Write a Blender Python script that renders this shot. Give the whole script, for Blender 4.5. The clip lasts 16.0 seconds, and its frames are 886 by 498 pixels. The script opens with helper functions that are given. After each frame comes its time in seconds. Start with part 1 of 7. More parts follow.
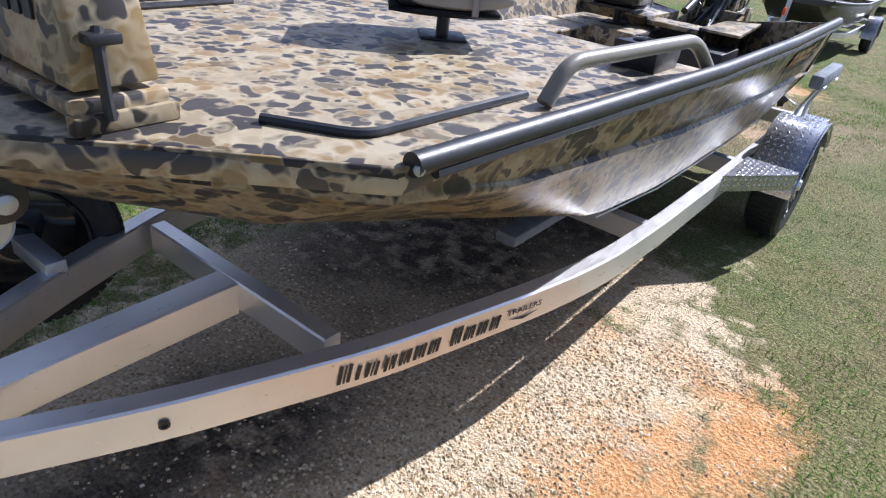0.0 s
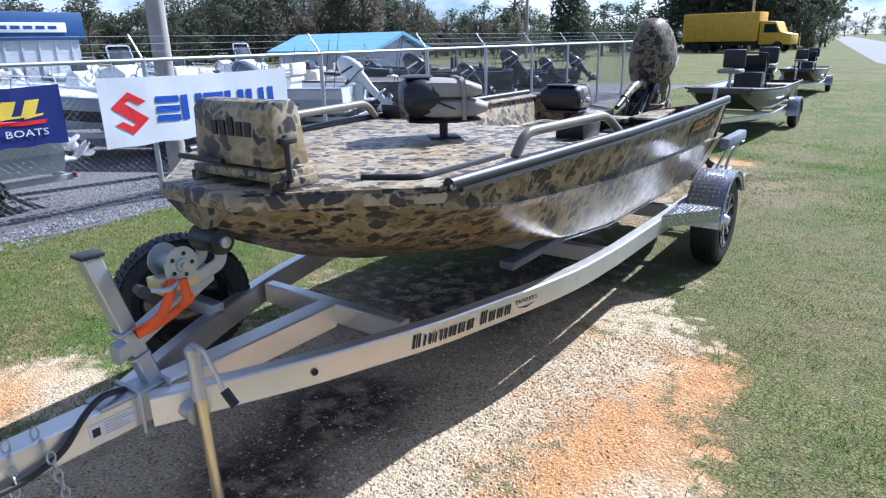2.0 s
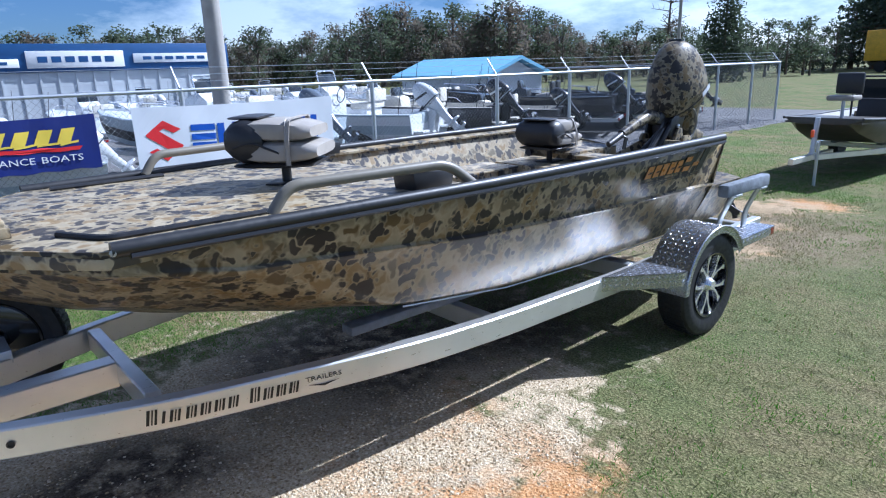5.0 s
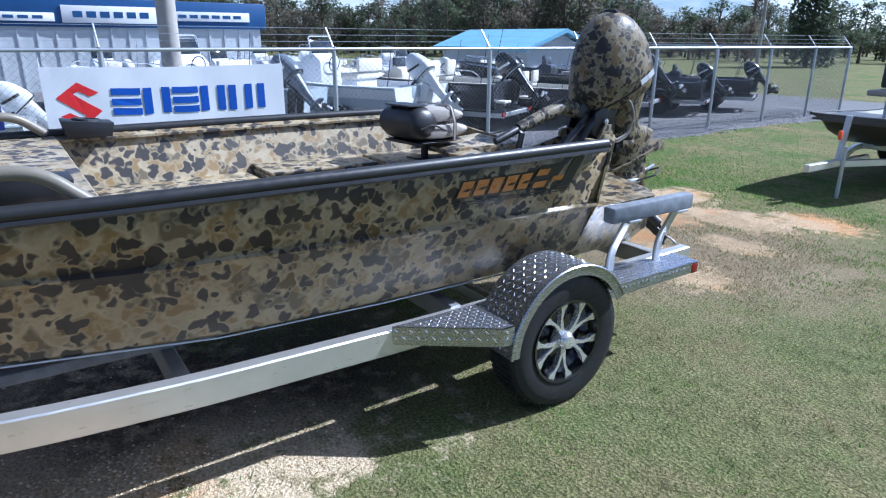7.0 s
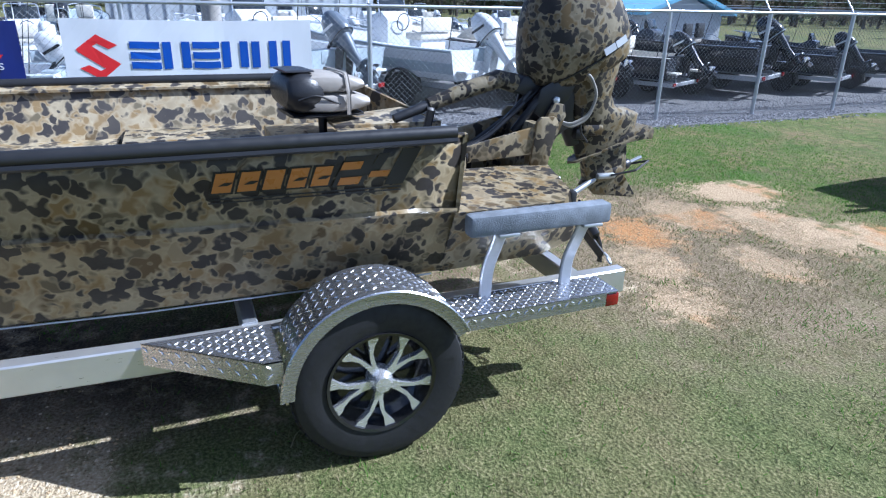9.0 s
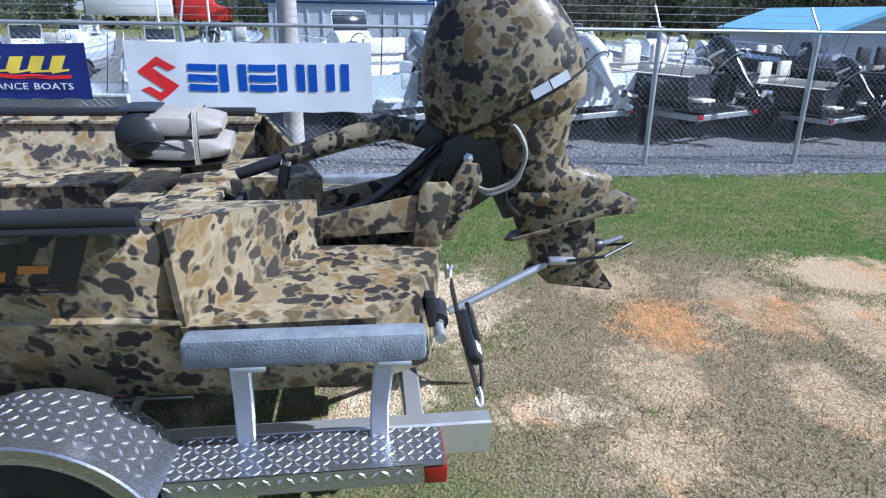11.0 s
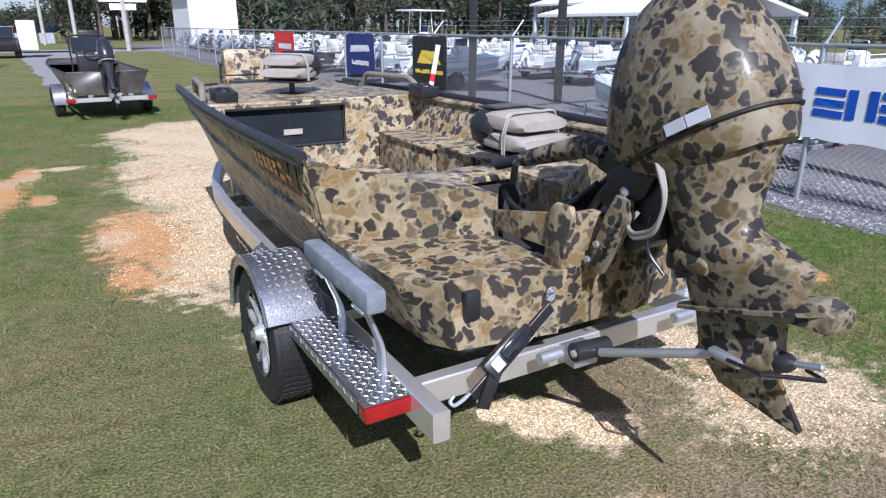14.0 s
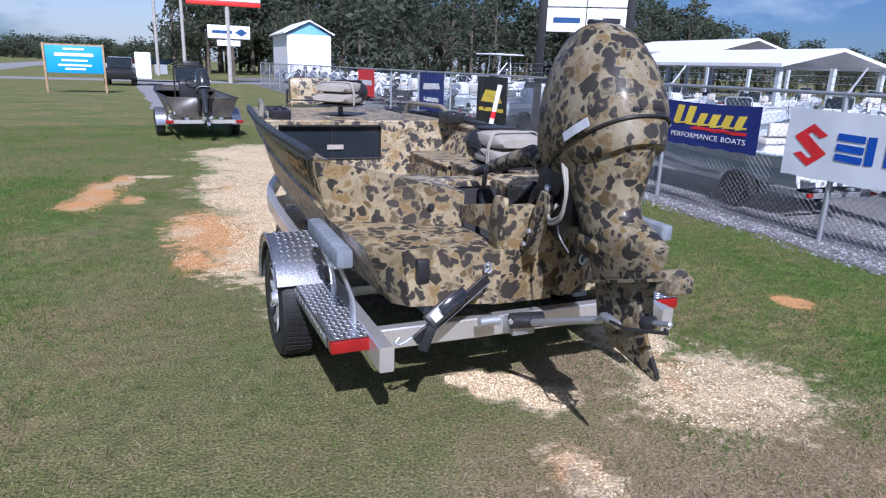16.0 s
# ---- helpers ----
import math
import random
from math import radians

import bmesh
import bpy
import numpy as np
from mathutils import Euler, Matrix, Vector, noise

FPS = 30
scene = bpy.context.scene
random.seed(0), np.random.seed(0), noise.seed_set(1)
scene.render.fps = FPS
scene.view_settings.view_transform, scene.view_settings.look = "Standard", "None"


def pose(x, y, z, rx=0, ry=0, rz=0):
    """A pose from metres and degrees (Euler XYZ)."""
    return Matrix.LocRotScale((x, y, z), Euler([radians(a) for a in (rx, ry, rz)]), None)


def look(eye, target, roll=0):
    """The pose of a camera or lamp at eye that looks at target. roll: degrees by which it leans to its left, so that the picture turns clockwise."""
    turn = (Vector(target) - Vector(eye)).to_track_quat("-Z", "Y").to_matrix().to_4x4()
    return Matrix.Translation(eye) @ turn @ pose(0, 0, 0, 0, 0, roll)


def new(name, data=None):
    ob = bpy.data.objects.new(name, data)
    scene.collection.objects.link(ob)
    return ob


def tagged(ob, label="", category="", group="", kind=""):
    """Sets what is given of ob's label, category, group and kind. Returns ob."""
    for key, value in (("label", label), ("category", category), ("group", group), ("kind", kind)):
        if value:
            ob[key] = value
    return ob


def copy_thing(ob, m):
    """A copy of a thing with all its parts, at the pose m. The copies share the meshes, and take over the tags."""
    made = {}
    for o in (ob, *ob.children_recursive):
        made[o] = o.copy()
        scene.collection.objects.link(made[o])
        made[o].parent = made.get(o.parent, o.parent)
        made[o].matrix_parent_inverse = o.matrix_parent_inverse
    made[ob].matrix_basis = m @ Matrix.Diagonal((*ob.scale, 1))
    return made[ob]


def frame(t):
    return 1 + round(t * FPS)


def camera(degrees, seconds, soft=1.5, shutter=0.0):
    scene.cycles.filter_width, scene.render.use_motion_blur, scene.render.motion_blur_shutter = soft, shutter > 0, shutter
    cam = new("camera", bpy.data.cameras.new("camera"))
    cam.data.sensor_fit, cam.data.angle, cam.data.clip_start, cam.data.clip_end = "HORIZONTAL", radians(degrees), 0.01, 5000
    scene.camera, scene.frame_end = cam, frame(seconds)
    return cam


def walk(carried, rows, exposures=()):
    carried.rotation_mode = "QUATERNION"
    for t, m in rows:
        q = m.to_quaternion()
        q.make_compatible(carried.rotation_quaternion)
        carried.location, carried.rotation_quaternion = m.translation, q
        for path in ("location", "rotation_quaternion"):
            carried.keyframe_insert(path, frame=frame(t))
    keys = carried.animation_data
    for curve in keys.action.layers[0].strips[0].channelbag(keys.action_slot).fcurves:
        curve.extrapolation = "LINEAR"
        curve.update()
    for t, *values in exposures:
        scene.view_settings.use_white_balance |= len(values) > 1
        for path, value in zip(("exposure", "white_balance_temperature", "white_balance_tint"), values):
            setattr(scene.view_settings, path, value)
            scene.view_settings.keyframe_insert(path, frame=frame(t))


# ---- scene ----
cam = camera(69.0, 16.0, soft=1.2)
PATH = [
    (0, (1.458, 1.042, 1.644), (0.453, 2.466, 0.664), 7.0),
    (0.5, (1.649, 0.727, 1.658), (0.734, 2.234, 0.713), 3.5),
    (1, (1.818, 0.493, 1.65), (0.854, 2.029, 0.807), 3.4),
    (1.5, (1.988, 0.274, 1.652), (0.919, 1.804, 0.934), 0.9),
    (2, (2.029, 0.097, 1.67), (0.917, 1.641, 1.054), -1.2),
    (2.5, (2.074, 0.095, 1.676), (0.933, 1.645, 1.134), -1.0),
    (3, (2.185, 0.29, 1.664), (0.944, 1.787, 1.196), 0.6),
    (3.2, (2.229, 0.355, 1.643), (0.958, 1.828, 1.182), 0.3),
    (5.3, (2.857, 1.767, 1.692), (1.357, 2.963, 1.13), -0.3),
    (5.5, (2.796, 1.997, 1.683), (1.308, 3.203, 1.106), 2.8),
    (6, (2.86, 2.414, 1.688), (1.355, 3.592, 1.1), 1.8),
    (6.5, (2.881, 2.83, 1.708), (1.351, 3.959, 1.087), 2.0),
    (7, (2.943, 3.154, 1.666), (1.374, 4.228, 1.045), 0.4),
    (7.5, (2.935, 3.546, 1.652), (1.356, 4.596, 1.014), 2.0),
    (8, (3.01, 3.93, 1.639), (1.39, 4.904, 0.988), 1.6),
    (8.2, (3.008, 4.079, 1.648), (1.37, 5.01, 0.976), 1.6),
    (10.3, (2.674, 5.477, 1.642), (0.829, 5.823, 0.951), 0.4),
    (10.5, (2.593, 5.645, 1.626), (0.736, 5.956, 0.95), 0.4),
    (11, (2.408, 6.053, 1.669), (0.542, 6.271, 0.983), 0.9),
    (11.5, (2.243, 6.449, 1.681), (0.368, 6.509, 0.988), 1.7),
    (12, (2.025, 6.717, 1.67), (0.172, 6.522, 0.942), 3.6),
    (12.5, (1.758, 6.992, 1.698), (-0.045, 6.583, 0.934), 8.8),
    (13, (1.582, 7.291, 1.678), (-0.076, 6.468, 0.921), 10.4),
    (13.5, (1.555, 7.602, 1.736), (0.29, 6.251, 0.979), 5.8),
    (14, (1.652, 7.96, 1.695), (0.70, 6.326, 1.04), 0.2),
    (14.5, (1.645, 8.21, 1.705), (0.819, 6.495, 1.103), 0.1),
    (15, (1.437, 8.396, 1.707), (0.670, 6.655, 1.088), 1.9),
    (15.5, (1.406, 8.555, 1.700), (0.630, 6.800, 1.137), 1.4),
    (16, (1.521, 8.767, 1.643), (0.763, 6.997, 1.102), 2.1),
]
EXPOSURES = [(0.0, 0.88, 5550, 18), (1.5, 0.97, 5340, 14), (2.5, 0.88, 5130, 15), (3.0, 0.72, 5060, 13), (5.5, 0.81, 4990, 13), (8.0, 0.85, 4990, 12), (10.5, 0.92, 5060, 12), (11.0, 0.73, 5080, 12), (12.5, 0.57, 5450, 15), (13.5, 0.61, 5500, 18), (14.5, 0.49, 5450, 20), (16.0, 0.43, 5320, 21)]
walk(cam, [(t, look(eye, target, roll)) for t, eye, target, roll in PATH],
     exposures=EXPOSURES)

# ---- light ----
SUN = Vector((0.30, 1.06, 1.0)).normalized()          # towards the sun
sun_el, sun_az = math.asin(SUN.z), math.atan2(SUN.x, SUN.y)
world = bpy.data.worlds.new("sky")
scene.world = world
world.use_nodes = True
wn, wl = world.node_tree.nodes, world.node_tree.links
wn.clear()
w_sky = wn.new("ShaderNodeTexSky")
w_sky.sky_type, w_sky.sun_disc = "NISHITA", False
w_sky.sun_elevation, w_sky.sun_rotation = sun_el, sun_az
w_sky.air_density, w_sky.dust_density, w_sky.ozone_density = 1.0, 2.5, 2.2
w_sky.altitude = 1500
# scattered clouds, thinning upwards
w_tc = wn.new("ShaderNodeTexCoord")
w_noise = wn.new("ShaderNodeTexNoise")
w_noise.inputs["Scale"].default_value, w_noise.inputs["Detail"].default_value, w_noise.inputs["Roughness"].default_value = 1.5, 8.0, 0.6
w_map = wn.new("ShaderNodeMapping"); w_map.inputs["Scale"].default_value = (2.2, 2.2, 6.0)
wl.new(w_tc.outputs["Generated"], w_map.inputs["Vector"]); wl.new(w_map.outputs[0], w_noise.inputs["Vector"])
w_ramp = wn.new("ShaderNodeValToRGB")
w_ramp.color_ramp.elements[0].position, w_ramp.color_ramp.elements[1].position = 0.44, 0.6
wl.new(w_noise.outputs["Fac"], w_ramp.inputs[0])
w_mix = wn.new("ShaderNodeMix"); w_mix.data_type = "RGBA"
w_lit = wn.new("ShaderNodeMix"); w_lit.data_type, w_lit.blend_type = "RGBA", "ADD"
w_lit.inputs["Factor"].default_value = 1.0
w_blue = wn.new("ShaderNodeMix"); w_blue.data_type, w_blue.blend_type = "RGBA", "MULTIPLY"
w_blue.inputs["Factor"].default_value, w_blue.inputs["B"].default_value = 1.0, (0.72, 0.88, 1.08, 1)
wl.new(w_sky.outputs[0], w_blue.inputs["A"])
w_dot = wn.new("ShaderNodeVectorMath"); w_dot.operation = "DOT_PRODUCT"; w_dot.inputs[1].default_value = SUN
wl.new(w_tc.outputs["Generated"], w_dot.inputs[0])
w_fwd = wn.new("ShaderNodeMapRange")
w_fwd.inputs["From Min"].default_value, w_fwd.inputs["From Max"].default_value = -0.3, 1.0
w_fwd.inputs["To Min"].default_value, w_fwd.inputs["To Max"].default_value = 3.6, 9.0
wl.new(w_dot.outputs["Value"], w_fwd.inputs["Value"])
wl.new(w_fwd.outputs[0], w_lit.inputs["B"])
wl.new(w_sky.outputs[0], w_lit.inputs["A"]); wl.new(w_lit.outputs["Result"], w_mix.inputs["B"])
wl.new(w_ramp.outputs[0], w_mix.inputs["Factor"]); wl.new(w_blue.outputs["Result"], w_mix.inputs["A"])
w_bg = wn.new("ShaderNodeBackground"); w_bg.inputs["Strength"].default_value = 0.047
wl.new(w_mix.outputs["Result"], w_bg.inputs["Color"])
w_out = wn.new("ShaderNodeOutputWorld"); wl.new(w_bg.outputs[0], w_out.inputs[0])

sun = new("sun", bpy.data.lights.new("sun", "SUN"))
sun.data.energy, sun.data.angle, sun.data.color = 5.0, radians(0.53), (1.0, 0.95, 0.88)
sun.rotation_euler = SUN.to_track_quat("Z", "Y").to_euler()
sun.location = (0, 0, 30)

# ---- materials ----
def mat(name):
    m = bpy.data.materials.new(name)
    m.use_nodes = True
    return m, m.node_tree.nodes, m.node_tree.links, m.node_tree.nodes["Principled BSDF"]


def coords(nt, nl, space="Object"):
    return nt.new("ShaderNodeTexCoord").outputs[space]


def noise_tex(nt, nl, vec, scale, detail=4.0, rough=0.55, distort=0.0):
    n = nt.new("ShaderNodeTexNoise")
    n.inputs["Scale"].default_value, n.inputs["Detail"].default_value = scale, detail
    n.inputs["Roughness"].default_value, n.inputs["Distortion"].default_value = rough, distort
    nl.new(vec, n.inputs["Vector"])
    return n


def ramp(nt, nl, fac, stops, constant=False):
    r = nt.new("ShaderNodeValToRGB")
    if constant:
        r.color_ramp.interpolation = "CONSTANT"
    while len(r.color_ramp.elements) < len(stops):
        r.color_ramp.elements.new(0.5)
    for e, (p, c) in zip(r.color_ramp.elements, stops):
        e.position, e.color = p, (*c, 1) if len(c) == 3 else c
    nl.new(fac, r.inputs[0])
    return r.outputs["Color"]


def blend(nt, nl, fac, a, b, mode="MIX"):
    x = nt.new("ShaderNodeMix")
    x.data_type, x.blend_type = "RGBA", mode
    for sock, v in (("Factor", fac), ("A", a), ("B", b)):
        if isinstance(v, (int, float)):
            x.inputs[sock].default_value = v
        elif isinstance(v, tuple):
            x.inputs[sock].default_value = (*v, 1)
        else:
            nl.new(v, x.inputs[sock])
    return x.outputs["Result"]


def calc(nt, nl, op, a, b=0.0, c=0.0):
    x = nt.new("ShaderNodeMath")
    x.operation = op
    for k, v in enumerate((a, b, c)):
        if isinstance(v, (int, float)):
            x.inputs[k].default_value = v
        else:
            nl.new(v, x.inputs[k])
    return x.outputs[0]


def bump(nt, nl, bsdf, height, strength=0.3, distance=0.01):
    b = nt.new("ShaderNodeBump")
    b.inputs["Strength"].default_value, b.inputs["Distance"].default_value = strength, distance
    nl.new(height, b.inputs["Height"])
    nl.new(b.outputs[0], bsdf.inputs["Normal"])


def simple(name, col, rough=0.5, metal=0.0, vary=0.12, scale=30.0, bumps=0.0, coat=0.0, grime=None):
    """Paint, plastic or metal with grain at two scales."""
    m, nt, nl, p = mat(name)
    v = coords(nt, nl)
    fine = noise_tex(nt, nl, v, scale, 5)
    wide = noise_tex(nt, nl, v, scale / 11, 3)
    lo, hi = tuple(max(0, c * (1 - vary)) for c in col), tuple(min(1, c * (1 + vary)) for c in col)
    c = ramp(nt, nl, wide.outputs["Fac"], [(0.3, lo), (0.7, hi)])
    if grime:
        c = blend(nt, nl, ramp(nt, nl, fine.outputs["Fac"], [(0.5, (0, 0, 0)), (0.75, (0.5, 0.5, 0.5))]), c, grime)
    nl.new(c, p.inputs["Base Color"])
    nl.new(ramp(nt, nl, fine.outputs["Fac"], [(0.3, (rough * 0.8,) * 3), (0.7, (min(1, rough * 1.25),) * 3)]), p.inputs["Roughness"])
    p.inputs["Metallic"].default_value = metal
    if coat:
        p.inputs["Coat Weight"].default_value, p.inputs["Coat Roughness"].default_value = coat, 0.06
    if bumps:
        bump(nt, nl, p, fine.outputs["Fac"], bumps, 0.004)
    return m


def camo(name, rough, coat, scale=9.0, glaze=0.0, tone=(1, 1, 1), more=0.0, spec=0.22):
    """Old duck-hunting pattern: dark and ochre lobed blots with pale rims on tan."""
    m, nt, nl, p = mat(name)
    v = coords(nt, nl)
    tan, ochre, olive, dark, pale = (0.235, 0.19, 0.115), (0.2, 0.138, 0.06), (0.112, 0.092, 0.055), (0.035, 0.031, 0.029), (0.4, 0.34, 0.225)
    tan, ochre, olive, dark, pale = (tuple(a * b for a, b in zip(q, tone)) for q in (tan, ochre, olive, dark, pale))

    def blots(scl, shift, lo, span, rim, wob, edge, veil):
        w1 = noise_tex(nt, nl, v, scl * 1.3, 1.0, 0.5)
        off = nt.new("ShaderNodeVectorMath"); off.operation = "MULTIPLY_ADD"
        off.inputs[1].default_value = (wob / scl,) * 3
        nl.new(w1.outputs["Color"], off.inputs[0]); nl.new(v, off.inputs[2])
        sh = nt.new("ShaderNodeVectorMath"); sh.operation = "ADD"; sh.inputs[1].default_value = shift
        nl.new(off.outputs[0], sh.inputs[0])
        a = nt.new("ShaderNodeTexVoronoi"); a.inputs["Scale"].default_value = scl
        a.feature = "SMOOTH_F1"; a.inputs["Smoothness"].default_value = 0.25
        nl.new(sh.outputs[0], a.inputs["Vector"])
        f1 = nt.new("ShaderNodeTexVoronoi"); f1.inputs["Scale"].default_value = scl
        nl.new(sh.outputs[0], f1.inputs["Vector"])
        sep = nt.new("ShaderNodeSeparateColor"); nl.new(a.outputs["Color"], sep.inputs[0])
        pick = nt.new("ShaderNodeSeparateColor"); nl.new(f1.outputs["Color"], pick.inputs[0])
        gap = calc(nt, nl, "SUBTRACT", calc(nt, nl, "MULTIPLY_ADD", sep.outputs[0], span, lo), a.outputs["Distance"])
        core = ramp(nt, nl, gap, [(0.0, (0, 0, 0)), (edge, (1, 1, 1))])
        halo = ramp(nt, nl, calc(nt, nl, "ADD", gap, rim), [(0.0, (0, 0, 0)), (veil, (1, 1, 1))])
        return core, halo, pick.outputs[1]

    back = noise_tex(nt, nl, v, scale * 0.6, 2)
    body = ramp(nt, nl, back.outputs["Fac"], [(0.38, tan), (0.62, tuple(0.8 * k for k in pale))])
    c0, h0, pick0 = blots(scale * 0.62, (7.7, 2.9, 1.3), 0.42, 0.4, 0.1, 1.5, 0.22, 0.22)
    body = blend(nt, nl, calc(nt, nl, "MULTIPLY", h0, 0.5), body, pale)
    body = blend(nt, nl, c0, body, ramp(nt, nl, pick0, [(0.0, ochre), (0.45, tan), (0.75, olive)], True))
    c1, h1, pick = blots(scale * 0.8, (0, 0, 0), 0.3, 0.42, 0.11, 1.5, 0.2, 0.2)
    body = blend(nt, nl, calc(nt, nl, "MULTIPLY", h1, 0.5), body, pale)
    body = blend(nt, nl, c1, body, ramp(nt, nl, pick, [(0.0, ochre), (0.4, olive), (0.7, tuple(0.5 * k for k in ochre))], True))
    c2, h2, _ = blots(scale * 0.92, (3.3, 1.7, 5.1), 0.23 + more, 0.45, 0.11, 1.5, 0.14, 0.2)
    body = blend(nt, nl, calc(nt, nl, "MULTIPLY", h2, 0.6), body, pale)
    body = blend(nt, nl, c2, body, dark)
    dirt = noise_tex(nt, nl, v, 2.2, 5, 0.6)
    body = blend(nt, nl, ramp(nt, nl, dirt.outputs["Fac"], [(0.45, (0, 0, 0)), (0.85, (0.3, 0.3, 0.3))]), body, (0.24, 0.21, 0.16))
    nl.new(body, p.inputs["Base Color"])
    fine = noise_tex(nt, nl, v, 70, 4)
    nl.new(ramp(nt, nl, fine.outputs["Fac"], [(0.3, (rough * 0.8,) * 3), (0.7, (min(1, rough * 1.25),) * 3)]), p.inputs["Roughness"])
    p.inputs["Coat Weight"].default_value, p.inputs["Coat Roughness"].default_value = coat, 0.2 if coat < 0.5 else 0.42
    p.inputs["Specular IOR Level"].default_value = spec
    wave = noise_tex(nt, nl, v, 5, 2)
    bump(nt, nl, p, calc(nt, nl, "ADD", calc(nt, nl, "MULTIPLY", wave.outputs["Fac"], glaze), calc(nt, nl, "MULTIPLY", fine.outputs["Fac"], 0.12)), 0.3, 0.012)
    return m


def brushed(name, col, rough=0.32, spangle=False, metal=0.78):
    m, nt, nl, p = mat(name)
    v = coords(nt, nl)
    st = nt.new("ShaderNodeMapping"); st.inputs["Scale"].default_value = (60, 4, 60)
    nl.new(v, st.inputs["Vector"])
    line = noise_tex(nt, nl, st.outputs[0], 3, 5)
    wide = noise_tex(nt, nl, v, 4, 4)
    c = ramp(nt, nl, wide.outputs["Fac"], [(0.3, tuple(0.86 * k for k in col)), (0.7, col)])
    if spangle:
        vo = nt.new("ShaderNodeTexVoronoi"); vo.inputs["Scale"].default_value = 60
        nl.new(v, vo.inputs["Vector"])
        sp = nt.new("ShaderNodeSeparateColor"); nl.new(vo.outputs["Color"], sp.inputs[0])
        c = blend(nt, nl, calc(nt, nl, "MULTIPLY", sp.outputs[0], 0.3), c, (0.9, 0.92, 0.95), "MULTIPLY")
    nl.new(c, p.inputs["Base Color"])
    p.inputs["Metallic"].default_value = metal
    nl.new(ramp(nt, nl, line.outputs["Fac"], [(0.3, (rough * 0.8,) * 3), (0.7, (rough * 1.3,) * 3)]), p.inputs["Roughness"])
    bump(nt, nl, p, line.outputs["Fac"], 0.08, 0.002)
    return m


CAMO = camo("camo_gloss_paint", 0.36, 0.05, 15.5, 0.9, (0.98, 0.95, 0.89), 0.03, 0.16)
# the deck's raised tone carries the sky's sheen in its colour
CAMO_DECK = camo("camo_textured_deck", 0.52, 0.6, 15.0, 0.3, (1.3, 1.29, 1.28), 0.02)
CAMO_MOTOR = camo("camo_motor_cowl", 0.46, 0.1, 19.0, 0.2, (0.72, 0.73, 0.74), 0.09, 0.18)
CAMO_DARK = simple("dark_olive_hull_paint", (0.05, 0.043, 0.034), 0.4, vary=0.45, scale=45, bumps=0.1, coat=0.15, grime=(0.1, 0.085, 0.06))
ALU = brushed("brushed_aluminium", (0.78, 0.77, 0.75), 0.34)
# plate colour darkened for what it mirrors; lugs of the same metal brightened to gleam
TREAD = brushed("tread_plate_aluminium", (0.5, 0.51, 0.55), 0.26, metal=0.9)
LUGS = brushed("brightened_lugs", (0.88, 0.88, 0.9), 0.2, metal=0.8)
GALV = brushed("galvanised_steel", (0.55, 0.57, 0.6), 0.42, True)
ZINC = brushed("yellow_zinc_steel", (0.72, 0.62, 0.38), 0.35)
CHROME = brushed("polished_wheel_face", (0.85, 0.85, 0.86), 0.22, metal=0.75)
RUBBER = simple("tyre_rubber", (0.013, 0.013, 0.014), 0.6, vary=0.2, bumps=0.25)
BLACK = simple("black_plastic", (0.018, 0.018, 0.02), 0.4, bumps=0.1)
BLACK_GLOSS = simple("gloss_black_rim", (0.012, 0.012, 0.013), 0.12, coat=0.6)
GUNWALE = simple("dark_gunwale_coating", (0.02, 0.02, 0.021), 0.42, bumps=0.1)
RAILM = simple("olive_grey_powder_coat", (0.19, 0.17, 0.13), 0.38, bumps=0.12, scale=60)
VINYL_GREY = simple("taupe_vinyl", (0.33, 0.30, 0.26), 0.5, bumps=0.2, scale=90)
VINYL_BLACK = simple("black_vinyl", (0.02, 0.02, 0.022), 0.38, bumps=0.2, scale=90)
CARPET = simple("grey_bunk_carpet", (0.17, 0.19, 0.215), 0.95, vary=0.25, scale=160, bumps=0.8)
ORANGE = simple("orange_webbing", (0.85, 0.12, 0.02), 0.6, scale=120, bumps=0.3)
WHITE = simple("white_gelcoat", (0.66, 0.68, 0.70), 0.28, vary=0.04, coat=0.3)
HOSE = simple("grey_rubber_hose", (0.27, 0.255, 0.22), 0.5)
LABEL = simple("weathered_label", (0.5, 0.52, 0.56), 0.4, vary=0.08)
CREAM = simple("cream_vinyl", (0.6, 0.57, 0.5), 0.5, vary=0.06)
GREYGEL = simple("pale_grey_gelcoat", (0.36, 0.42, 0.46), 0.3, vary=0.05, coat=0.3)
DARKGEL = simple("dark_metalflake_hull", (0.03, 0.033, 0.04), 0.22, vary=0.2, coat=0.5)
REDGEL = simple("deep_red_hull", (0.22, 0.02, 0.025), 0.25, coat=0.5)
BLUEGEL = simple("blue_paint", (0.02, 0.06, 0.2), 0.3, coat=0.3)
MOTOR_BLACK = simple("black_outboard_paint", (0.02, 0.021, 0.024), 0.22, coat=0.5)
MOTOR_GREY = simple("grey_outboard_paint", (0.12, 0.145, 0.18), 0.3, coat=0.4)
RED = simple("red_paint", (0.6, 0.03, 0.02), 0.4)
YELLOW = simple("yellow_paint", (0.72, 0.42, 0.03), 0.5, grime=(0.2, 0.14, 0.05))
WHITE_PAINT = simple("white_paint", (0.78, 0.78, 0.77), 0.55, vary=0.05)
BANNER_WHITE = simple("white_banner_vinyl", (0.74, 0.76, 0.8), 0.5, vary=0.05, scale=8)
BANNER_BLUE = simple("navy_banner_vinyl", (0.012, 0.022, 0.16), 0.45, vary=0.15, scale=8)
INK_BLUE = simple("blue_print", (0.01, 0.075, 0.42), 0.5, vary=0.05)
INK_RED = simple("red_print", (0.68, 0.02, 0.025), 0.5, vary=0.05)
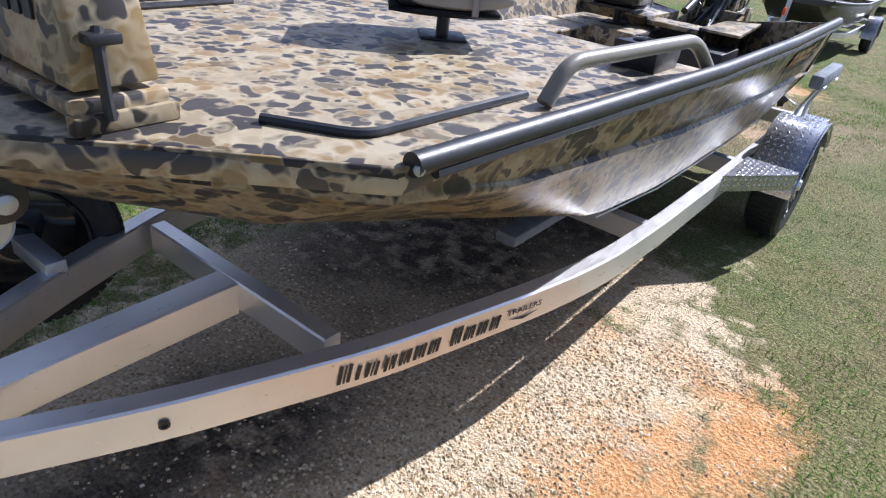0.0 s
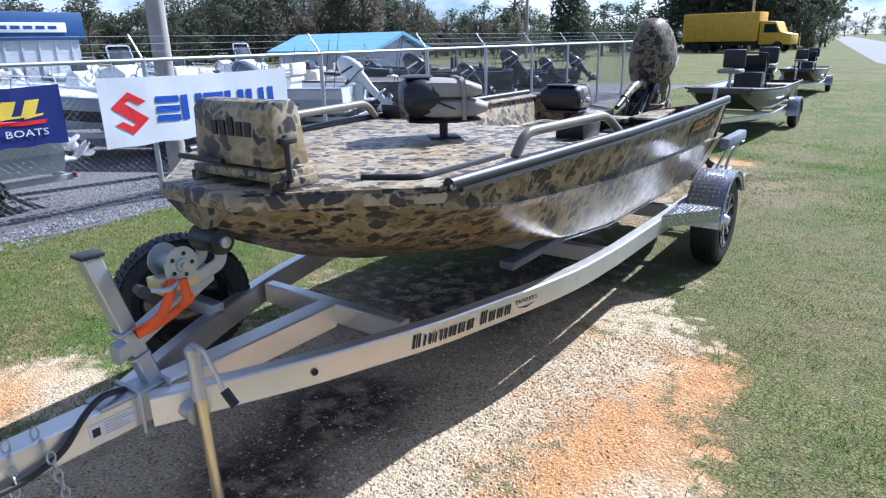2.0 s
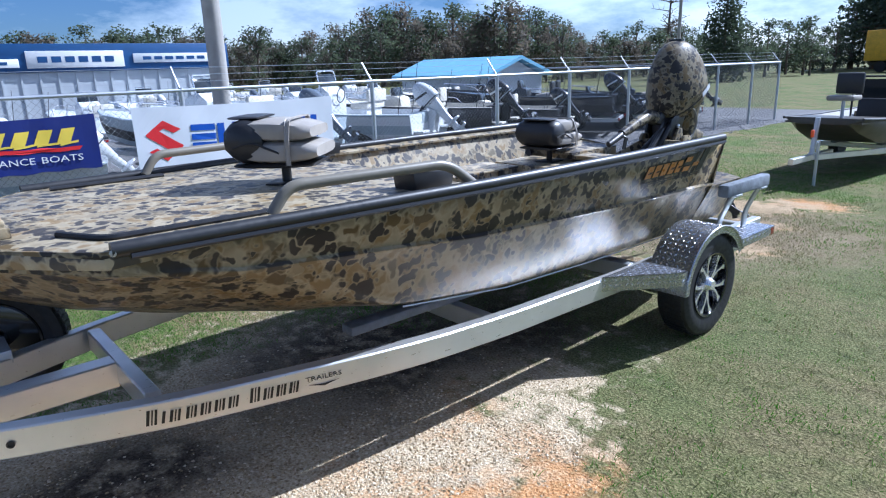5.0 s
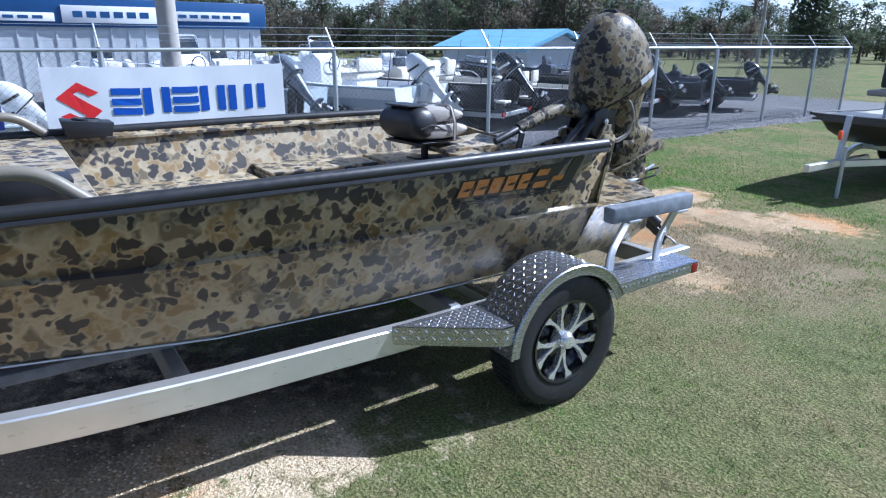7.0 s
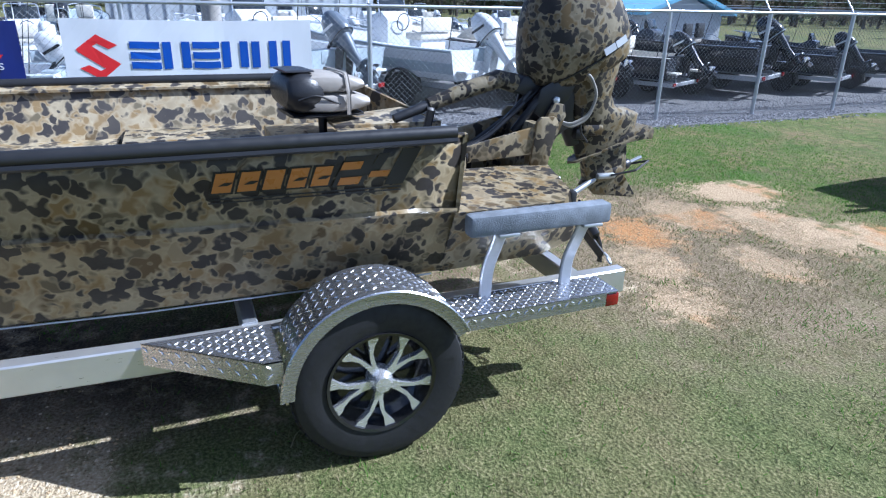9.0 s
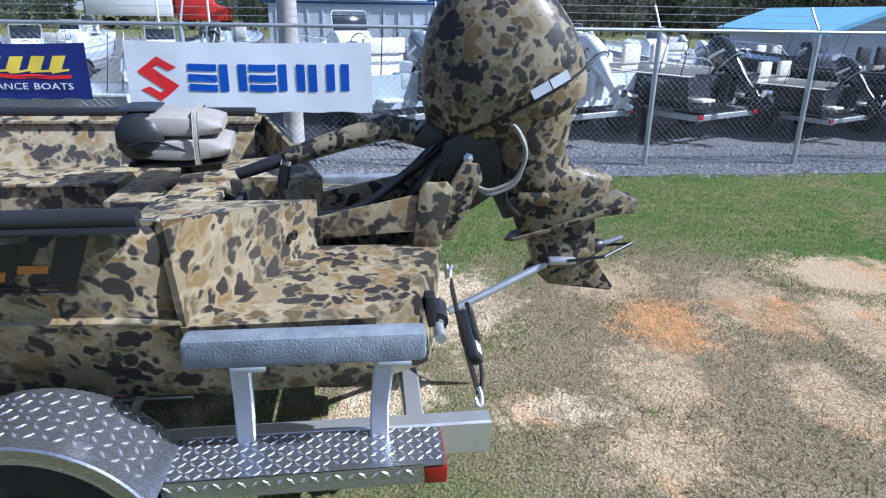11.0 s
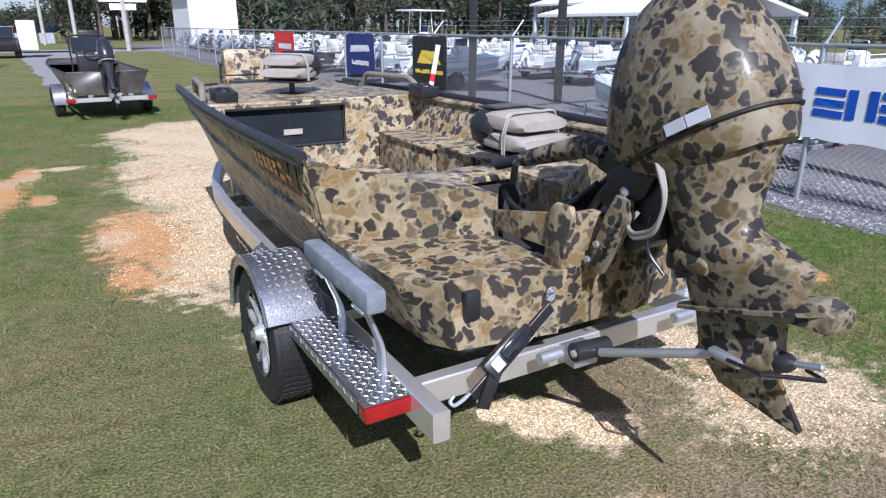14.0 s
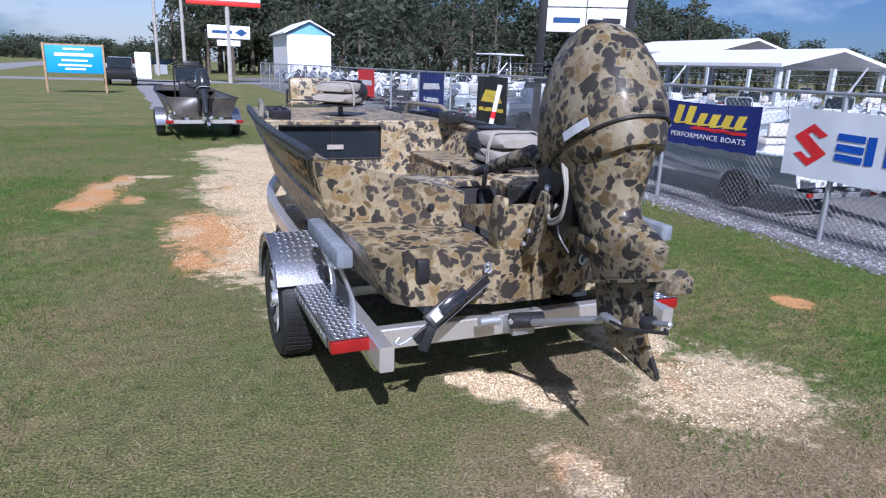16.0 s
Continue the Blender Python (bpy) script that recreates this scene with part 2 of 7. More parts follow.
INK_YELLOW = simple("yellow_print", (0.8, 0.6, 0.06), 0.5, vary=0.1)
INK_ORANGE = simple("copper_orange_decal", (0.42, 0.17, 0.035), 0.3, vary=0.15)
INK_BLACK = simple("black_print", (0.015, 0.015, 0.016), 0.45)
INK_WHITE = simple("white_print", (0.75, 0.75, 0.75), 0.5, vary=0.05)
SIGN_BLUE = simple("sky_blue_sign", (0.02, 0.3, 0.62), 0.5, vary=0.05)
TIMBER = simple("raw_timber", (0.36, 0.25, 0.14), 0.8, vary=0.25, scale=60, bumps=0.3)
POLE = simple("weathered_pole", (0.36, 0.34, 0.31), 0.85, vary=0.15, scale=40, bumps=0.4)
WALL_METAL = simple("pale_metal_siding", (0.5, 0.53, 0.55), 0.5, vary=0.05)
BAND_BLUE = simple("blue_fascia", (0.015, 0.07, 0.2), 0.45, vary=0.08)
ROOF_BLUE = simple("light_blue_metal_roof", (0.2, 0.45, 0.62), 0.4, vary=0.06)
ROOF_WHITE = simple("white_metal_roof", (0.75, 0.75, 0.74), 0.4, vary=0.05)
# near-black colour standing in for the shade inside holes and recesses
RECESS_SHADE = simple("recess_shade_black", (0.03, 0.028, 0.03), 0.7)
SMOKE = simple("smoked_windscreen", (0.02, 0.025, 0.03), 0.08)
BARK = simple("bark", (0.1, 0.08, 0.06), 0.95, vary=0.3, scale=25, bumps=0.8)


def leafy(name, a, b, c, glow=0.0, through_tint=(0.85, 1.25, 0.55)):
    m, nt, nl, p = mat(name)
    g = nt.new("ShaderNodeNewGeometry")
    wide = noise_tex(nt, nl, coords(nt, nl), 0.25, 3)
    col = ramp(nt, nl, g.outputs["Random Per Island"], [(0.0, a), (0.6, b), (1.0, c)])
    col = blend(nt, nl, calc(nt, nl, "MULTIPLY", wide.outputs["Fac"], 0.5), col, b)
    nl.new(col, p.inputs["Base Color"])
    p.inputs["Roughness"].default_value, p.inputs["Specular IOR Level"].default_value = 0.7, 0.15
    if glow:
        tr = nt.new("ShaderNodeBsdfTranslucent")
        nl.new(blend(nt, nl, 1.0, col, through_tint, "MULTIPLY"), tr.inputs["Color"])
        mx = nt.new("ShaderNodeMixShader")
        mx.inputs[0].default_value = glow
        nl.new(p.outputs[0], mx.inputs[1]); nl.new(tr.outputs[0], mx.inputs[2])
        nl.new(mx.outputs[0], nt["Material Output"].inputs["Surface"])
    return m


# tree leaf colours are paled and greyed to carry the haze of distance
LEAF = leafy("mixed_leaves", (0.075, 0.095, 0.065), (0.105, 0.125, 0.085), (0.135, 0.15, 0.105), 0.55, (0.9, 0.97, 0.8))
LEAF_DARK = leafy("conifer_leaves", (0.06, 0.078, 0.055), (0.088, 0.108, 0.075), (0.12, 0.14, 0.095), 0.45, (0.9, 0.95, 0.8))
LEAF_AUTUMN = leafy("browning_leaves", (0.12, 0.11, 0.09), (0.155, 0.14, 0.115), (0.19, 0.165, 0.135), 0.55, (1.0, 0.93, 0.85))
BLADE = leafy("grass_blade", (0.047, 0.115, 0.013), (0.09, 0.188, 0.026), (0.2, 0.26, 0.072), 0.5)
STRAW = leafy("dry_grass_blade", (0.13, 0.105, 0.055), (0.23, 0.185, 0.105), (0.36, 0.3, 0.19), 0.3)
THATCH = leafy("pale_dead_stems", (0.16, 0.115, 0.066), (0.3, 0.225, 0.14), (0.48, 0.39, 0.27), 0.3)
PEBBLE = leafy("pale_pebble", (0.14, 0.09, 0.045), (0.5, 0.38, 0.22), (0.84, 0.74, 0.55))
STONE = leafy("grey_crushed_stone", (0.05, 0.05, 0.055), (0.16, 0.16, 0.17), (0.42, 0.42, 0.43))

# bare patches of the ground: centre x, y, radii, and how orange the sand is
GRAVEL = [(0.1, 0.4, 1.1, 4.0, 0.1), (-0.2, -3.2, 1.3, 1.7, 0.0), (0.05, 2.9, 1.1, 1.2, 0.1), (0.95, 2.95, 0.4, 0.8, 0.3), (1.24, 2.2, 0.34, 0.85, 0.88), (1.4, 3.2, 0.17, 0.33, 0.75), (1.15, 3.45, 0.25, 0.22, 0.4),
          (-1.2, 6.42, 0.5, 0.46, 0.1), (-1.12, 5.72, 0.25, 0.32, 0.15), (-0.03, 6.0, 0.2, 0.15, 0.1), (-0.2, 6.2, 0.15, 0.14, 0.15), (0.1, 5.85, 0.14, 0.1, 0.1), (2.36, -0.1, 0.24, 0.85, 0.6), (2.52, 0.62, 0.22, 0.34, 0.7), (2.14, -1.0, 0.15, 0.45, 0.5), (1.98, 0.42, 0.13, 0.24, 0.5), (1.76, -1.22, 0.27, 0.14, 0.0), (-2.8, 5.5, 0.14, 0.16, 1.0),
          (-0.8, 7.72, 0.36, 0.28, 0.75), (-0.2, 7.45, 0.3, 0.22, 0.25), (-1.45, 7.6, 0.34, 0.3, 0.2), (-0.95, 8.4, 0.46, 0.32, 0.25), (0.35, 7.25, 0.28, 0.22, 0.1), (0.0, 6.85, 0.15, 0.24, 0.3), (0.05, 8.2, 0.34, 0.22, 0.25),
          (-0.5, 8.95, 0.6, 0.35, 0.3), (0.05, 9.5, 0.42, 0.32, 0.4), (-1.4, 9.3, 0.36, 0.5, 0.25), (-1.45, 1.2, 0.4, 0.35, 0.3)]
# dark brown patches in the gravel under the boat: centre x, y and radii
DARK_PATCHES = [(-0.35, 3.55, 0.75, 0.8), (0.05, 2.0, 0.32, 0.45), (0.12, 1.42, 0.28, 0.3), (0.0, 4.4, 0.55, 0.55)]


def ground_mat():
    m, nt, nl, p = mat("lawn_with_bare_sandy_patches")
    v = coords(nt, nl)
    n1 = noise_tex(nt, nl, v, 1.6, 6, 0.6)
    n2 = noise_tex(nt, nl, v, 9, 5, 0.6)
    n3 = noise_tex(nt, nl, v, 70, 4, 0.6)
    far = noise_tex(nt, nl, v, 0.12, 4)
    sep = nt.new("ShaderNodeSeparateXYZ"); nl.new(v, sep.inputs[0])
    mott = noise_tex(nt, nl, v, 0.7, 5, 0.65)
    grass = ramp(nt, nl, n3.outputs["Fac"], [(0.3, (0.029, 0.052, 0.011)), (0.5, (0.075, 0.128, 0.025)), (0.7, (0.16, 0.22, 0.055))])
    worn = ramp(nt, nl, n3.outputs["Fac"], [(0.3, (0.045, 0.04, 0.018)), (0.5, (0.14, 0.128, 0.056)), (0.7, (0.32, 0.27, 0.15))])
    dry = ramp(nt, nl, n3.outputs["Fac"], [(0.3, (0.075, 0.075, 0.028)), (0.5, (0.175, 0.165, 0.065)), (0.7, (0.31, 0.27, 0.135))])
    grass = blend(nt, nl, ramp(nt, nl, mott.outputs["Fac"], [(0.4, (0, 0, 0)), (0.6, (0.85,) * 3)]), grass, dry)
    ruddy = noise_tex(nt, nl, v, 1.1, 6, 0.7, 0.4)
    grass = blend(nt, nl, ramp(nt, nl, ruddy.outputs["Fac"], [(0.47, (0, 0, 0)), (0.63, (0.7,) * 3)]), grass, ramp(nt, nl, n3.outputs["Fac"], [(0.3, (0.09, 0.058, 0.03)), (0.5, (0.22, 0.155, 0.085)), (0.7, (0.36, 0.28, 0.17))]))
    tuft = ramp(nt, nl, n2.outputs["Fac"], [(0.32, (0.55, 0.58, 0.52)), (0.68, (1.35, 1.3, 1.25))])
    grass = blend(nt, nl, 1.0, grass, tuft, "MULTIPLY")
    # thin, trodden lawn round the trailer
    def blob(x, y, rx, ry, soft, ragged=0.5):
        dx = calc(nt, nl, "MULTIPLY", calc(nt, nl, "SUBTRACT", sep.outputs[0], x), 1 / rx)
        dy = calc(nt, nl, "MULTIPLY", calc(nt, nl, "SUBTRACT", sep.outputs[1], y), 1 / ry)
        d = calc(nt, nl, "SQRT", calc(nt, nl, "ADD", calc(nt, nl, "MULTIPLY", dx, dx), calc(nt, nl, "MULTIPLY", dy, dy)))
        d = calc(nt, nl, "ADD", d, calc(nt, nl, "MULTIPLY", calc(nt, nl, "SUBTRACT", n1.outputs["Fac"], 0.5), 1.5))
        d = calc(nt, nl, "ADD", d, calc(nt, nl, "MULTIPLY", calc(nt, nl, "SUBTRACT", n2.outputs["Fac"], 0.5), ragged))
        r = nt.new("ShaderNodeMapRange"); r.interpolation_type = "SMOOTHSTEP"
        r.inputs["From Min"].default_value, r.inputs["From Max"].default_value = 1 + soft, 1 - soft
        nl.new(d, r.inputs["Value"])
        return r.outputs[0]

    wear = calc(nt, nl, "MAXIMUM", blob(0.7, 5.3, 1.7, 5.0, 0.7, 1.0), blob(-0.5, 7.9, 1.6, 1.6, 0.5))
    wear = calc(nt, nl, "MULTIPLY", wear, ramp(nt, nl, n2.outputs["Fac"], [(0.35, (0.25,) * 3), (0.65, (1,) * 3)]))
    c = blend(nt, nl, calc(nt, nl, "MULTIPLY", wear, 0.7), grass, worn)
    c = blend(nt, nl, ramp(nt, nl, far.outputs["Fac"], [(0.45, (0, 0, 0)), (0.7, (0.35,) * 3)]), c, worn)
    c = blend(nt, nl, calc(nt, nl, "MULTIPLY", ramp(nt, nl, n1.outputs["Fac"], [(0.45, (0, 0, 0)), (0.65, (1, 1, 1))]), 0.4), c, worn)
    thatch = ramp(nt, nl, n3.outputs["Fac"], [(0.3, (0.12, 0.085, 0.05)), (0.5, (0.26, 0.195, 0.12)), (0.7, (0.43, 0.345, 0.235))])
    c = blend(nt, nl, calc(nt, nl, "MULTIPLY", calc(nt, nl, "MAXIMUM", blob(-0.55, 7.9, 1.6, 1.3, 0.45, 1.2), blob(-0.52, 6.0, 0.42, 0.36, 0.4, 1.2)), 0.9), c, thatch)
    gritty = ramp(nt, nl, n3.outputs["Fac"], [(0.28, (0.17, 0.118, 0.068)), (0.42, (0.48, 0.37, 0.225)), (0.58, (0.66, 0.54, 0.365)), (0.72, (0.81, 0.73, 0.57))])
    sandy = ramp(nt, nl, n3.outputs["Fac"], [(0.3, (0.33, 0.125, 0.032)), (0.5, (0.52, 0.245, 0.078)), (0.7, (0.68, 0.4, 0.175))])
    mulch = calc(nt, nl, "MULTIPLY", ramp(nt, nl, n2.outputs["Fac"], [(0.42, (0, 0, 0)), (0.62, (1, 1, 1))]), ramp(nt, nl, noise_tex(nt, nl, v, 0.9, 5, 0.65).outputs["Fac"], [(0.42, (0, 0, 0)), (0.6, (0.55,) * 3)]))
    gritty = blend(nt, nl, mulch, gritty, (0.13, 0.095, 0.065))
    soil = ramp(nt, nl, n3.outputs["Fac"], [(0.3, (0.27, 0.18, 0.1)), (0.5, (0.47, 0.34, 0.2)), (0.7, (0.6, 0.47, 0.3))])
    for x, y, rx, ry, red in GRAVEL:
        b = blob(x, y, rx, ry, 0.16 if rx * ry > 1.5 else 0.4, 0.6 if rx * ry > 1.5 else 2.6)
        mixc = blend(nt, nl, calc(nt, nl, "MULTIPLY", ramp(nt, nl, n1.outputs["Fac"], [(0.62 - 0.4 * red, (0, 0, 0)), (0.74 - 0.3 * red, (1, 1, 1))]), 0.85), soil if y > 6.9 or x > 1.9 else gritty, sandy)
        c = blend(nt, nl, b, c, mixc)
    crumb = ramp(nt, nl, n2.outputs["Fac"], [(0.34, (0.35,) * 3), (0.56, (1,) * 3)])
    dark_brown = ramp(nt, nl, n3.outputs["Fac"], [(0.35, (0.03, 0.023, 0.017)), (0.6, (0.095, 0.073, 0.052)), (0.75, (0.24, 0.19, 0.13))])
    for x, y, rx, ry in DARK_PATCHES:
        c = blend(nt, nl, calc(nt, nl, "MULTIPLY", blob(x, y, rx, ry, 0.45, 1.6), crumb), c, dark_brown)
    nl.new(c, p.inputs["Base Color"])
    p.inputs["Roughness"].default_value, p.inputs["Specular IOR Level"].default_value = 0.95, 0.2
    bump(nt, nl, p, calc(nt, nl, "ADD", n3.outputs["Fac"], calc(nt, nl, "MULTIPLY", n2.outputs["Fac"], 1.5)), 0.9, 0.02)
    return m


def grit_mat(name, a, b, c, scale=55):
    m, nt, nl, p = mat(name)
    v = coords(nt, nl)
    n3, n1 = noise_tex(nt, nl, v, scale, 5, 0.65), noise_tex(nt, nl, v, 0.6, 4)
    col = ramp(nt, nl, n3.outputs["Fac"], [(0.25, a), (0.5, b), (0.75, c)])
    col = blend(nt, nl, calc(nt, nl, "MULTIPLY", n1.outputs["Fac"], 0.4), col, b)
    nl.new(col, p.inputs["Base Color"])
    p.inputs["Roughness"].default_value = 0.9
    bump(nt, nl, p, n3.outputs["Fac"], 0.8, 0.02)
    return m


GROUND = ground_mat()
LOT = grit_mat("grey_gravel_lot", (0.025, 0.025, 0.026), (0.12, 0.118, 0.118), (0.36, 0.35, 0.34), 48)
ASPHALT = grit_mat("worn_pale_asphalt", (0.14, 0.14, 0.14), (0.22, 0.22, 0.22), (0.3, 0.3, 0.3), 30)


def mesh_wire_mat():
    """Chain link seen as crossing wires, the gaps clear."""
    m, nt, nl, p = mat("chain_link_wire")
    p.inputs["Base Color"].default_value = (0.27, 0.28, 0.29, 1)
    p.inputs["Metallic"].default_value, p.inputs["Roughness"].default_value = 0.5, 0.6
    return m


WIRE = mesh_wire_mat()
lens = simple("red_lens", (0.25, 0.008, 0.008), 0.15, coat=0.5, scale=120, bumps=0.2)

# ---- building tools ----
def thing(name, label, category, kind="", group="", loc=(0, 0, 0)):
    ob = new(name)
    ob.location = loc
    ob.empty_display_size = 0.1
    return tagged(ob, label, category, group, kind)


def done(name, bm, material, smooth=None):
    me = bpy.data.meshes.new(name)
    bmesh.ops.recalc_face_normals(bm, faces=bm.faces)
    bm.to_mesh(me)
    bm.free()
    for mtl in material if isinstance(material, (list, tuple)) else [material]:
        me.materials.append(mtl)
    if smooth is not None:
        me.polygons.foreach_set("use_smooth", [True] * len(me.polygons))
        me.set_sharp_from_angle(angle=radians(smooth))
    return me


def part(name, bm, material, parent, label="", smooth=35):
    ob = new(name, done(name, bm, material, smooth))
    ob.parent = parent
    if label:
        ob["label"] = label
    return ob


def solid(name, bm, material, label, category, kind="", group="", smooth=35):
    return tagged(new(name, done(name, bm, material, smooth)), label, category, group, kind)


def B():
    return bmesh.new()


def box(bm, x0, x1, y0, y1, z0, z1, bevel=0.0, m=None):
    r = bmesh.ops.create_cube(bm, size=1)
    vs = r["verts"]
    for v in vs:
        v.co = Vector(((x0 + x1) / 2 + v.co.x * (x1 - x0), (y0 + y1) / 2 + v.co.y * (y1 - y0), (z0 + z1) / 2 + v.co.z * (z1 - z0)))
        if m:
            v.co = m @ v.co
    if bevel:
        es = list({e for v in vs for e in v.link_edges})
        bmesh.ops.bevel(bm, geom=es, offset=bevel, segments=2, affect="EDGES", profile=0.5)
    return bm


def loft(bm, rings, closed=True, cap=True):
    """Skin over rings of equally many points."""
    rows = [[bm.verts.new(p) for p in ring] for ring in rings]
    n = len(rows[0])
    for a, b in zip(rows, rows[1:]):
        for k in range(n if closed else n - 1):
            q = (a[k], a[(k + 1) % n], b[(k + 1) % n], b[k])
            if len(set(q)) == 4:
                bm.faces.new(q)
    if cap and closed:
        bm.faces.new(rows[0][::-1])
        bm.faces.new(rows[-1])
    return bm


def prism(bm, pts, axis, a, b, bevel=0.0):
    """A flat outline pushed from a to b along an axis; pts are the other two coordinates in order."""
    def at(p, w):
        q = list(p)
        q.insert("xyz".index(axis), w)
        return q
    before = set(bm.verts)
    loft(bm, [[at(p, a) for p in pts], [at(p, b) for p in pts]])
    if bevel:
        es = list({e for v in bm.verts if v not in before for e in v.link_edges})
        bmesh.ops.bevel(bm, geom=es, offset=bevel, segments=2, affect="EDGES", profile=0.5)
    return bm


def tube(bm, path, r, seg=8, closed=False, cap=True):
    path = [Vector(p) for p in path]
    rings, n = [], len(path)
    rs = r if isinstance(r, (list, tuple)) else [r] * n
    up = None
    for k, p in enumerate(path):
        d = (path[(k + 1) % n] if closed or k < n - 1 else p) - (path[k - 1] if closed or k else p)
        d.normalize()
        if up is None:
            up = d.orthogonal().normalized()
        up = (up - d * up.dot(d)).normalized()
        side = d.cross(up)
        rings.append([p + rs[k] * (math.cos(a) * up + math.sin(a) * side) for a in (2 * math.pi * j / seg for j in range(seg))])
    if closed:
        rings.append(rings[0])
    return loft(bm, rings, True, cap and not closed)


def rod(bm, a, b, r, seg=12):
    return tube(bm, [a, b], r, seg)


def arc_pts(path, r, steps=5):
    """Rounds the corners of a polyline."""
    out, path = [Vector(path[0])], [Vector(p) for p in path]
    for a, b, c in zip(path, path[1:], path[2:]):
        u, w = (a - b), (c - b)
        k = min(r, u.length * 0.45, w.length * 0.45)
        p, q = b + u.normalized() * k, b + w.normalized() * k
        out += [p.lerp(b, s).lerp(b.lerp(q, s), s) for s in (j / steps for j in range(steps + 1))]
    return out + [path[-1]]


def bar(bm, path, w, h, up=(0, 0, 1)):
    """A rectangular beam along a path: w across, h along up, its top on the path."""
    path, up = [Vector(p) for p in path], Vector(up)
    rings = []
    for k, p in enumerate(path):
        d1 = (p - path[k - 1]).normalized() if k else (path[1] - p).normalized()
        d2 = (path[k + 1] - p).normalized() if k < len(path) - 1 else d1
        d = (d1 + d2).normalized()
        s = d.cross(up).normalized()
        s = s / max(0.5, s.dot(d1.cross(up).normalized()))
        e = 0.006
        o = [(-w / 2, -e), (-w / 2 + e, 0), (w / 2 - e, 0), (w / 2, -e), (w / 2, -h + e), (w / 2 - e, -h), (-w / 2 + e, -h), (-w / 2, -h + e)]
        rings.append([p + s * a + up * b for a, b in o])
    return loft(bm, rings)


def spin(bm, prof, centre, axis, seg=24, cap=True):
    """A turned shape: prof is (radius, distance along the axis)."""
    axis = Vector(axis).normalized()
    u = axis.orthogonal().normalized()
    w = axis.cross(u)
    c = Vector(centre)
    rings = [[c + axis * d + max(r, 1e-4) * (math.cos(a) * u + math.sin(a) * w) for a in (2 * math.pi * j / seg for j in range(seg))] for r, d in prof]
    return loft(bm, rings, True, cap)


def spread(name, verts, faces, material, label, category):
    me = bpy.data.meshes.new(name)
    me.from_pydata(verts, [], faces)
    me.materials.append(material)
    return tagged(new(name, me), label, category, kind="stuff")


def lettering(text, width, height, origin, along, up, material, parent):
    """Words from the built-in font as a thin mesh, fitted to a width and a height."""
    cu = bpy.data.curves.new("words", "FONT")
    cu.body, cu.size, cu.extrude, cu.resolution_u = text, 1.0, 0.02, 2
    tmp = bpy.data.objects.new("words", cu)
    me = bpy.data.meshes.new_from_object(tmp)
    bpy.data.objects.remove(tmp)
    bpy.data.curves.remove(cu)
    xs, ys = [v.co.x for v in me.vertices], [v.co.y for v in me.vertices]
    along, up, o = Vector(along).normalized(), Vector(up).normalized(), Vector(origin)
    out = along.cross(up)
    for v in me.vertices:
        v.co = o + along * ((v.co.x - min(xs)) / (max(xs) - min(xs)) * width) + up * ((v.co.y - min(ys)) / (max(ys) - min(ys)) * height) + out * (v.co.z * 0.04)
    me.materials.append(material)
    ob = new("lettering", me)
    ob.parent = parent
    return ob

# ---- ground ----
bm = B()
rx = [-600, -120, -40, -4.3, -1, 1.5, 4, 9, 40, 120, 600]
ry = [-600, -120, -40, -10, -3, 0, 3, 6, 9, 14, 40, 120, 600]
gv = [[bm.verts.new((x, y, 0)) for x in rx] for y in ry]
for a, b in zip(gv, gv[1:]):
    for k in range(len(rx) - 1):
        bm.faces.new((a[k], a[k + 1], b[k + 1], b[k]))
solid("ground", bm, GROUND, "mown lawn worn to sand and pale gravel in patches", "ground", "structure", smooth=None)

bm = B()
edge = []
for k in range(500):
    y = -60 + 84 * k / 499
    edge.append((-4.35 + 0.25 * noise.noise((y * 0.7, 3, 0)) + 0.12 * noise.noise((y * 4.0, 1, 0)) + 0.05 * noise.noise((y * 13.0, 8, 0)), y, 0.006))
for a, b in zip(edge, edge[1:]):
    bm.faces.new([bm.verts.new(p) for p in (a, b, (-42, b[1], 0.006), (-42, a[1], 0.006))])
solid("gravel_lot", bm, LOT, "grey crushed gravel yard behind the fence", "gravel", "structure", smooth=None)

bm = B()
road = [(26, -260), (20, -90), (16, -20), (9, 15), (3.0, 45), (-4, 110), (-24, 300)]
for (x0, y0), (x1, y1) in zip(road, road[1:]):
    bm.faces.new([bm.verts.new(p) for p in ((x0 - 3, y0, 0.008), (x1 - 3, y1, 0.008), (x1 + 3, y1, 0.008), (x0 + 3, y0, 0.008))])
solid("road", bm, ASPHALT, "pale worn asphalt road across the lawn", "road", "structure", smooth=None)
bm = B()
side_a = [(1.7 + 0.06 * (-11 - y) + 0.35 * noise.noise((0, y * 1.3, 7)), y) for y in range(-11, -45, -1)]
side_b = [(0.6 - 0.05 * (-11 - y) + 0.35 * noise.noise((5, y * 1.3, 7)), y) for y in range(-44, -10)]
for pts in (((-60, -43), (15, -41), (15, -46), (-60, -48)), side_a + side_b):
    bm.faces.new([bm.verts.new((x, y, 0.01)) for x, y in pts])
solid("driveway", bm, ASPHALT, "grey gravelled drive crossing the lawn", "driveway", "structure", smooth=None)


def on_patch(x, y, grow=0.0):
    return any(math.hypot((x - a) / rx_, (y - b) / ry_) + 0.6 * noise.noise((x * 1.6, y * 1.6, 0)) < 0.95 + grow for a, b, rx_, ry_, _ in GRAVEL)


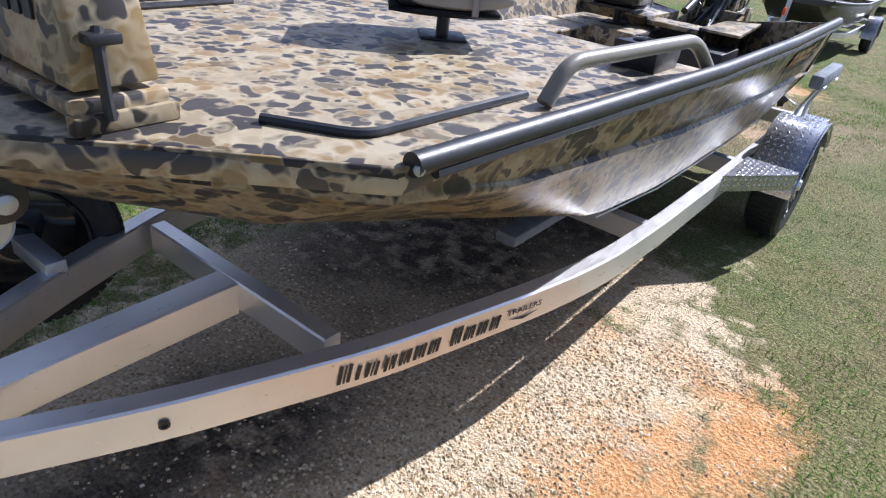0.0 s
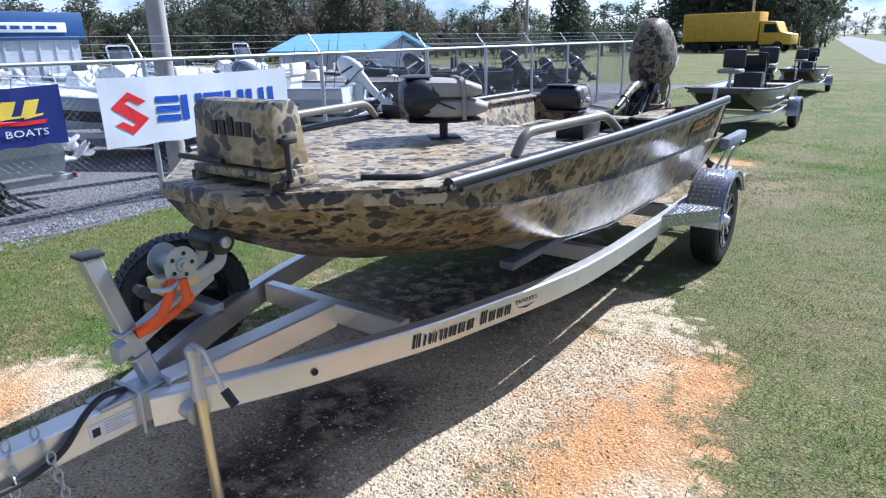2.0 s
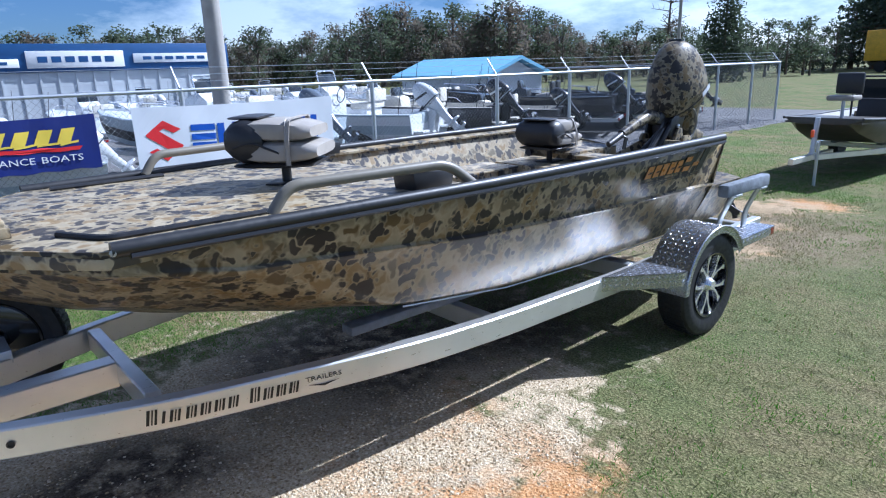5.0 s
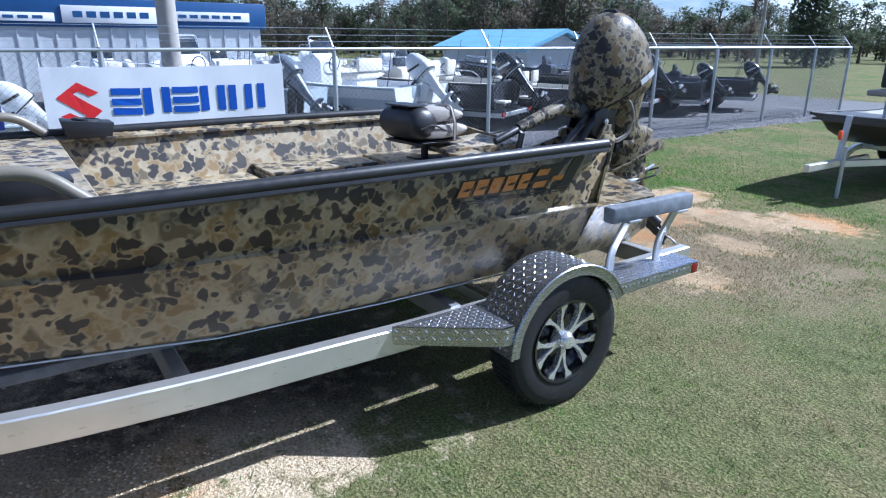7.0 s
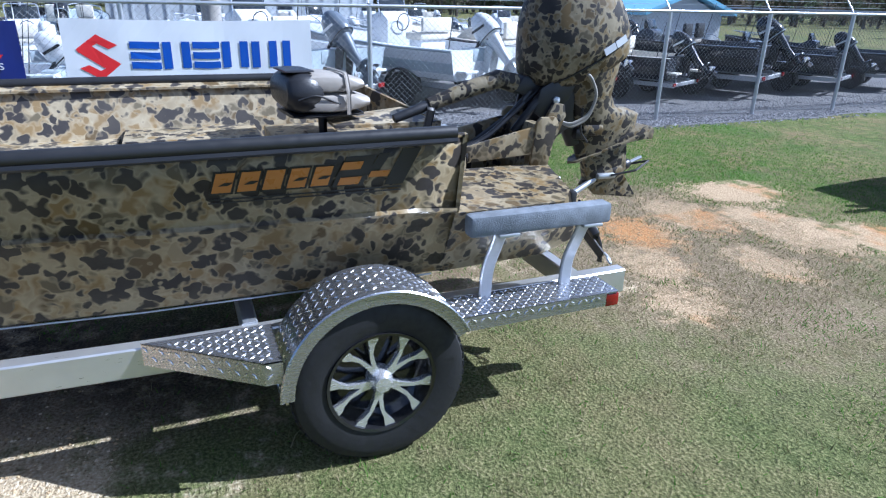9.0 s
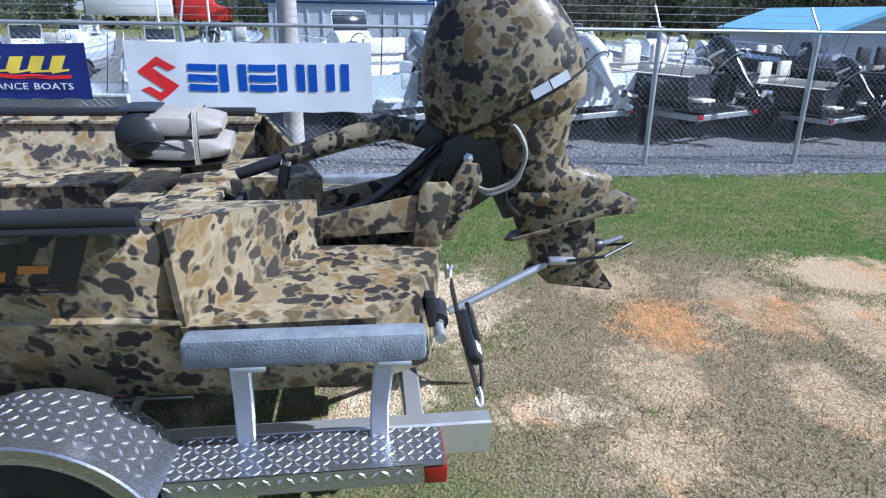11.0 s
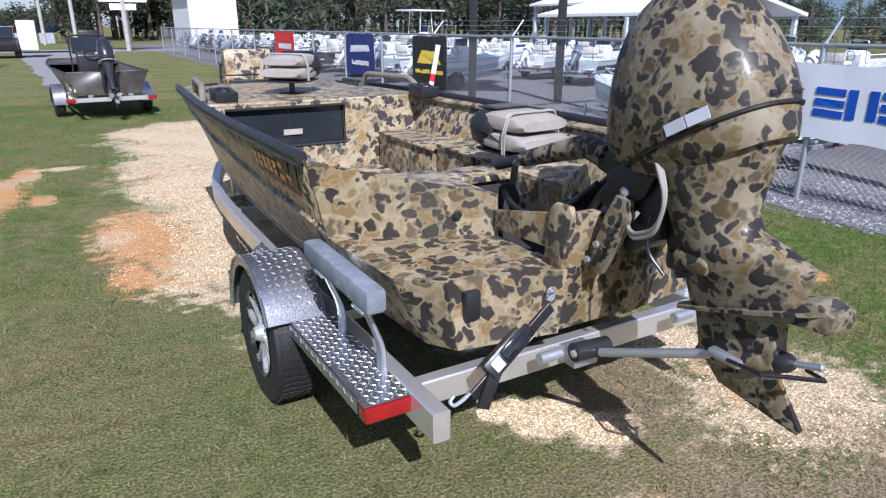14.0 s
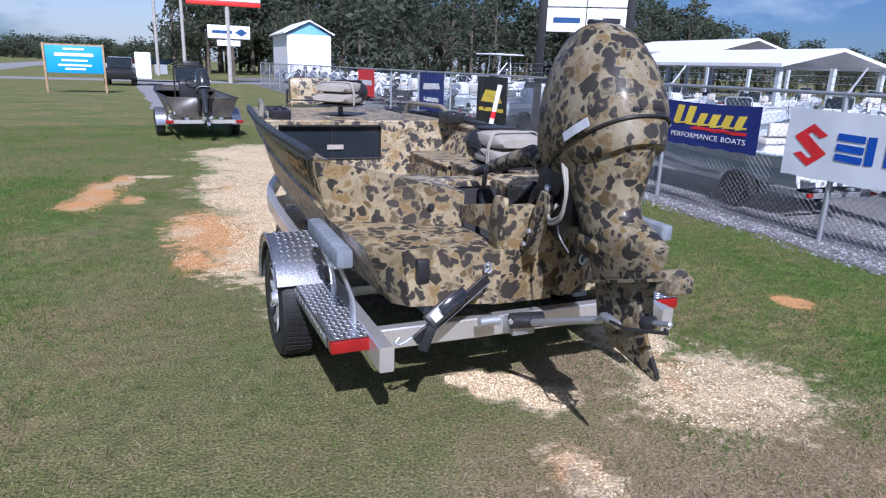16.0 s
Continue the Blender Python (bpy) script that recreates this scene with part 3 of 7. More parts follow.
def blades(name, n, region, material, label, hgt, test, lean=0.9, wide=1.0):
    vs, fs = [], []
    rnd = random.Random(len(name) + n)
    for _ in range(n):
        x0, x1, y0, y1 = region
        x, y = rnd.uniform(x0, x1), rnd.uniform(y0, y1)
        if not test(x, y):
            continue
        a, h, w = rnd.uniform(0, 6.283), hgt * rnd.uniform(0.5, 1.4), rnd.uniform(0.0014, 0.0028) * wide
        lx, ly = rnd.gauss(0, lean) * h, rnd.gauss(0, lean) * h
        cx, cy = math.cos(a) * w, math.sin(a) * w
        k = len(vs)
        vs += [(x - cx, y - cy, 0), (x + cx, y + cy, 0), (x + lx * 0.5 + cx * 0.7, y + ly * 0.5 + cy * 0.7, h * 0.65), (x + lx * 0.5 - cx * 0.7, y + ly * 0.5 - cy * 0.7, h * 0.65), (x + lx, y + ly, h)]
        fs += [(k, k + 1, k + 2, k + 3), (k + 3, k + 2, k + 4)]
    spread(name, vs, fs, material, label, "grass")


def pebbles(name, n, spots, material, label, size, test):
    vs, fs = [], []
    rnd = random.Random(n)
    for _ in range(n):
        a, b, rx_, ry_ = rnd.choice(spots)
        x, y = a + rnd.uniform(-1, 1) * rx_, b + rnd.uniform(-1, 1) * ry_
        if not test(x, y):
            continue
        s = size * rnd.uniform(0.4, 1.35)
        k, t = len(vs), rnd.uniform(0, 6.283)
        for j in range(4):
            r = s * rnd.uniform(0.7, 1.2)
            vs.append((x + r * math.cos(t + j * 1.571), y + r * math.sin(t + j * 1.571), 0.001))
        vs.append((x + rnd.uniform(-0.3, 0.3) * s, y + rnd.uniform(-0.3, 0.3) * s, s * rnd.uniform(0.5, 0.9)))
        fs += [(k + j, k + (j + 1) % 4, k + 4) for j in range(4)]
    spread(name, vs, fs, material, label, "gravel")


DICE = random.Random(8)


def thin(x, y):
    """Sparse lawn round the trailer, thicker away from it."""
    near = math.hypot((x - 0.8) / 2.1, (y - 5.4) / 5.5) + 0.9 * noise.noise((x * 1.7, y * 1.7, 4))
    near -= max(0.0, 1.1 * noise.noise((x * 0.8, y * 0.8, 12)) + 0.5 * noise.noise((x * 2.3, y * 2.3, 15)))
    if math.hypot((x + 0.55) / 1.5, (y - 7.9) / 1.25) + 0.5 * noise.noise((x * 2, y * 2, 1)) < 0.9 and DICE.random() < 0.92 - 1.6 * noise.noise((x * 2.1, y * 2.1, 21)):
        return False
    return x > -4.3 and DICE.random() < 1.0 - (y - 9.5) / 3.0 and DICE.random() < min(1.0, max(0.06, 1.1 * near - 0.35)) and not on_patch(x, y)


blades("grass", 370000, (-4.3, 4.2, -1.5, 12.5), BLADE, "short green lawn grass, thin and trodden in places", 0.018, thin)
blades("grass", 70000, (-2.4, 3.2, 2.5, 10), STRAW, "dry straw-coloured grass among bare soil", 0.022, lambda x, y: not on_patch(x, y, -0.1) and DICE.random() < (0.25 if math.hypot(x + 0.55, y - 7.9) > 1.4 else 1.0) + 0.8 * noise.noise((x * 2, y * 2, 9)))
blades("dry_thatch", 38000, (-2.3, 1.2, 5.6, 9.6), THATCH, "loose dead grass stems lying on bare soil", 0.007, lambda x, y: min(math.hypot((x + 0.55) / 1.5, (y - 7.9) / 1.3), math.hypot((x + 0.52) / 0.34, (y - 6.0) / 0.3)) + 0.7 * noise.noise((x * 2.2, y * 2.2, 3)) < 0.9, 7.0, 0.9)
blades("grass", 50000, (-13, 9, 9.5, 26), BLADE, "short green lawn further off", 0.028, lambda x, y: x > -4.3 and DICE.random() < (y - 9.0) / 3.0 and not on_patch(x, y))
blades("grass", 60000, (-4.2, 7, -9, -1.5), BLADE, "short green lawn beside the gravel", 0.028, lambda x, y: not on_patch(x, y))
pebbles("pale_gravel", 80000, [(0.4, 2.0, 1.3, 2.5), (0.2, 1.0, 1.6, 2.5), (-1.0, 6.4, 1.0, 0.8), (0.08, 6.1, 0.4, 0.3), (0.9, 2.2, 0.9, 1.5), (0.1, -2, 1.4, 3.0)], PEBBLE, "pale tan pea gravel trodden into the soil", 0.0075, lambda x, y: on_patch(x, y, -0.08) and (DICE.random() < 0.15 or math.hypot((x - 1.36) / 0.3, (y - 2.5) / 1.15) + 0.6 * noise.noise((x * 3, y * 3, 2)) > 1.0 and min(math.hypot((x - a) / p, (y - b) / q) for a, b, p, q in DARK_PATCHES) + 0.7 * noise.noise((x * 2.5, y * 2.5, 6)) > 0.95))
pebbles("crushed_stone", 46000, [(-5.1, 5, 1.0, 7), (-5.1, 12, 1.0, 8), (-4.5, 6, 0.3, 9)], STONE, "grey crushed stone along the fence", 0.021, lambda x, y: x < -4.42 + 0.25 * noise.noise((y * 0.7, 3, 0)) or DICE.random() < 0.12 and x < -4.2)

# ---- trailer ----
trailer = thing("boat_trailer", "brushed aluminium single-axle boat trailer with tread-plate fenders", "trailer")
TZ = 0.545


def rail_path(s):
    return [(s * 0.075, 1.08, TZ), (s * 0.325, 1.58, TZ), (s * 0.53, 2.1, TZ), (s * 0.675, 2.66, TZ), (s * 0.72, 2.9, 0.54), (s * 0.742, 3.15, 0.528), (s * 0.745, 3.6, 0.505), (s * 0.745, 4.5, 0.49), (s * 0.745, 6.4, 0.51)]


for s in (1, -1):
    rail = part("side_rail", bar(B(), arc_pts(rail_path(s), 0.14, 4), 0.065, 0.115), ALU, trailer)
part("tongue", bar(B(), [(0, -0.35, TZ), (0, 2.0, TZ)], 0.1, 0.115), ALU, trailer)
for y, w in ((2.03, 0.43), (3.55, 0.72), (4.75, 0.72), (6.17, 0.72)):
    part("crossmember", bar(B(), [(-w, y, TZ if y < 3 else 0.5), (w, y, TZ if y < 3 else 0.5)], 0.06, 0.1), ALU if y < 3 or y > 6 else GALV, trailer)
for s in (1, -1):
    part("bunk", box(B(), s * 0.42 - 0.045, s * 0.42 + 0.045, 2.9, 6.1, 0.505, 0.552, 0.01), CARPET, trailer, "long carpet-covered bunk board")
part("axle", box(B(), -0.9, 0.9, 5.14, 5.2, 0.3, 0.36, 0.006), GALV, trailer)
coupler = part("coupler", box(B(), -0.07, 0.07, -0.62, -0.3, 0.45, 0.57, 0.02), GALV, trailer)

# lettering on the rail as plain slanted bars
def rail_at(y, s=1):
    p = [Vector(q) for q in rail_path(s)]
    for a, b in zip(p, p[1:]):
        if a.y <= y <= b.y:
            k = (y - a.y) / (b.y - a.y)
            return a.lerp(b, k), (b - a).normalized()
    return p[-1], (p[-1] - p[-2]).normalized()


y = 1.98
for n in range(11):
    y += 0.03 if n == 7 else 0.0
    p, d = rail_at(y)
    side = Vector((d.y, -d.x, 0)).normalized()
    o = p + side * 0.0345 + Vector((0, 0, -0.085))
    h = 0.06 if n in (0, 7) else 0.047
    for shift, wide in ((0.0, 0.011), (0.017, 0.005), (0.028, 0.009)):
        if n == 1 and shift:
            continue
        q = [o + d * shift, o + d * (shift + wide), o + d * (shift + wide + 0.01) + Vector((0, 0, h)), o + d * (shift + 0.01) + Vector((0, 0, h))]
        part("decal_bar", loft(B(), [q, [v + side * 0.001 for v in q]]), INK_BLACK, trailer, smooth=None)
    y += 0.025 if n == 1 else 0.049
p, d = rail_at(y + 0.02)
side = Vector((d.y, -d.x, 0)).normalized()
lettering("TRAILERS", 0.15, 0.02, p + side * 0.035 + Vector((0, 0, -0.055)), d, (0, 0, 1), INK_BLACK, trailer)
o = p + side * 0.0345 + Vector((0, 0, -0.07))
q = [o + d * 0.01, o + d * 0.075 + Vector((0, 0, -0.016)), o + d * 0.14, o + d * 0.075 + Vector((0, 0, -0.006))]
part("decal_wing", loft(B(), [q, [v + side * 0.001 for v in q]]), INK_BLACK, trailer, "dark winged decal on the rail", smooth=None)
p, d = rail_at(1.585)
side = Vector((d.y, -d.x, 0)).normalized()
bm = spin(B(), [(0.008, 0.0), (0.0135, 0.001), (0.014, 0.004), (0.008, 0.005), (0.007, 0.001)], p + side * 0.032 + Vector((0, 0, -0.057)), side, 16)
part("grommet", bm, BLACK, trailer, "round rubber wiring grommet")

# wheels
def tyre_prof(r, w):
    return [(0.205, -w * 0.42), (r - 0.05, -w * 0.5), (r - 0.012, -w * 0.43), (r, -w * 0.3), (r - 0.002, 0), (r, w * 0.3), (r - 0.012, w * 0.43), (r - 0.05, w * 0.5), (0.205, w * 0.42), (0.195, w * 0.2), (0.195, -w * 0.2), (0.205, -w * 0.42)]


def tyre(parent, c, axis, r=0.33, w=0.205):
    c, axis = Vector(c), Vector(axis).normalized()
    bm = B()
    spin(bm, tyre_prof(r, w)[:-1] + [tyre_prof(r, w)[0]], c, axis, 40)
    u = axis.orthogonal().normalized()
    v = axis.cross(u)
    ob = part("tyre", bm, RUBBER, parent)
    bm = B()
    for j in range(56):
        a = 2 * math.pi * j / 56
        rad, tan_ = math.cos(a) * u + math.sin(a) * v, -math.sin(a) * u + math.cos(a) * v
        for off in (-0.27 * w, -0.09 * w, 0.09 * w, 0.27 * w):
            o = c + rad * (r - 0.003) + axis * off + tan_ * 0.004 * (1 if off > 0 else -1)
            q = [o + axis * 0.016 + tan_ * 0.012, o - axis * 0.016 + tan_ * 0.012, o - axis * 0.016 - tan_ * 0.012, o + axis * 0.016 - tan_ * 0.012]
            loft(bm, [q, [p + rad * 0.006 for p in q]])
    tagged(part("tread_pattern", bm, RUBBER, parent, smooth=None), kind="stuff")
    return ob


def alloy(parent, c, axis):
    c, axis = Vector(c), Vector(axis).normalized()
    bm = spin(B(), [(0.209, 0.07), (0.206, 0.088), (0.194, 0.084), (0.188, 0.03), (0.16, 0.0), (0.05, 0.01), (0.001, 0.012)], c, axis, 36, False)
    rim = part("rim", bm, BLACK_GLOSS, parent, "gloss black rim with polished twin spokes")
    u = axis.orthogonal().normalized()
    v = axis.cross(u)
    for j in range(5):
        bm = B()
        for sgn in (-1, 1):
            a0, a1 = 2 * math.pi * j / 5 + sgn * 0.09, 2 * math.pi * j / 5 + sgn * 0.26
            prev = []
            for rr, aa, ww, hh in ((0.035, a0, 0.024, 0.066), (0.075, a0 + sgn * 0.02, 0.018, 0.07), (0.125, (a0 + a1) / 2, 0.014, 0.073), (0.158, a1, 0.019, 0.075), (0.176, a1 + sgn * 0.04, 0.036, 0.077), (0.192, a1 + sgn * 0.05, 0.04, 0.078)):
                rad, tan_ = math.cos(aa) * u + math.sin(aa) * v, -math.sin(aa) * u + math.cos(aa) * v
                o = c + rad * rr + axis * hh
                prev.append([o - tan_ * ww * 0.5, o - tan_ * ww * 0.35 - axis * 0.03, o + tan_ * ww * 0.35 - axis * 0.03, o + tan_ * ww * 0.5])
            loft(bm, prev)
        part("spoke", bm, CHROME, rim, "polished machined spoke", smooth=20)
    part("hub_cap", spin(B(), [(0.001, 0.1), (0.03, 0.098), (0.036, 0.085), (0.045, 0.07), (0.05, 0.02)], c, axis, 20), CHROME, rim)


for s in (1, -1):
    wheel = part("wheel", spin(B(), [(0.17, -0.09), (0.204, -0.07), (0.204, -0.02), (0.17, -0.01)], (s * 0.94, 5.17, 0.33), (s, 0, 0), 24), BLACK, trailer)
    tyre(wheel, (s * 0.94, 5.17, 0.33), (s, 0, 0))
    alloy(wheel, (s * 0.947, 5.17, 0.33), (s, 0, 0))


def lugs(bm, u0, u1, v0, v1, place, step=0.035, test=None):
    """Raised tread lugs over a sheet; place(u, v) gives the point, the normal and the along direction."""
    nu, nv = int((u1 - u0) / step), int((v1 - v0) / step)
    for i in range(nu):
        for j in range(nv):
            u, v = u0 + (i + 0.5) * step, v0 + (j + 0.5) * step
            if test and not test(u, v):
                continue
            p, n, a = place(u, v)
            b = n.cross(a)
            d = (a + b if (i + j) % 2 else a - b).normalized()
            w = n.cross(d)
            base = [p + d * 0.0145, p + w * 0.005, p - d * 0.0145, p - w * 0.005]
            top = [p + d * 0.009 + n * 0.0025, p + w * 0.0025 + n * 0.0025, p - d * 0.009 + n * 0.0025, p - w * 0.0025 + n * 0.0025]
            r0, r1 = [bm.verts.new(q) for q in base], [bm.verts.new(q) for q in top]
            for k in range(4):
                bm.faces.new((r0[k], r0[(k + 1) % 4], r1[(k + 1) % 4], r1[k]))
            bm.faces.new(r1)


FR = 0.372
for s in (1, -1):
    fender = part("fender", B(), TREAD, trailer, "curved tread-plate fender with rolled edge")
    bm = B()
    steps = [radians(2 + 151 * k / 28) for k in range(29)]
    ring = lambda x, r: [(s * x, 5.17 - r * math.cos(a) * 0.98, 0.335 + r * math.sin(a)) for a in steps]
    loft(bm, [ring(0.80, FR), ring(1.06, FR), ring(1.06, FR - 0.045), ring(1.056, FR - 0.045), ring(1.054, FR - 0.005), ring(0.80, FR - 0.005)], closed=False)
    tube(bm, ring(1.061, FR), 0.007, 6)
    me = done("fender", bm, TREAD, 40)
    fender.data = me
    bm = B()
    lugs(bm, FR * radians(4), FR * radians(149), 0.815, 1.05, lambda u, v: (Vector((s * v, 5.17 - FR * math.cos(u / FR) * 0.98, 0.335 + FR * math.sin(u / FR))), Vector((0, -math.cos(u / FR), math.sin(u / FR))), Vector((1, 0, 0))))
    tagged(part("tread_pattern", bm, LUGS, fender, smooth=None), kind="stuff")
    # steps before and behind the wheel
    for name, pts in (("front_step", [(0.778, 4.38), (1.055, 4.76), (1.055, 4.82), (0.775, 4.82)]), ("rear_step", [(0.775, 5.485), (0.965, 5.485), (0.95, 6.24), (0.775, 6.24)])):
        zt = 0.502 if name == "rear_step" else 0.51
        bm = B()
        prism(bm, [(s * a, b) for a, b in pts], "z", zt - 0.004, zt)
        outer = [(pts[0], pts[1]), (pts[1], pts[2])] if name == "front_step" else [(pts[1], (0.952, 6.178))]
        for (xa, ya), (xb, yb) in outer:
            o = 0.004
            loft(bm, [[(s * xa, ya, zt), (s * xb, yb, zt), (s * xb, yb, zt - (0.06 if name == 'rear_step' else 0.085)), (s * xa, ya, zt - (0.06 if name == 'rear_step' else 0.085))], [(s * (xa - o), ya, zt), (s * (xb - o), yb, zt), (s * (xb - o), yb, zt - (0.06 if name == 'rear_step' else 0.085)), (s * (xa - o), ya, zt - (0.06 if name == 'rear_step' else 0.085))]])
        st = part("step", bm, TREAD, trailer, "tread-plate step beside the wheel")
        bm = B()

        def inside(u, v, pts=pts):
            c = [Vector((a, b)) for a, b in pts]
            return all((c[(k + 1) % 4] - c[k]).cross(Vector((u, v)) - c[k]) > 0.012 * (c[(k + 1) % 4] - c[k]).length for k in range(4))

        lugs(bm, 0.775, 1.1, pts[0][1], 6.3 if "rear" in name else 4.83, lambda u, v: (Vector((s * u, v, zt)), Vector((0, 0, 1)), Vector((0, 1, 0))), 0.026, inside)
        for (xa, ya), (xb, yb) in outer:
            a, b = Vector((s * xa, ya, zt)), Vector((s * xb, yb, zt))
            d = (b - a).normalized()
            nrm = Vector((s * abs(d.y), -d.x * s * (1 if d.y >= 0 else -1), 0)).normalized()
            lugs(bm, 0.0, (b - a).length, 0.004, 0.058 if name == 'rear_step' else 0.08, lambda u, v: (a + d * u + Vector((0, 0, -v)) + nrm * 0.001, nrm, d), 0.032)
        tagged(part("tread_pattern", bm, LUGS, st, smooth=None), kind="stuff")
    # tail lamp
    lamp = part("tail_lamp", box(B(), min(s * 0.75, s * 0.945), max(s * 0.75, s * 0.945), 6.19, 6.235, 0.436, 0.496, 0.004), BLACK, trailer)
    part("red_lens", box(B(), min(s * 0.752, s * 0.948), max(s * 0.752, s * 0.948), 6.182, 6.246, 0.434, 0.492, 0.006), lens, lamp, "glossy red lamp lens")
    # carpeted guide on bent posts
    gx = s * 0.868
    guide = part("guide_bunk", box(B(), gx - 0.038, gx + 0.038, 5.56, 6.19, 0.798, 0.884, 0.016), CARPET, trailer, "grey carpeted side guide")
    for y in (5.68, 6.06):
        pth = arc_pts([(s * 0.81, y, 0.475), (s * 0.812, y + 0.004, 0.62), (s * 0.885, y + 0.02, 0.80)], 0.05, 6)
        part("guide_post", bar(B(), [(a, b, c) for a, b, c in pth], 0.055, 0.022, (s, 0, 0.35)), GALV, guide)
        part("angle_bracket", box(B(), gx - 0.04, gx + 0.04, y + 0.0, y + 0.09, 0.788, 0.802, 0.004), GALV, guide)

# jack, winch and spare wheel
jack = part("tongue_jack", rod(B(), (0.24, 1.165, 0.72), (0.24, 1.175, 0.2), 0.019), ZINC, trailer, "yellow-zinc swivel jack")
part("inner_leg", rod(B(), (0.24, 1.175, 0.22), (0.24, 1.18, 0.02), 0.02), ZINC, jack)
part("jack_foot", box(B(), 0.18, 0.3, 1.12, 1.24, 0.0, 0.02, 0.006), ZINC, jack)
part("jack_cap", spin(B(), [(0.015, -0.16), (0.024, -0.158), (0.024, 0.0), (0.028, 0.004), (0.028, 0.03), (0.015, 0.042), (0.001, 0.042)], (0.24, 1.165, 0.70), (0, 0, 1), 14), GALV, jack)
part("crank_handle", tube(B(), arc_pts([(0.24, 1.165, 0.74), (0.305, 1.16, 0.745), (0.33, 1.19, 0.62), (0.345, 1.2, 0.55)], 0.02), 0.008), GALV, jack)
part("handle_grip", rod(B(), (0.332, 1.2, 0.585), (0.37, 1.21, 0.535), 0.016), BLACK, jack)
part("pivot_plate", box(B(), 0.052, 0.062, 1.1, 1.24, 0.41, 0.53, 0.004), ZINC, jack)
part("pivot_boss", rod(B(), (0.06, 1.175, 0.47), (0.2, 1.175, 0.47), 0.038, 14), GALV, jack)
part("pivot_flange", spin(B(), [(0.045, 0.0), (0.045, 0.01), (0.03, 0.012)], (0.2, 1.175, 0.47), (1, 0, 0), 16), GALV, jack)
for dy in (1.05, 1.16):
    part("bracket_bolt", tube(B(), arc_pts([(0.075, dy, 0.41), (0.075, dy, 0.565), (-0.075, dy, 0.565), (-0.075, dy, 0.41)], 0.02), 0.007), GALV, jack)

stand = part("winch_stand", box(B(), -0.055, 0.055, 0.93, 1.17, 0.545, 0.556, 0.003), GALV, trailer, "galvanised winch stand with bow stop")
part("upright_post", bar(B(), [(0, 1.11, 0.55), (0, 0.975, 1.05)], 0.062, 0.062, (0, -1, 0.2)), GALV, stand)
part("post_cap", box(B(), -0.035, 0.035, 0.968, 1.045, 1.044, 1.058, 0.004), BLACK, stand)
for dz in (0.66, 0.76):
    part("u_bolt", tube(B(), arc_pts([(-0.038, 1.16 - (dz - 0.55) * 0.27, dz + 0.015), (-0.038, 1.1 - (dz - 0.55) * 0.27, dz), (0.038, 1.1 - (dz - 0.55) * 0.27, dz), (0.038, 1.16 - (dz - 0.55) * 0.27, dz + 0.015)], 0.02), 0.006), GALV, stand)
part("winch_arm", bar(B(), [(0, 1.03, 0.72), (0, 1.42, 0.9)], 0.06, 0.06), GALV, stand)
for s in (1, -1):
    part("roller_bracket", bar(B(), arc_pts([(s * 0.05, 1.34, 0.88), (s * 0.06, 1.44, 0.91), (s * 0.06, 1.45, 1.03)], 0.03), 0.05, 0.007, (s, 0, 0)), GALV, stand)
roller = part("bow_roller", spin(B(), [(0.02, -0.075), (0.05, -0.07), (0.055, -0.05), (0.045, 0.0), (0.055, 0.05), (0.05, 0.07), (0.02, 0.075)], (0, 1.45, 0.99), (1, 0, 0), 18), BLACK, stand, "black rubber bow roller")
part("roller_pin", spin(B(), [(0.022, 0.074), (0.022, 0.09), (0.01, 0.095), (0.001, 0.095)], (0, 1.45, 0.99), (1, 0, 0), 12), GALV, roller)
winch = part("winch", box(B(), -0.04, 0.05, 1.2, 1.36, 0.855, 0.91, 0.006), ZINC, stand, "hand winch with orange strap")
gc = Vector((0.056, 1.28, 0.95))
teeth = [((0.066 if k % 2 else 0.060), 2 * math.pi * k / 72) for k in range(72)]
gw = part("gear_wheel", loft(B(), [[gc + Vector((dx, q * math.cos(a), q * math.sin(a))) for q, a in teeth] for dx in (0.0, 0.007)]), GALV, winch, "toothed steel winch gear", smooth=None)
# flat dark discs on the solid gear stand for shaded holes
for k in range(5):
    a = 2 * math.pi * k / 5
    part("gear_hole_shade", spin(B(), [(0.008, 0.0), (0.008, 0.0015)], gc + Vector((0.007, 0.04 * math.cos(a), 0.04 * math.sin(a))), (1, 0, 0), 10), RECESS_SHADE, gw)
part("gear_boss", spin(B(), [(0.026, 0.006), (0.022, 0.016), (0.012, 0.017), (0.011, 0.028), (0.001, 0.028)], gc, (1, 0, 0), 12), GALV, gw)
part("drum", spin(B(), [(0.02, -0.052), (0.06, -0.05), (0.06, -0.046), (0.03, -0.044), (0.03, 0.044)], (0, 1.28, 0.95), (1, 0, 0), 24), GALV, winch)
part("winch_handle", tube(B(), arc_pts([(0.08, 1.25, 0.9), (0.1, 1.2, 0.89), (0.1, 1.09, 0.925)], 0.02), 0.009), GALV, winch)
part("winch_grip", tube(B(), [(0.09, 1.1, 0.925), (0.2, 1.06, 0.95)], [0.017, 0.02], 12), BLACK, winch)
bm = B()
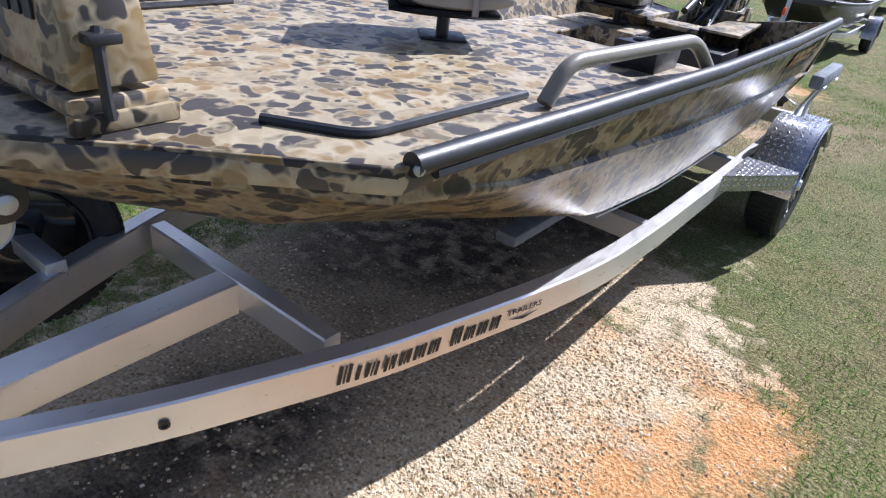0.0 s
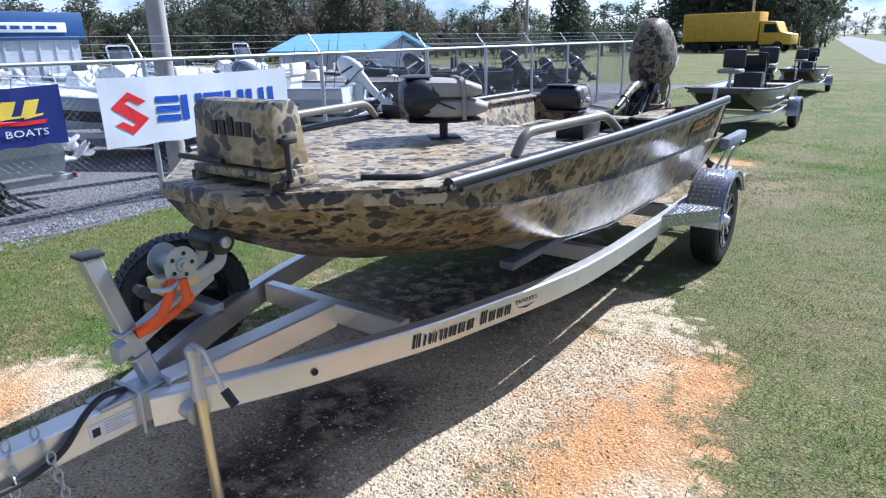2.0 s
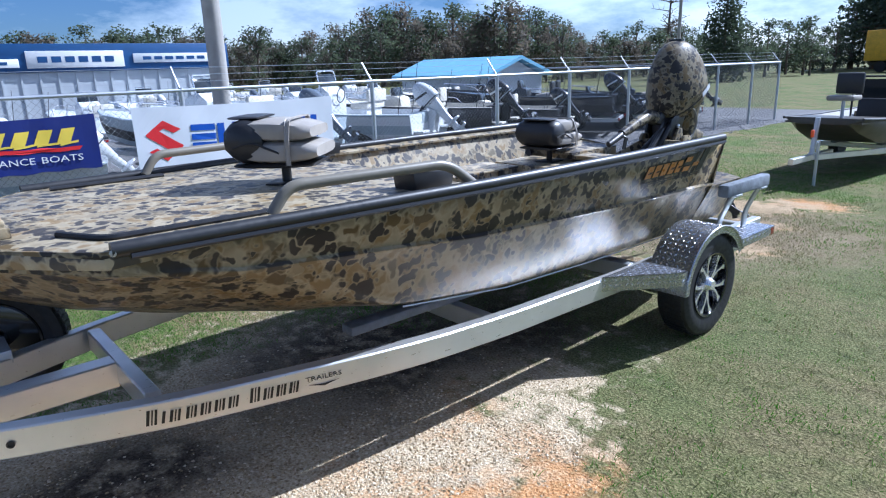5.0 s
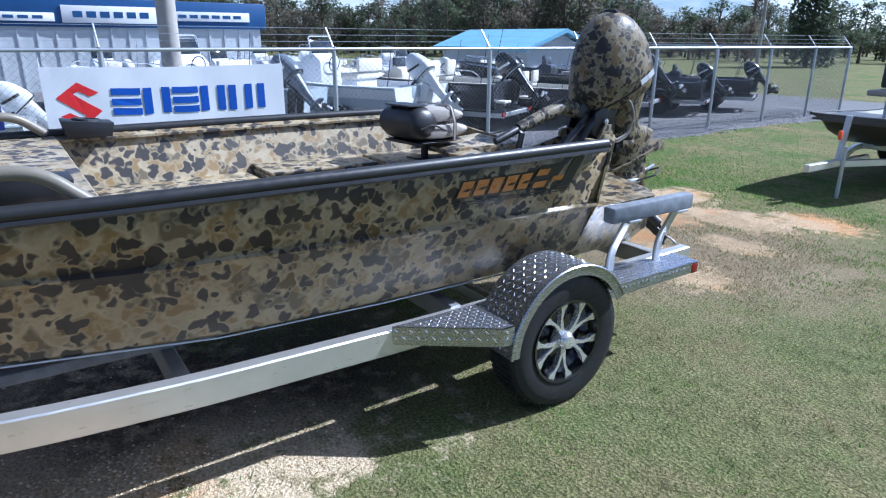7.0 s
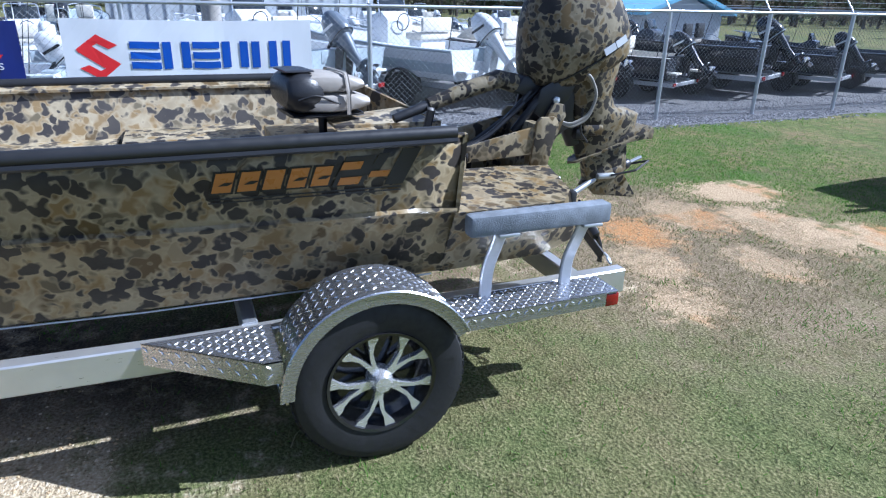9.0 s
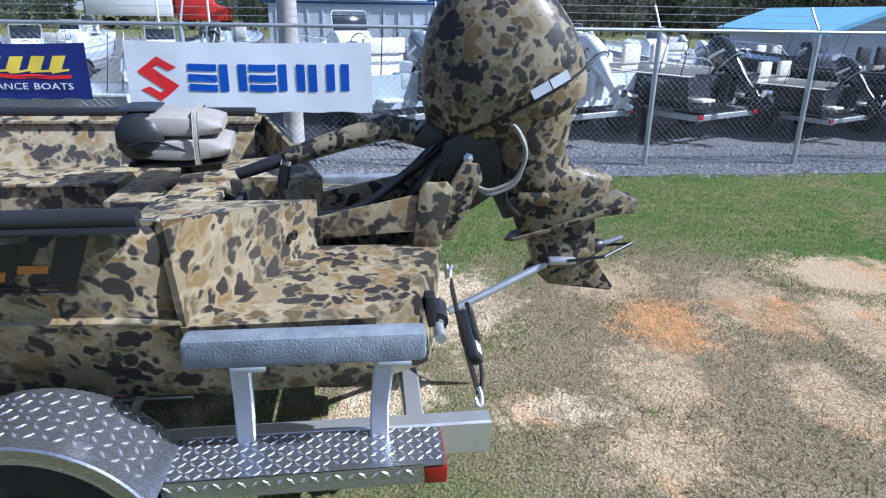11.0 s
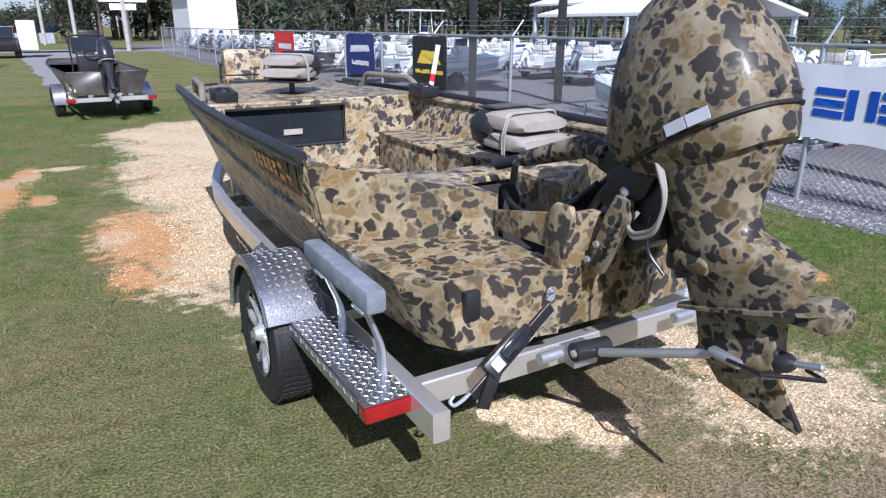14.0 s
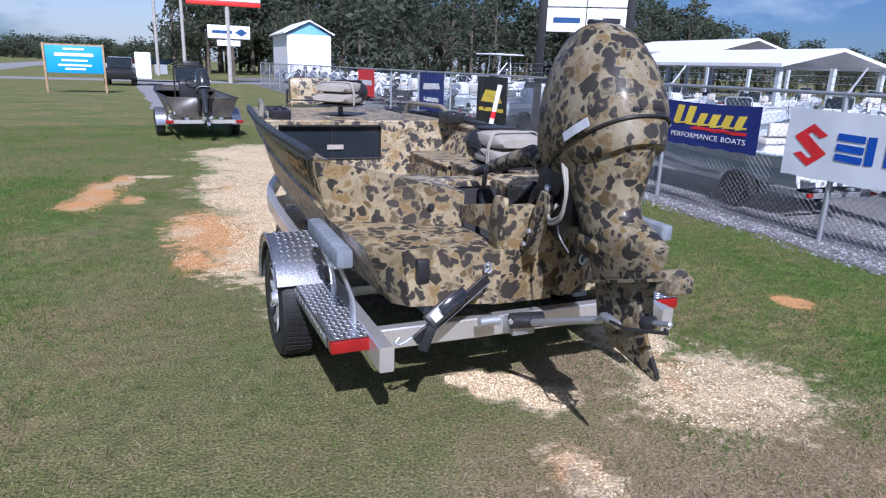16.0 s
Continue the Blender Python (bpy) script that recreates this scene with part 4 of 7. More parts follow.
for pts, w in (([(0.07, 1.24, 0.91), (0.09, 1.2, 0.86), (0.09, 1.16, 0.80), (0.06, 1.08, 0.765)], 0.035), ([(0.07, 1.08, 0.765), (0.085, 1.18, 0.785), (0.075, 1.3, 0.83)], 0.03), ([(0.09, 1.26, 0.91), (0.105, 1.26, 0.85), (0.095, 1.24, 0.81)], 0.03)):
    bar(bm, arc_pts(pts, 0.05), 0.004, w, (0, 0, 1)) if w > 1 else bar(bm, arc_pts(pts, 0.05), w, 0.004, (1, 0, 0))
part("winch_strap", bm, ORANGE, winch, "loose orange winch strap")

spare = part("spare_wheel", spin(B(), [(0.17, -0.09), (0.204, -0.07), (0.204, -0.02), (0.17, -0.01)], (-0.6, 1.66, 0.55), (0.95, -0.3, 0), 24), BLACK, trailer, "spare wheel carried beside the tongue")
tyre(spare, (-0.6, 1.66, 0.55), (0.95, -0.3, 0), 0.295, 0.18)
part("rim", spin(B(), [(0.206, 0.05), (0.2, 0.075), (0.19, 0.07), (0.185, 0.02), (0.13, 0.035), (0.06, 0.03), (0.055, 0.05), (0.001, 0.05)], (-0.6, 1.66, 0.55), (0.95, -0.3, 0), 32, False), BLACK_GLOSS, spare, "black steel rim")
part("spare_bracket", box(B(), -0.6, -0.33, 1.63, 1.69, 0.52, 0.58, 0.004), GALV, trailer)
part("brake_hose", tube(B(), arc_pts([(0.0, 1.04, 0.56), (0.03, 0.95, 0.59), (0.066, 0.87, 0.57), (0.068, 0.79, 0.48), (0.07, 0.68, 0.45), (0.075, 0.5, 0.46), (0.08, 0.2, 0.38)], 0.07), 0.011), BLACK, trailer, "black wiring loom hanging from the tongue")
part("data_label", box(B(), 0.05, 0.0525, 0.88, 1.04, 0.455, 0.515), INK_WHITE, trailer, "pale data label on the tongue")
bm = B()
for k in range(5):
    box(bm, 0.0525, 0.0535, 0.93, 1.03 - 0.02 * (k % 3), 0.463 + 0.01 * k, 0.467 + 0.01 * k)
part("label_bars", bm, GALV, trailer, smooth=None)
part("label_mark", box(B(), 0.0525, 0.0535, 0.89, 0.915, 0.47, 0.5), INK_BLACK, trailer, smooth=None)
for cx_ in (0.03, 0.055):
    bm = B()
    for k in range(9):
        o = Vector((cx_ + 0.035 if k > 1 else 0.03 + 0.03 * k, (0.66 if cx_ < 0.05 else 0.74) + 0.004 * k * (1 if cx_ > 0.05 else -1), 0.565 - 0.034 * k))
        ring_ = [o + Vector((0.012 * math.cos(a) * (k % 2), 0.012 * math.cos(a) * ((k + 1) % 2), 0.022 * math.sin(a))) for a in (j * 0.7854 for j in range(8))]
        tube(bm, ring_, 0.0035, 5, closed=True)
    part("safety_chain", bm, GALV, trailer)
# rear end: rollers, strap, transom support
for s in (0.22, -0.5):
    part("bracket_sleeve", rod(B(), (s - 0.05, 6.3, 0.525), (s + 0.05, 6.3, 0.525), 0.022), GALV, trailer)

# ---- boat ----
boat = thing("duck_boat", "camouflage-painted aluminium duck-hunting boat resting on a trailer", "boat")


def lerp_tab(tab, y):
    for (a, *va), (b, *vb) in zip(tab, tab[1:]):
        if a <= y <= b:
            k = (y - a) / (b - a)
            return [p + (q - p) * k for p, q in zip(va, vb)]
    return list(tab[-1][1:]) if y > tab[-1][0] else list(tab[0][1:])


KEEL = [(1.42, 1.03), (1.6, 0.935), (1.86, 0.81), (2.27, 0.675), (2.7, 0.595), (3.3, 0.558), (6.3, 0.558)]
CHINE = [(1.42, 0.19, 1.115), (1.6, 0.385, 1.118), (1.88, 0.70, 1.10), (2.1, 0.70, 1.045), (2.31, 0.695, 0.965), (2.45, 0.695, 0.90), (2.6, 0.693, 0.825), (3.03, 0.688, 0.685), (3.7, 0.67, 0.60), (4.4, 0.655, 0.572), (5.54, 0.645, 0.565), (6.3, 0.6, 0.57)]
KNUCK = [(1.42, 0.2, 1.135), (1.6, 0.4, 1.135), (1.88, 0.735, 1.125), (2.1, 0.74, 1.075), (2.3, 0.748, 1.03), (3.4, 0.785, 0.945), (4.4, 0.80, 0.91), (5.6, 0.80, 0.89)]
GUN = [(1.42, 0.22, 1.185), (1.6, 0.42, 1.185), (1.88, 0.755, 1.185), (2.5, 0.80, 1.187), (3.4, 0.86, 1.19), (4.4, 0.88, 1.193), (5.6, 0.862, 1.195)]
stations = [1.42, 1.5, 1.6, 1.75, 1.88, 2.0, 2.1, 2.2, 2.31, 2.45, 2.6, 2.7, 2.8, 2.95, 3.1, 3.25, 3.4, 3.6, 3.8, 4.2, 4.6, 5.0, 5.3, 5.545]


def section(y, inset=0.0):
    (zk,), (cx, cz), (nx, nz), (gx, gz) = lerp_tab(KEEL, y), lerp_tab(CHINE, y), lerp_tab(KNUCK, y), lerp_tab(GUN, y)
    zk = min(zk, cz)
    f = min(1.0, max(0.0, (y - 1.9) / 0.5))
    # the chine is rolled at the bow and tightens aft
    low, corner, high = Vector((cx * 0.5, zk + (cz - zk) * 0.35)), Vector((cx, cz)), Vector((nx - 0.012 * f, nz - 0.02))
    r = 0.3 if y < 2.3 else max(0.02, 0.3 - 0.28 * (y - 2.3) / 0.65)
    p = corner + (low - corner) * min(0.8, r / (low - corner).length)
    q = corner + (high - corner) * min(0.8, r / max(0.001, (high - corner).length))
    turn = [tuple(p * (1 - k) ** 2 + corner * (2 * k * (1 - k)) + q * k ** 2) for k in (0, 0.2, 0.4, 0.6, 0.8, 1)]
    pts = [(0, zk), tuple(low)] + turn + [tuple(high), (nx, nz - 0.012), (nx + 0.006 * f, nz), (nx - 0.008 * f, nz + 0.012), (nx + (gx - nx) * 0.5, nz + (gz - nz) * 0.55), (gx, gz)]
    return [(max(0, x - inset), y, z) for x, z in pts]


bm = B()
full = []
for y in stations:
    h = section(y)
    full.append([(-x, y_, z) for x, y_, z in h[:0:-1]] + h)
loft(bm, full, closed=False)
bm.faces.new([bm.verts.new(p) for p in full[0]])
bmesh.ops.remove_doubles(bm, verts=bm.verts, dist=0.0005)
hull = part("hull", bm, CAMO, boat, "camouflage hull with a spray rail along each side", smooth=46)
md = hull.modifiers.new("thick", "SOLIDIFY")
md.thickness, md.offset = 0.008, -1

# added pale tubes draw the bright reflection along each chine
for s in (1, -1):
    part("chine_glint", tube(B(), [(s * (lerp_tab(CHINE, y)[0] + 0.002), y, lerp_tab(CHINE, y)[1] - 0.002) for y in (3.03, 3.3, 3.7, 4.4, 5.0, 5.5)], 0.004, 6), GALV, boat, "thin pale tube standing in for the glint along the chine")
# gunwale tubes, with end caps
for s in (1, -1):
    pts = [(s * (lerp_tab(GUN, y)[0] + 0.004), y, lerp_tab(GUN, y)[1] + 0.006) for y in (1.9, 2.1, 2.5, 3.0, 3.4, 3.9, 4.4, 5.0, 5.5)]
    g = part("gunwale", tube(B(), pts, 0.025, 18), GUNWALE, boat, "dark coated tubular gunwale")
    part("end_bolt", spin(B(), [(0.011, 0), (0.011, 0.01), (0.001, 0.012)], (s * (pts[0][0] * s + 0.012), 1.905, 1.185), (s, -0.6, 0), 8), GALV, g)
    # hand rail over the fore deck
    r = [(s * 0.715, 2.45, 1.2), (s * 0.725, 2.52, 1.295), (s * 0.80, 3.22, 1.30), (s * 0.83, 3.34, 1.2)]
    part("grab_rail", tube(B(), arc_pts(r, 0.11, 6), 0.022, 16), RAILM, boat, "bent tubular grab rail")

# fore deck with its rounded front lip
DZ = 1.188
edge = [(x, y) for x, y in ((0.0, 1.408), (0.21, 1.415), (0.41, 1.595), (0.745, 1.885), (0.79, 2.5), (0.845, 3.38))]
outline = edge + [(-x, y) for x, y in edge[:0:-1]]
bm = B()
rings = []
for grow, z in ((0.0, DZ - 0.062), (0.004, DZ - 0.05), (0.006, DZ - 0.03), (0.0, DZ - 0.008), (-0.012, DZ)):
    ring_ = []
    for x, y in outline:
        c = Vector((x, y)) - Vector((0, 2.7))
        c = c * (1 + grow / c.length)
        yy = min(c.y + 2.7, 3.38)
        lift = z if y < 1.9 else max(z, DZ - 0.02)
        ring_.append((c.x if y < 1.9 else x * (1 if z >= DZ - 0.01 else 0.999), yy, lift))
    rings.append(ring_)
loft(bm, rings, True, False)
top = [bm.verts.new(p) for p in rings[-1]]
bm.faces.new(top)
bmesh.ops.remove_doubles(bm, verts=bm.verts, dist=0.0005)
part("fore_deck", bm, CAMO_DECK, boat, "camouflage textured fore deck with a rolled front lip", smooth=40)
# bulkhead below the deck with a dark locker opening
bm = B()
for q in ([(-0.83, 1.17), (-0.16, 1.17), (-0.16, 0.66), (-0.64, 0.66), (-0.745, 0.93)], [(0.83, 1.17), (0.7, 1.17), (0.7, 0.87), (0.722, 0.87), (0.745, 0.93)], [(-0.16, 1.145), (0.7, 1.145), (0.7, 1.17), (-0.16, 1.17)], [(-0.16, 0.66), (0.64, 0.66), (0.722, 0.87), (-0.16, 0.87)]):
    prism(bm, q, "y", 3.36, 3.38)
part("bulkhead", bm, CAMO_DECK, boat)
lock = part("locker", box(B(), -0.16, 0.7, 3.33, 3.345, 0.87, 1.145), SMOKE, boat, "smoked sliding door of the locker under the deck")
part("door_frame", box(B(), 0.25, 0.258, 3.345, 3.35, 0.87, 1.145), GUNWALE, lock)
part("door_label", box(B(), 0.16, 0.3, 3.357, 3.359, 0.945, 0.985), VINYL_GREY, lock)
part("locker_trim", tube(B(), [(-0.16, 3.385, 0.87), (0.7, 3.385, 0.87), (0.7, 3.385, 1.145), (-0.16, 3.385, 1.145)], 0.01, 6, closed=True), GUNWALE, lock)
# black edging of the deck hatch
for s in (1, -1):
    q = [(0.42, 1.825, DZ + 0.008), (0.61, 1.93, DZ + 0.008), (0.635, 2.49, DZ + 0.008)] if s > 0 else [(-0.645, 2.0, DZ + 0.008), (-0.645, 2.52, DZ + 0.008)]
    part("hatch_edging", tube(B(), arc_pts(q, 0.05), 0.012, 8), BLACK, boat, "black rubber edging of a deck hatch")

# floor, side boxes and aft deck
part("floor_pan", box(B(), -0.62, 0.62, 3.38, 5.5, 0.655, 0.67), CAMO_DECK, boat, "camouflage floor of the cockpit")
for s in (1, -1):
    part("inner_side", loft(B(), [[(s * 0.62, y, 0.67), (s * 0.73, y, 0.93), (s * (lerp_tab(GUN, y)[0] - 0.04), y, 1.175)] for y in (3.38, 3.9, 4.4, 5.0, 5.5)], closed=False), CAMO_DECK, boat, smooth=None)
for s in (1, -1):
    bm = B()
    loft(bm, [[(s * (lerp_tab(GUN, y)[0] - 0.075), y, 1.172), (s * (lerp_tab(GUN, y)[0]), y, 1.19), (s * (lerp_tab(GUN, y)[0]), y, 1.18), (s * (lerp_tab(GUN, y)[0] - 0.075), y, 1.16)] for y in (3.38, 3.9, 4.4, 5.0, 5.53)])
    part("side_deck", bm, CAMO_DECK, boat)
for y0, y1, zt in ((3.42, 4.3, 0.93), (4.32, 4.98, 0.97)):
    bx = part("side_locker", box(B(), -0.76, -0.42, y0, y1, 0.67, zt - 0.02, 0.006), CAMO_DECK, boat, "camouflage storage locker along the side")
    part("locker_lid", box(B(), -0.775, -0.405, y0 + 0.005, y1 - 0.005, zt - 0.018, zt, 0.006), CAMO_DECK, bx)
    for yy in (y0 + 0.2, y1 - 0.2):
        part("latch", box(B(), -0.407, -0.395, yy - 0.02, yy + 0.02, zt - 0.06, zt - 0.01, 0.003), BLACK, bx)
bx = part("aft_box", box(B(), -0.7, -0.12, 5.02, 5.46, 0.67, 0.97, 0.01), CAMO_DECK, boat)
# dark sheet on the closed box, for the shade of an open bay
part("bay_shade", box(B(), -0.118, -0.105, 5.08, 5.44, 0.72, 0.965, 0.004), RECESS_SHADE, bx)
part("battery_tray", box(B(), 0.01, 0.4, 5.12, 5.46, 0.68, 0.95, 0.01), BLACK, bx, "black battery tray")
part("aft_deck", box(B(), -0.17, 0.17, 5.3, 5.5, 1.0, 1.03, 0.006), CAMO_DECK, boat)
for s in (1, -1):
    # panel swept back from the gunwale end to the motor well
    q = [(s * 0.866, 5.55, 1.19), (s * 0.5, 5.71, 1.115), (s * 0.17, 5.86, 1.045), (s * 0.17, 5.86, 0.57), (s * 0.64, 5.56, 0.57), (s * 0.80, 5.555, 0.885), (s * 0.835, 5.553, 1.05)]
    bm = loft(B(), [[Vector(p) for p in q], [Vector(p) + Vector((0, -0.018, 0)) for p in q]])
    part("transom_panel", bm, CAMO, boat, "camouflage transom panel swept back to the motor well", smooth=30)
    bm = B()
    loft(bm, [[(s * 0.17, 5.3, z), (s * 0.17, 5.85, z), (s * 0.42, 5.735, z + 0.04), (s * 0.42, 5.3, z + 0.0)] for z in (1.03, 1.045)])
    part("aft_shelf", bm, CAMO_DECK, boat)
    part("well_side", box(B(), min(s * 0.165, s * 0.18), max(s * 0.165, s * 0.18), 5.45, 5.85, 0.74, 1.03), CAMO_DECK, boat)
    part("drain_fitting", spin(B(), [(0.018, 0), (0.018, 0.006), (0.01, 0.008), (0.009, 0.002)], (s * 0.32, 5.792, 0.965), (s * 0.41, 0.9, 0), 14), BLACK, boat)
    # float pod behind the transom
    bm = B()
    pod = [[(s * 0.17, 5.54, 0.56), (s * 0.645, 5.54, 0.566), (s * 0.71, 5.54, 0.7), (s * 0.80, 5.54, 0.872), (s * 0.17, 5.54, 0.875)],
           [(s * 0.17, 6.05, 0.56), (s * 0.61, 6.05, 0.566), (s * 0.67, 6.05, 0.7), (s * 0.75, 6.06, 0.858), (s * 0.17, 6.05, 0.87)],
           [(s * 0.17, 6.28, 0.6), (s * 0.58, 6.23, 0.61), (s * 0.6, 6.22, 0.7), (s * 0.60, 6.18, 0.856), (s * 0.17, 6.31, 0.866)]]
    loft(bm, pod)
    pd = part("float_pod", bm, CAMO, boat, "camouflage float pod with a flat top", smooth=30)
    part("pod_grip", box(B(), min(s * 0.5, s * 0.56), max(s * 0.5, s * 0.56), 6.215, 6.25, 0.72, 0.83, 0.008), BLACK, pd)
    part("tie_ring", tube(B(), [(s * 0.25 + 0.016 * math.cos(a), 6.32, 0.79 + 0.024 * math.sin(a)) for a in (j * 0.7854 for j in range(8))], 0.006, 6, closed=True), GALV, pd)
    part("motor_board", prism(B(), [(5.85, 0.90), (5.85, 0.98), (6.2, 1.055), (6.26, 1.055), (6.26, 0.925)], "x", min(s * 0.165, s * 0.185), max(s * 0.165, s * 0.185), 0.004), CAMO, boat)
    part("corner_plate", prism(B(), [(6.2, 0.86), (6.3, 0.86), (6.345, 1.08), (6.325, 1.105), (6.25, 1.105), (6.225, 1.08)], "x", s * 0.185 - 0.012, s * 0.185 + 0.012, 0.003), CAMO, boat)
# floor and end wall of the well, with its shade put into the colour
part("motor_well", box(B(), -0.16, 0.16, 5.55, 6.2, 0.72, 0.74), RECESS_SHADE, boat)
part("well_wall", box(B(), -0.17, 0.17, 5.545, 5.565, 0.72, 1.0), RECESS_SHADE, boat)
part("transom_board", prism(B(), [(6.16, 0.56), (6.2, 0.56), (6.3, 1.06), (6.25, 1.06)], "x", -0.17, 0.17, 0.004), CAMO, boat)
for pts in ([(-0.1, 5.45, 1.0), (0.0, 5.75, 0.93), (0.02, 6.0, 0.95), (0.0, 6.25, 1.15)], [(0.1, 5.45, 1.02), (0.08, 5.8, 0.9), (-0.02, 6.1, 1.0), (-0.03, 6.3, 1.2)]):
    part("control_cable", tube(B(), arc_pts(pts, 0.15), 0.014), BLACK, boat)

# bow box with a light bar mount
bowbox = part("bow_box", B(), CAMO, boat, "camouflage bow box with a black emblem panel")
bm = B()
prism(bm, [(1.525, 1.262), (1.535, 1.455), (1.56, 1.485), (1.64, 1.485), (1.66, 1.455), (1.69, 1.262)], "x", -0.13, 0.30, 0.008)
bowbox.data = done("bow_box", bm, CAMO_DECK, 35)
part("mount_plate", box(B(), -0.15, 0.31, 1.515, 1.70, 1.215, 1.25, 0.008), CAMO_DECK, bowbox)
for s in (-0.14, 0.305):
    part("mount_leg", box(B(), s - 0.018, s + 0.018, 1.51, 1.71, DZ + 0.001, 1.225, 0.004), CAMO, bowbox)
part("latch_chain", tube(B(), arc_pts([(0.307, 1.58, 1.37), (0.323, 1.57, 1.34), (0.325, 1.57, 1.26), (0.331, 1.57, 1.215)], 0.02), 0.011, 8), BLACK, bowbox)
part("catch", box(B(), 0.297, 0.335, 1.55, 1.61, 1.345, 1.365, 0.004), BLACK, bowbox)
part("light_stem", rod(B(), (-0.2, 1.5, 1.275), (0.06, 1.5, 1.275), 0.011), BLACK, bowbox)
bm = B()
for k in range(5):
    x = -0.02 + 0.046 * k
    part("emblem_bar", box(B(), x, x + 0.03, 1.524, 1.529, 1.365, 1.415 if k != 2 else 1.43), INK_BLACK, bowbox, smooth=None)

# decal on the side: copper blocks with dark outline and underline


def side_pt(y, k):
    (nx, nz), (gx, gz) = lerp_tab(KNUCK, y), lerp_tab(GUN, y)
    a, b, c = Vector((nx - 0.008, y, nz + 0.012)), Vector((nx + (gx - nx) * 0.5, y, nz + (gz - nz) * 0.55)), Vector((gx, y, gz))
    zz = a.z + (c.z - a.z) * k
    return (a.lerp(b, (zz - a.z) / (b.z - a.z)) if zz < b.z else b.lerp(c, (zz - b.z) / (c.z - b.z))) + Vector((0.003, 0, -0.001))


def decal(bmx, y0, y1, k0, k1, lift, slant=0.02):
    q = [side_pt(y0, k0), side_pt(y1, k0), side_pt(y1 + slant, k1), side_pt(y0 + slant, k1)]
    part("decal_block", loft(B(), [[p + Vector((lift, 0, 0)) for p in q], [p + Vector((lift + 0.0012, 0, 0)) for p in q]]), bmx, boat, smooth=None)


yy = 4.655
for k in range(5):
    decal(INK_BLACK, yy, yy + 0.074, 0.42, 0.72, 0.001)
    decal(INK_ORANGE, yy + 0.007, yy + 0.067, 0.445, 0.695, 0.003)
    if k != 2:
        decal(INK_BLACK, yy + 0.03, yy + 0.06, 0.535, 0.575, 0.005)
    yy += 0.08
decal(INK_BLACK, 5.055, 5.165, 0.41, 0.8, 0.001, 0.05)
decal(INK_ORANGE, 5.075, 5.15, 0.43, 0.53, 0.003, 0.012)
decal(INK_ORANGE, 5.085, 5.155, 0.63, 0.73, 0.003, 0.012)
decal(INK_BLACK, 5.175, 5.215, 0.54, 0.82, 0.001, 0.05)
decal(INK_BLACK, 5.245, 5.315, 0.39, 0.86, 0.001, 0.06)
decal(INK_ORANGE, 5.185, 5.255, 0.51, 0.59, 0.003, 0.01)
decal(INK_BLACK, 4.65, 5.31, 0.345, 0.365, 0.001, 0.0)
decal(INK_BLACK, 4.65, 5.31, 0.3, 0.318, 0.001, 0.0)
# black trim strip at the gunwale aft
part("gunwale_strip", tube(B(), [(lerp_tab(GUN, y)[0] + 0.018, y, lerp_tab(GUN, y)[1] - 0.018) for y in (1.95, 2.5, 3.4, 4.4, 5.5)], 0.012, 6), BLACK, boat, "black rub strip below the gunwale")
for s, y0 in ((0.66, 3.1), (-0.76, 3.42)):
    cup = part("cup_holder", prism(B(), [(y0, 1.187), (y0 + 0.2, 1.187), (y0 + 0.215, 1.255), (y0 - 0.015, 1.275)], "x", s - 0.075, s + 0.075, 0.004), BLACK, boat, "black plastic holder on the side deck")
    part("cup_well", tube(B(), [(s + 0.045 * math.cos(a), y0 + 0.1 + 0.06 * math.sin(a), 1.268 - 0.1 * 0.06 * math.sin(a)) for a in (j * 0.5236 for j in range(12))], 0.008, 6, closed=True), BLACK, cup)


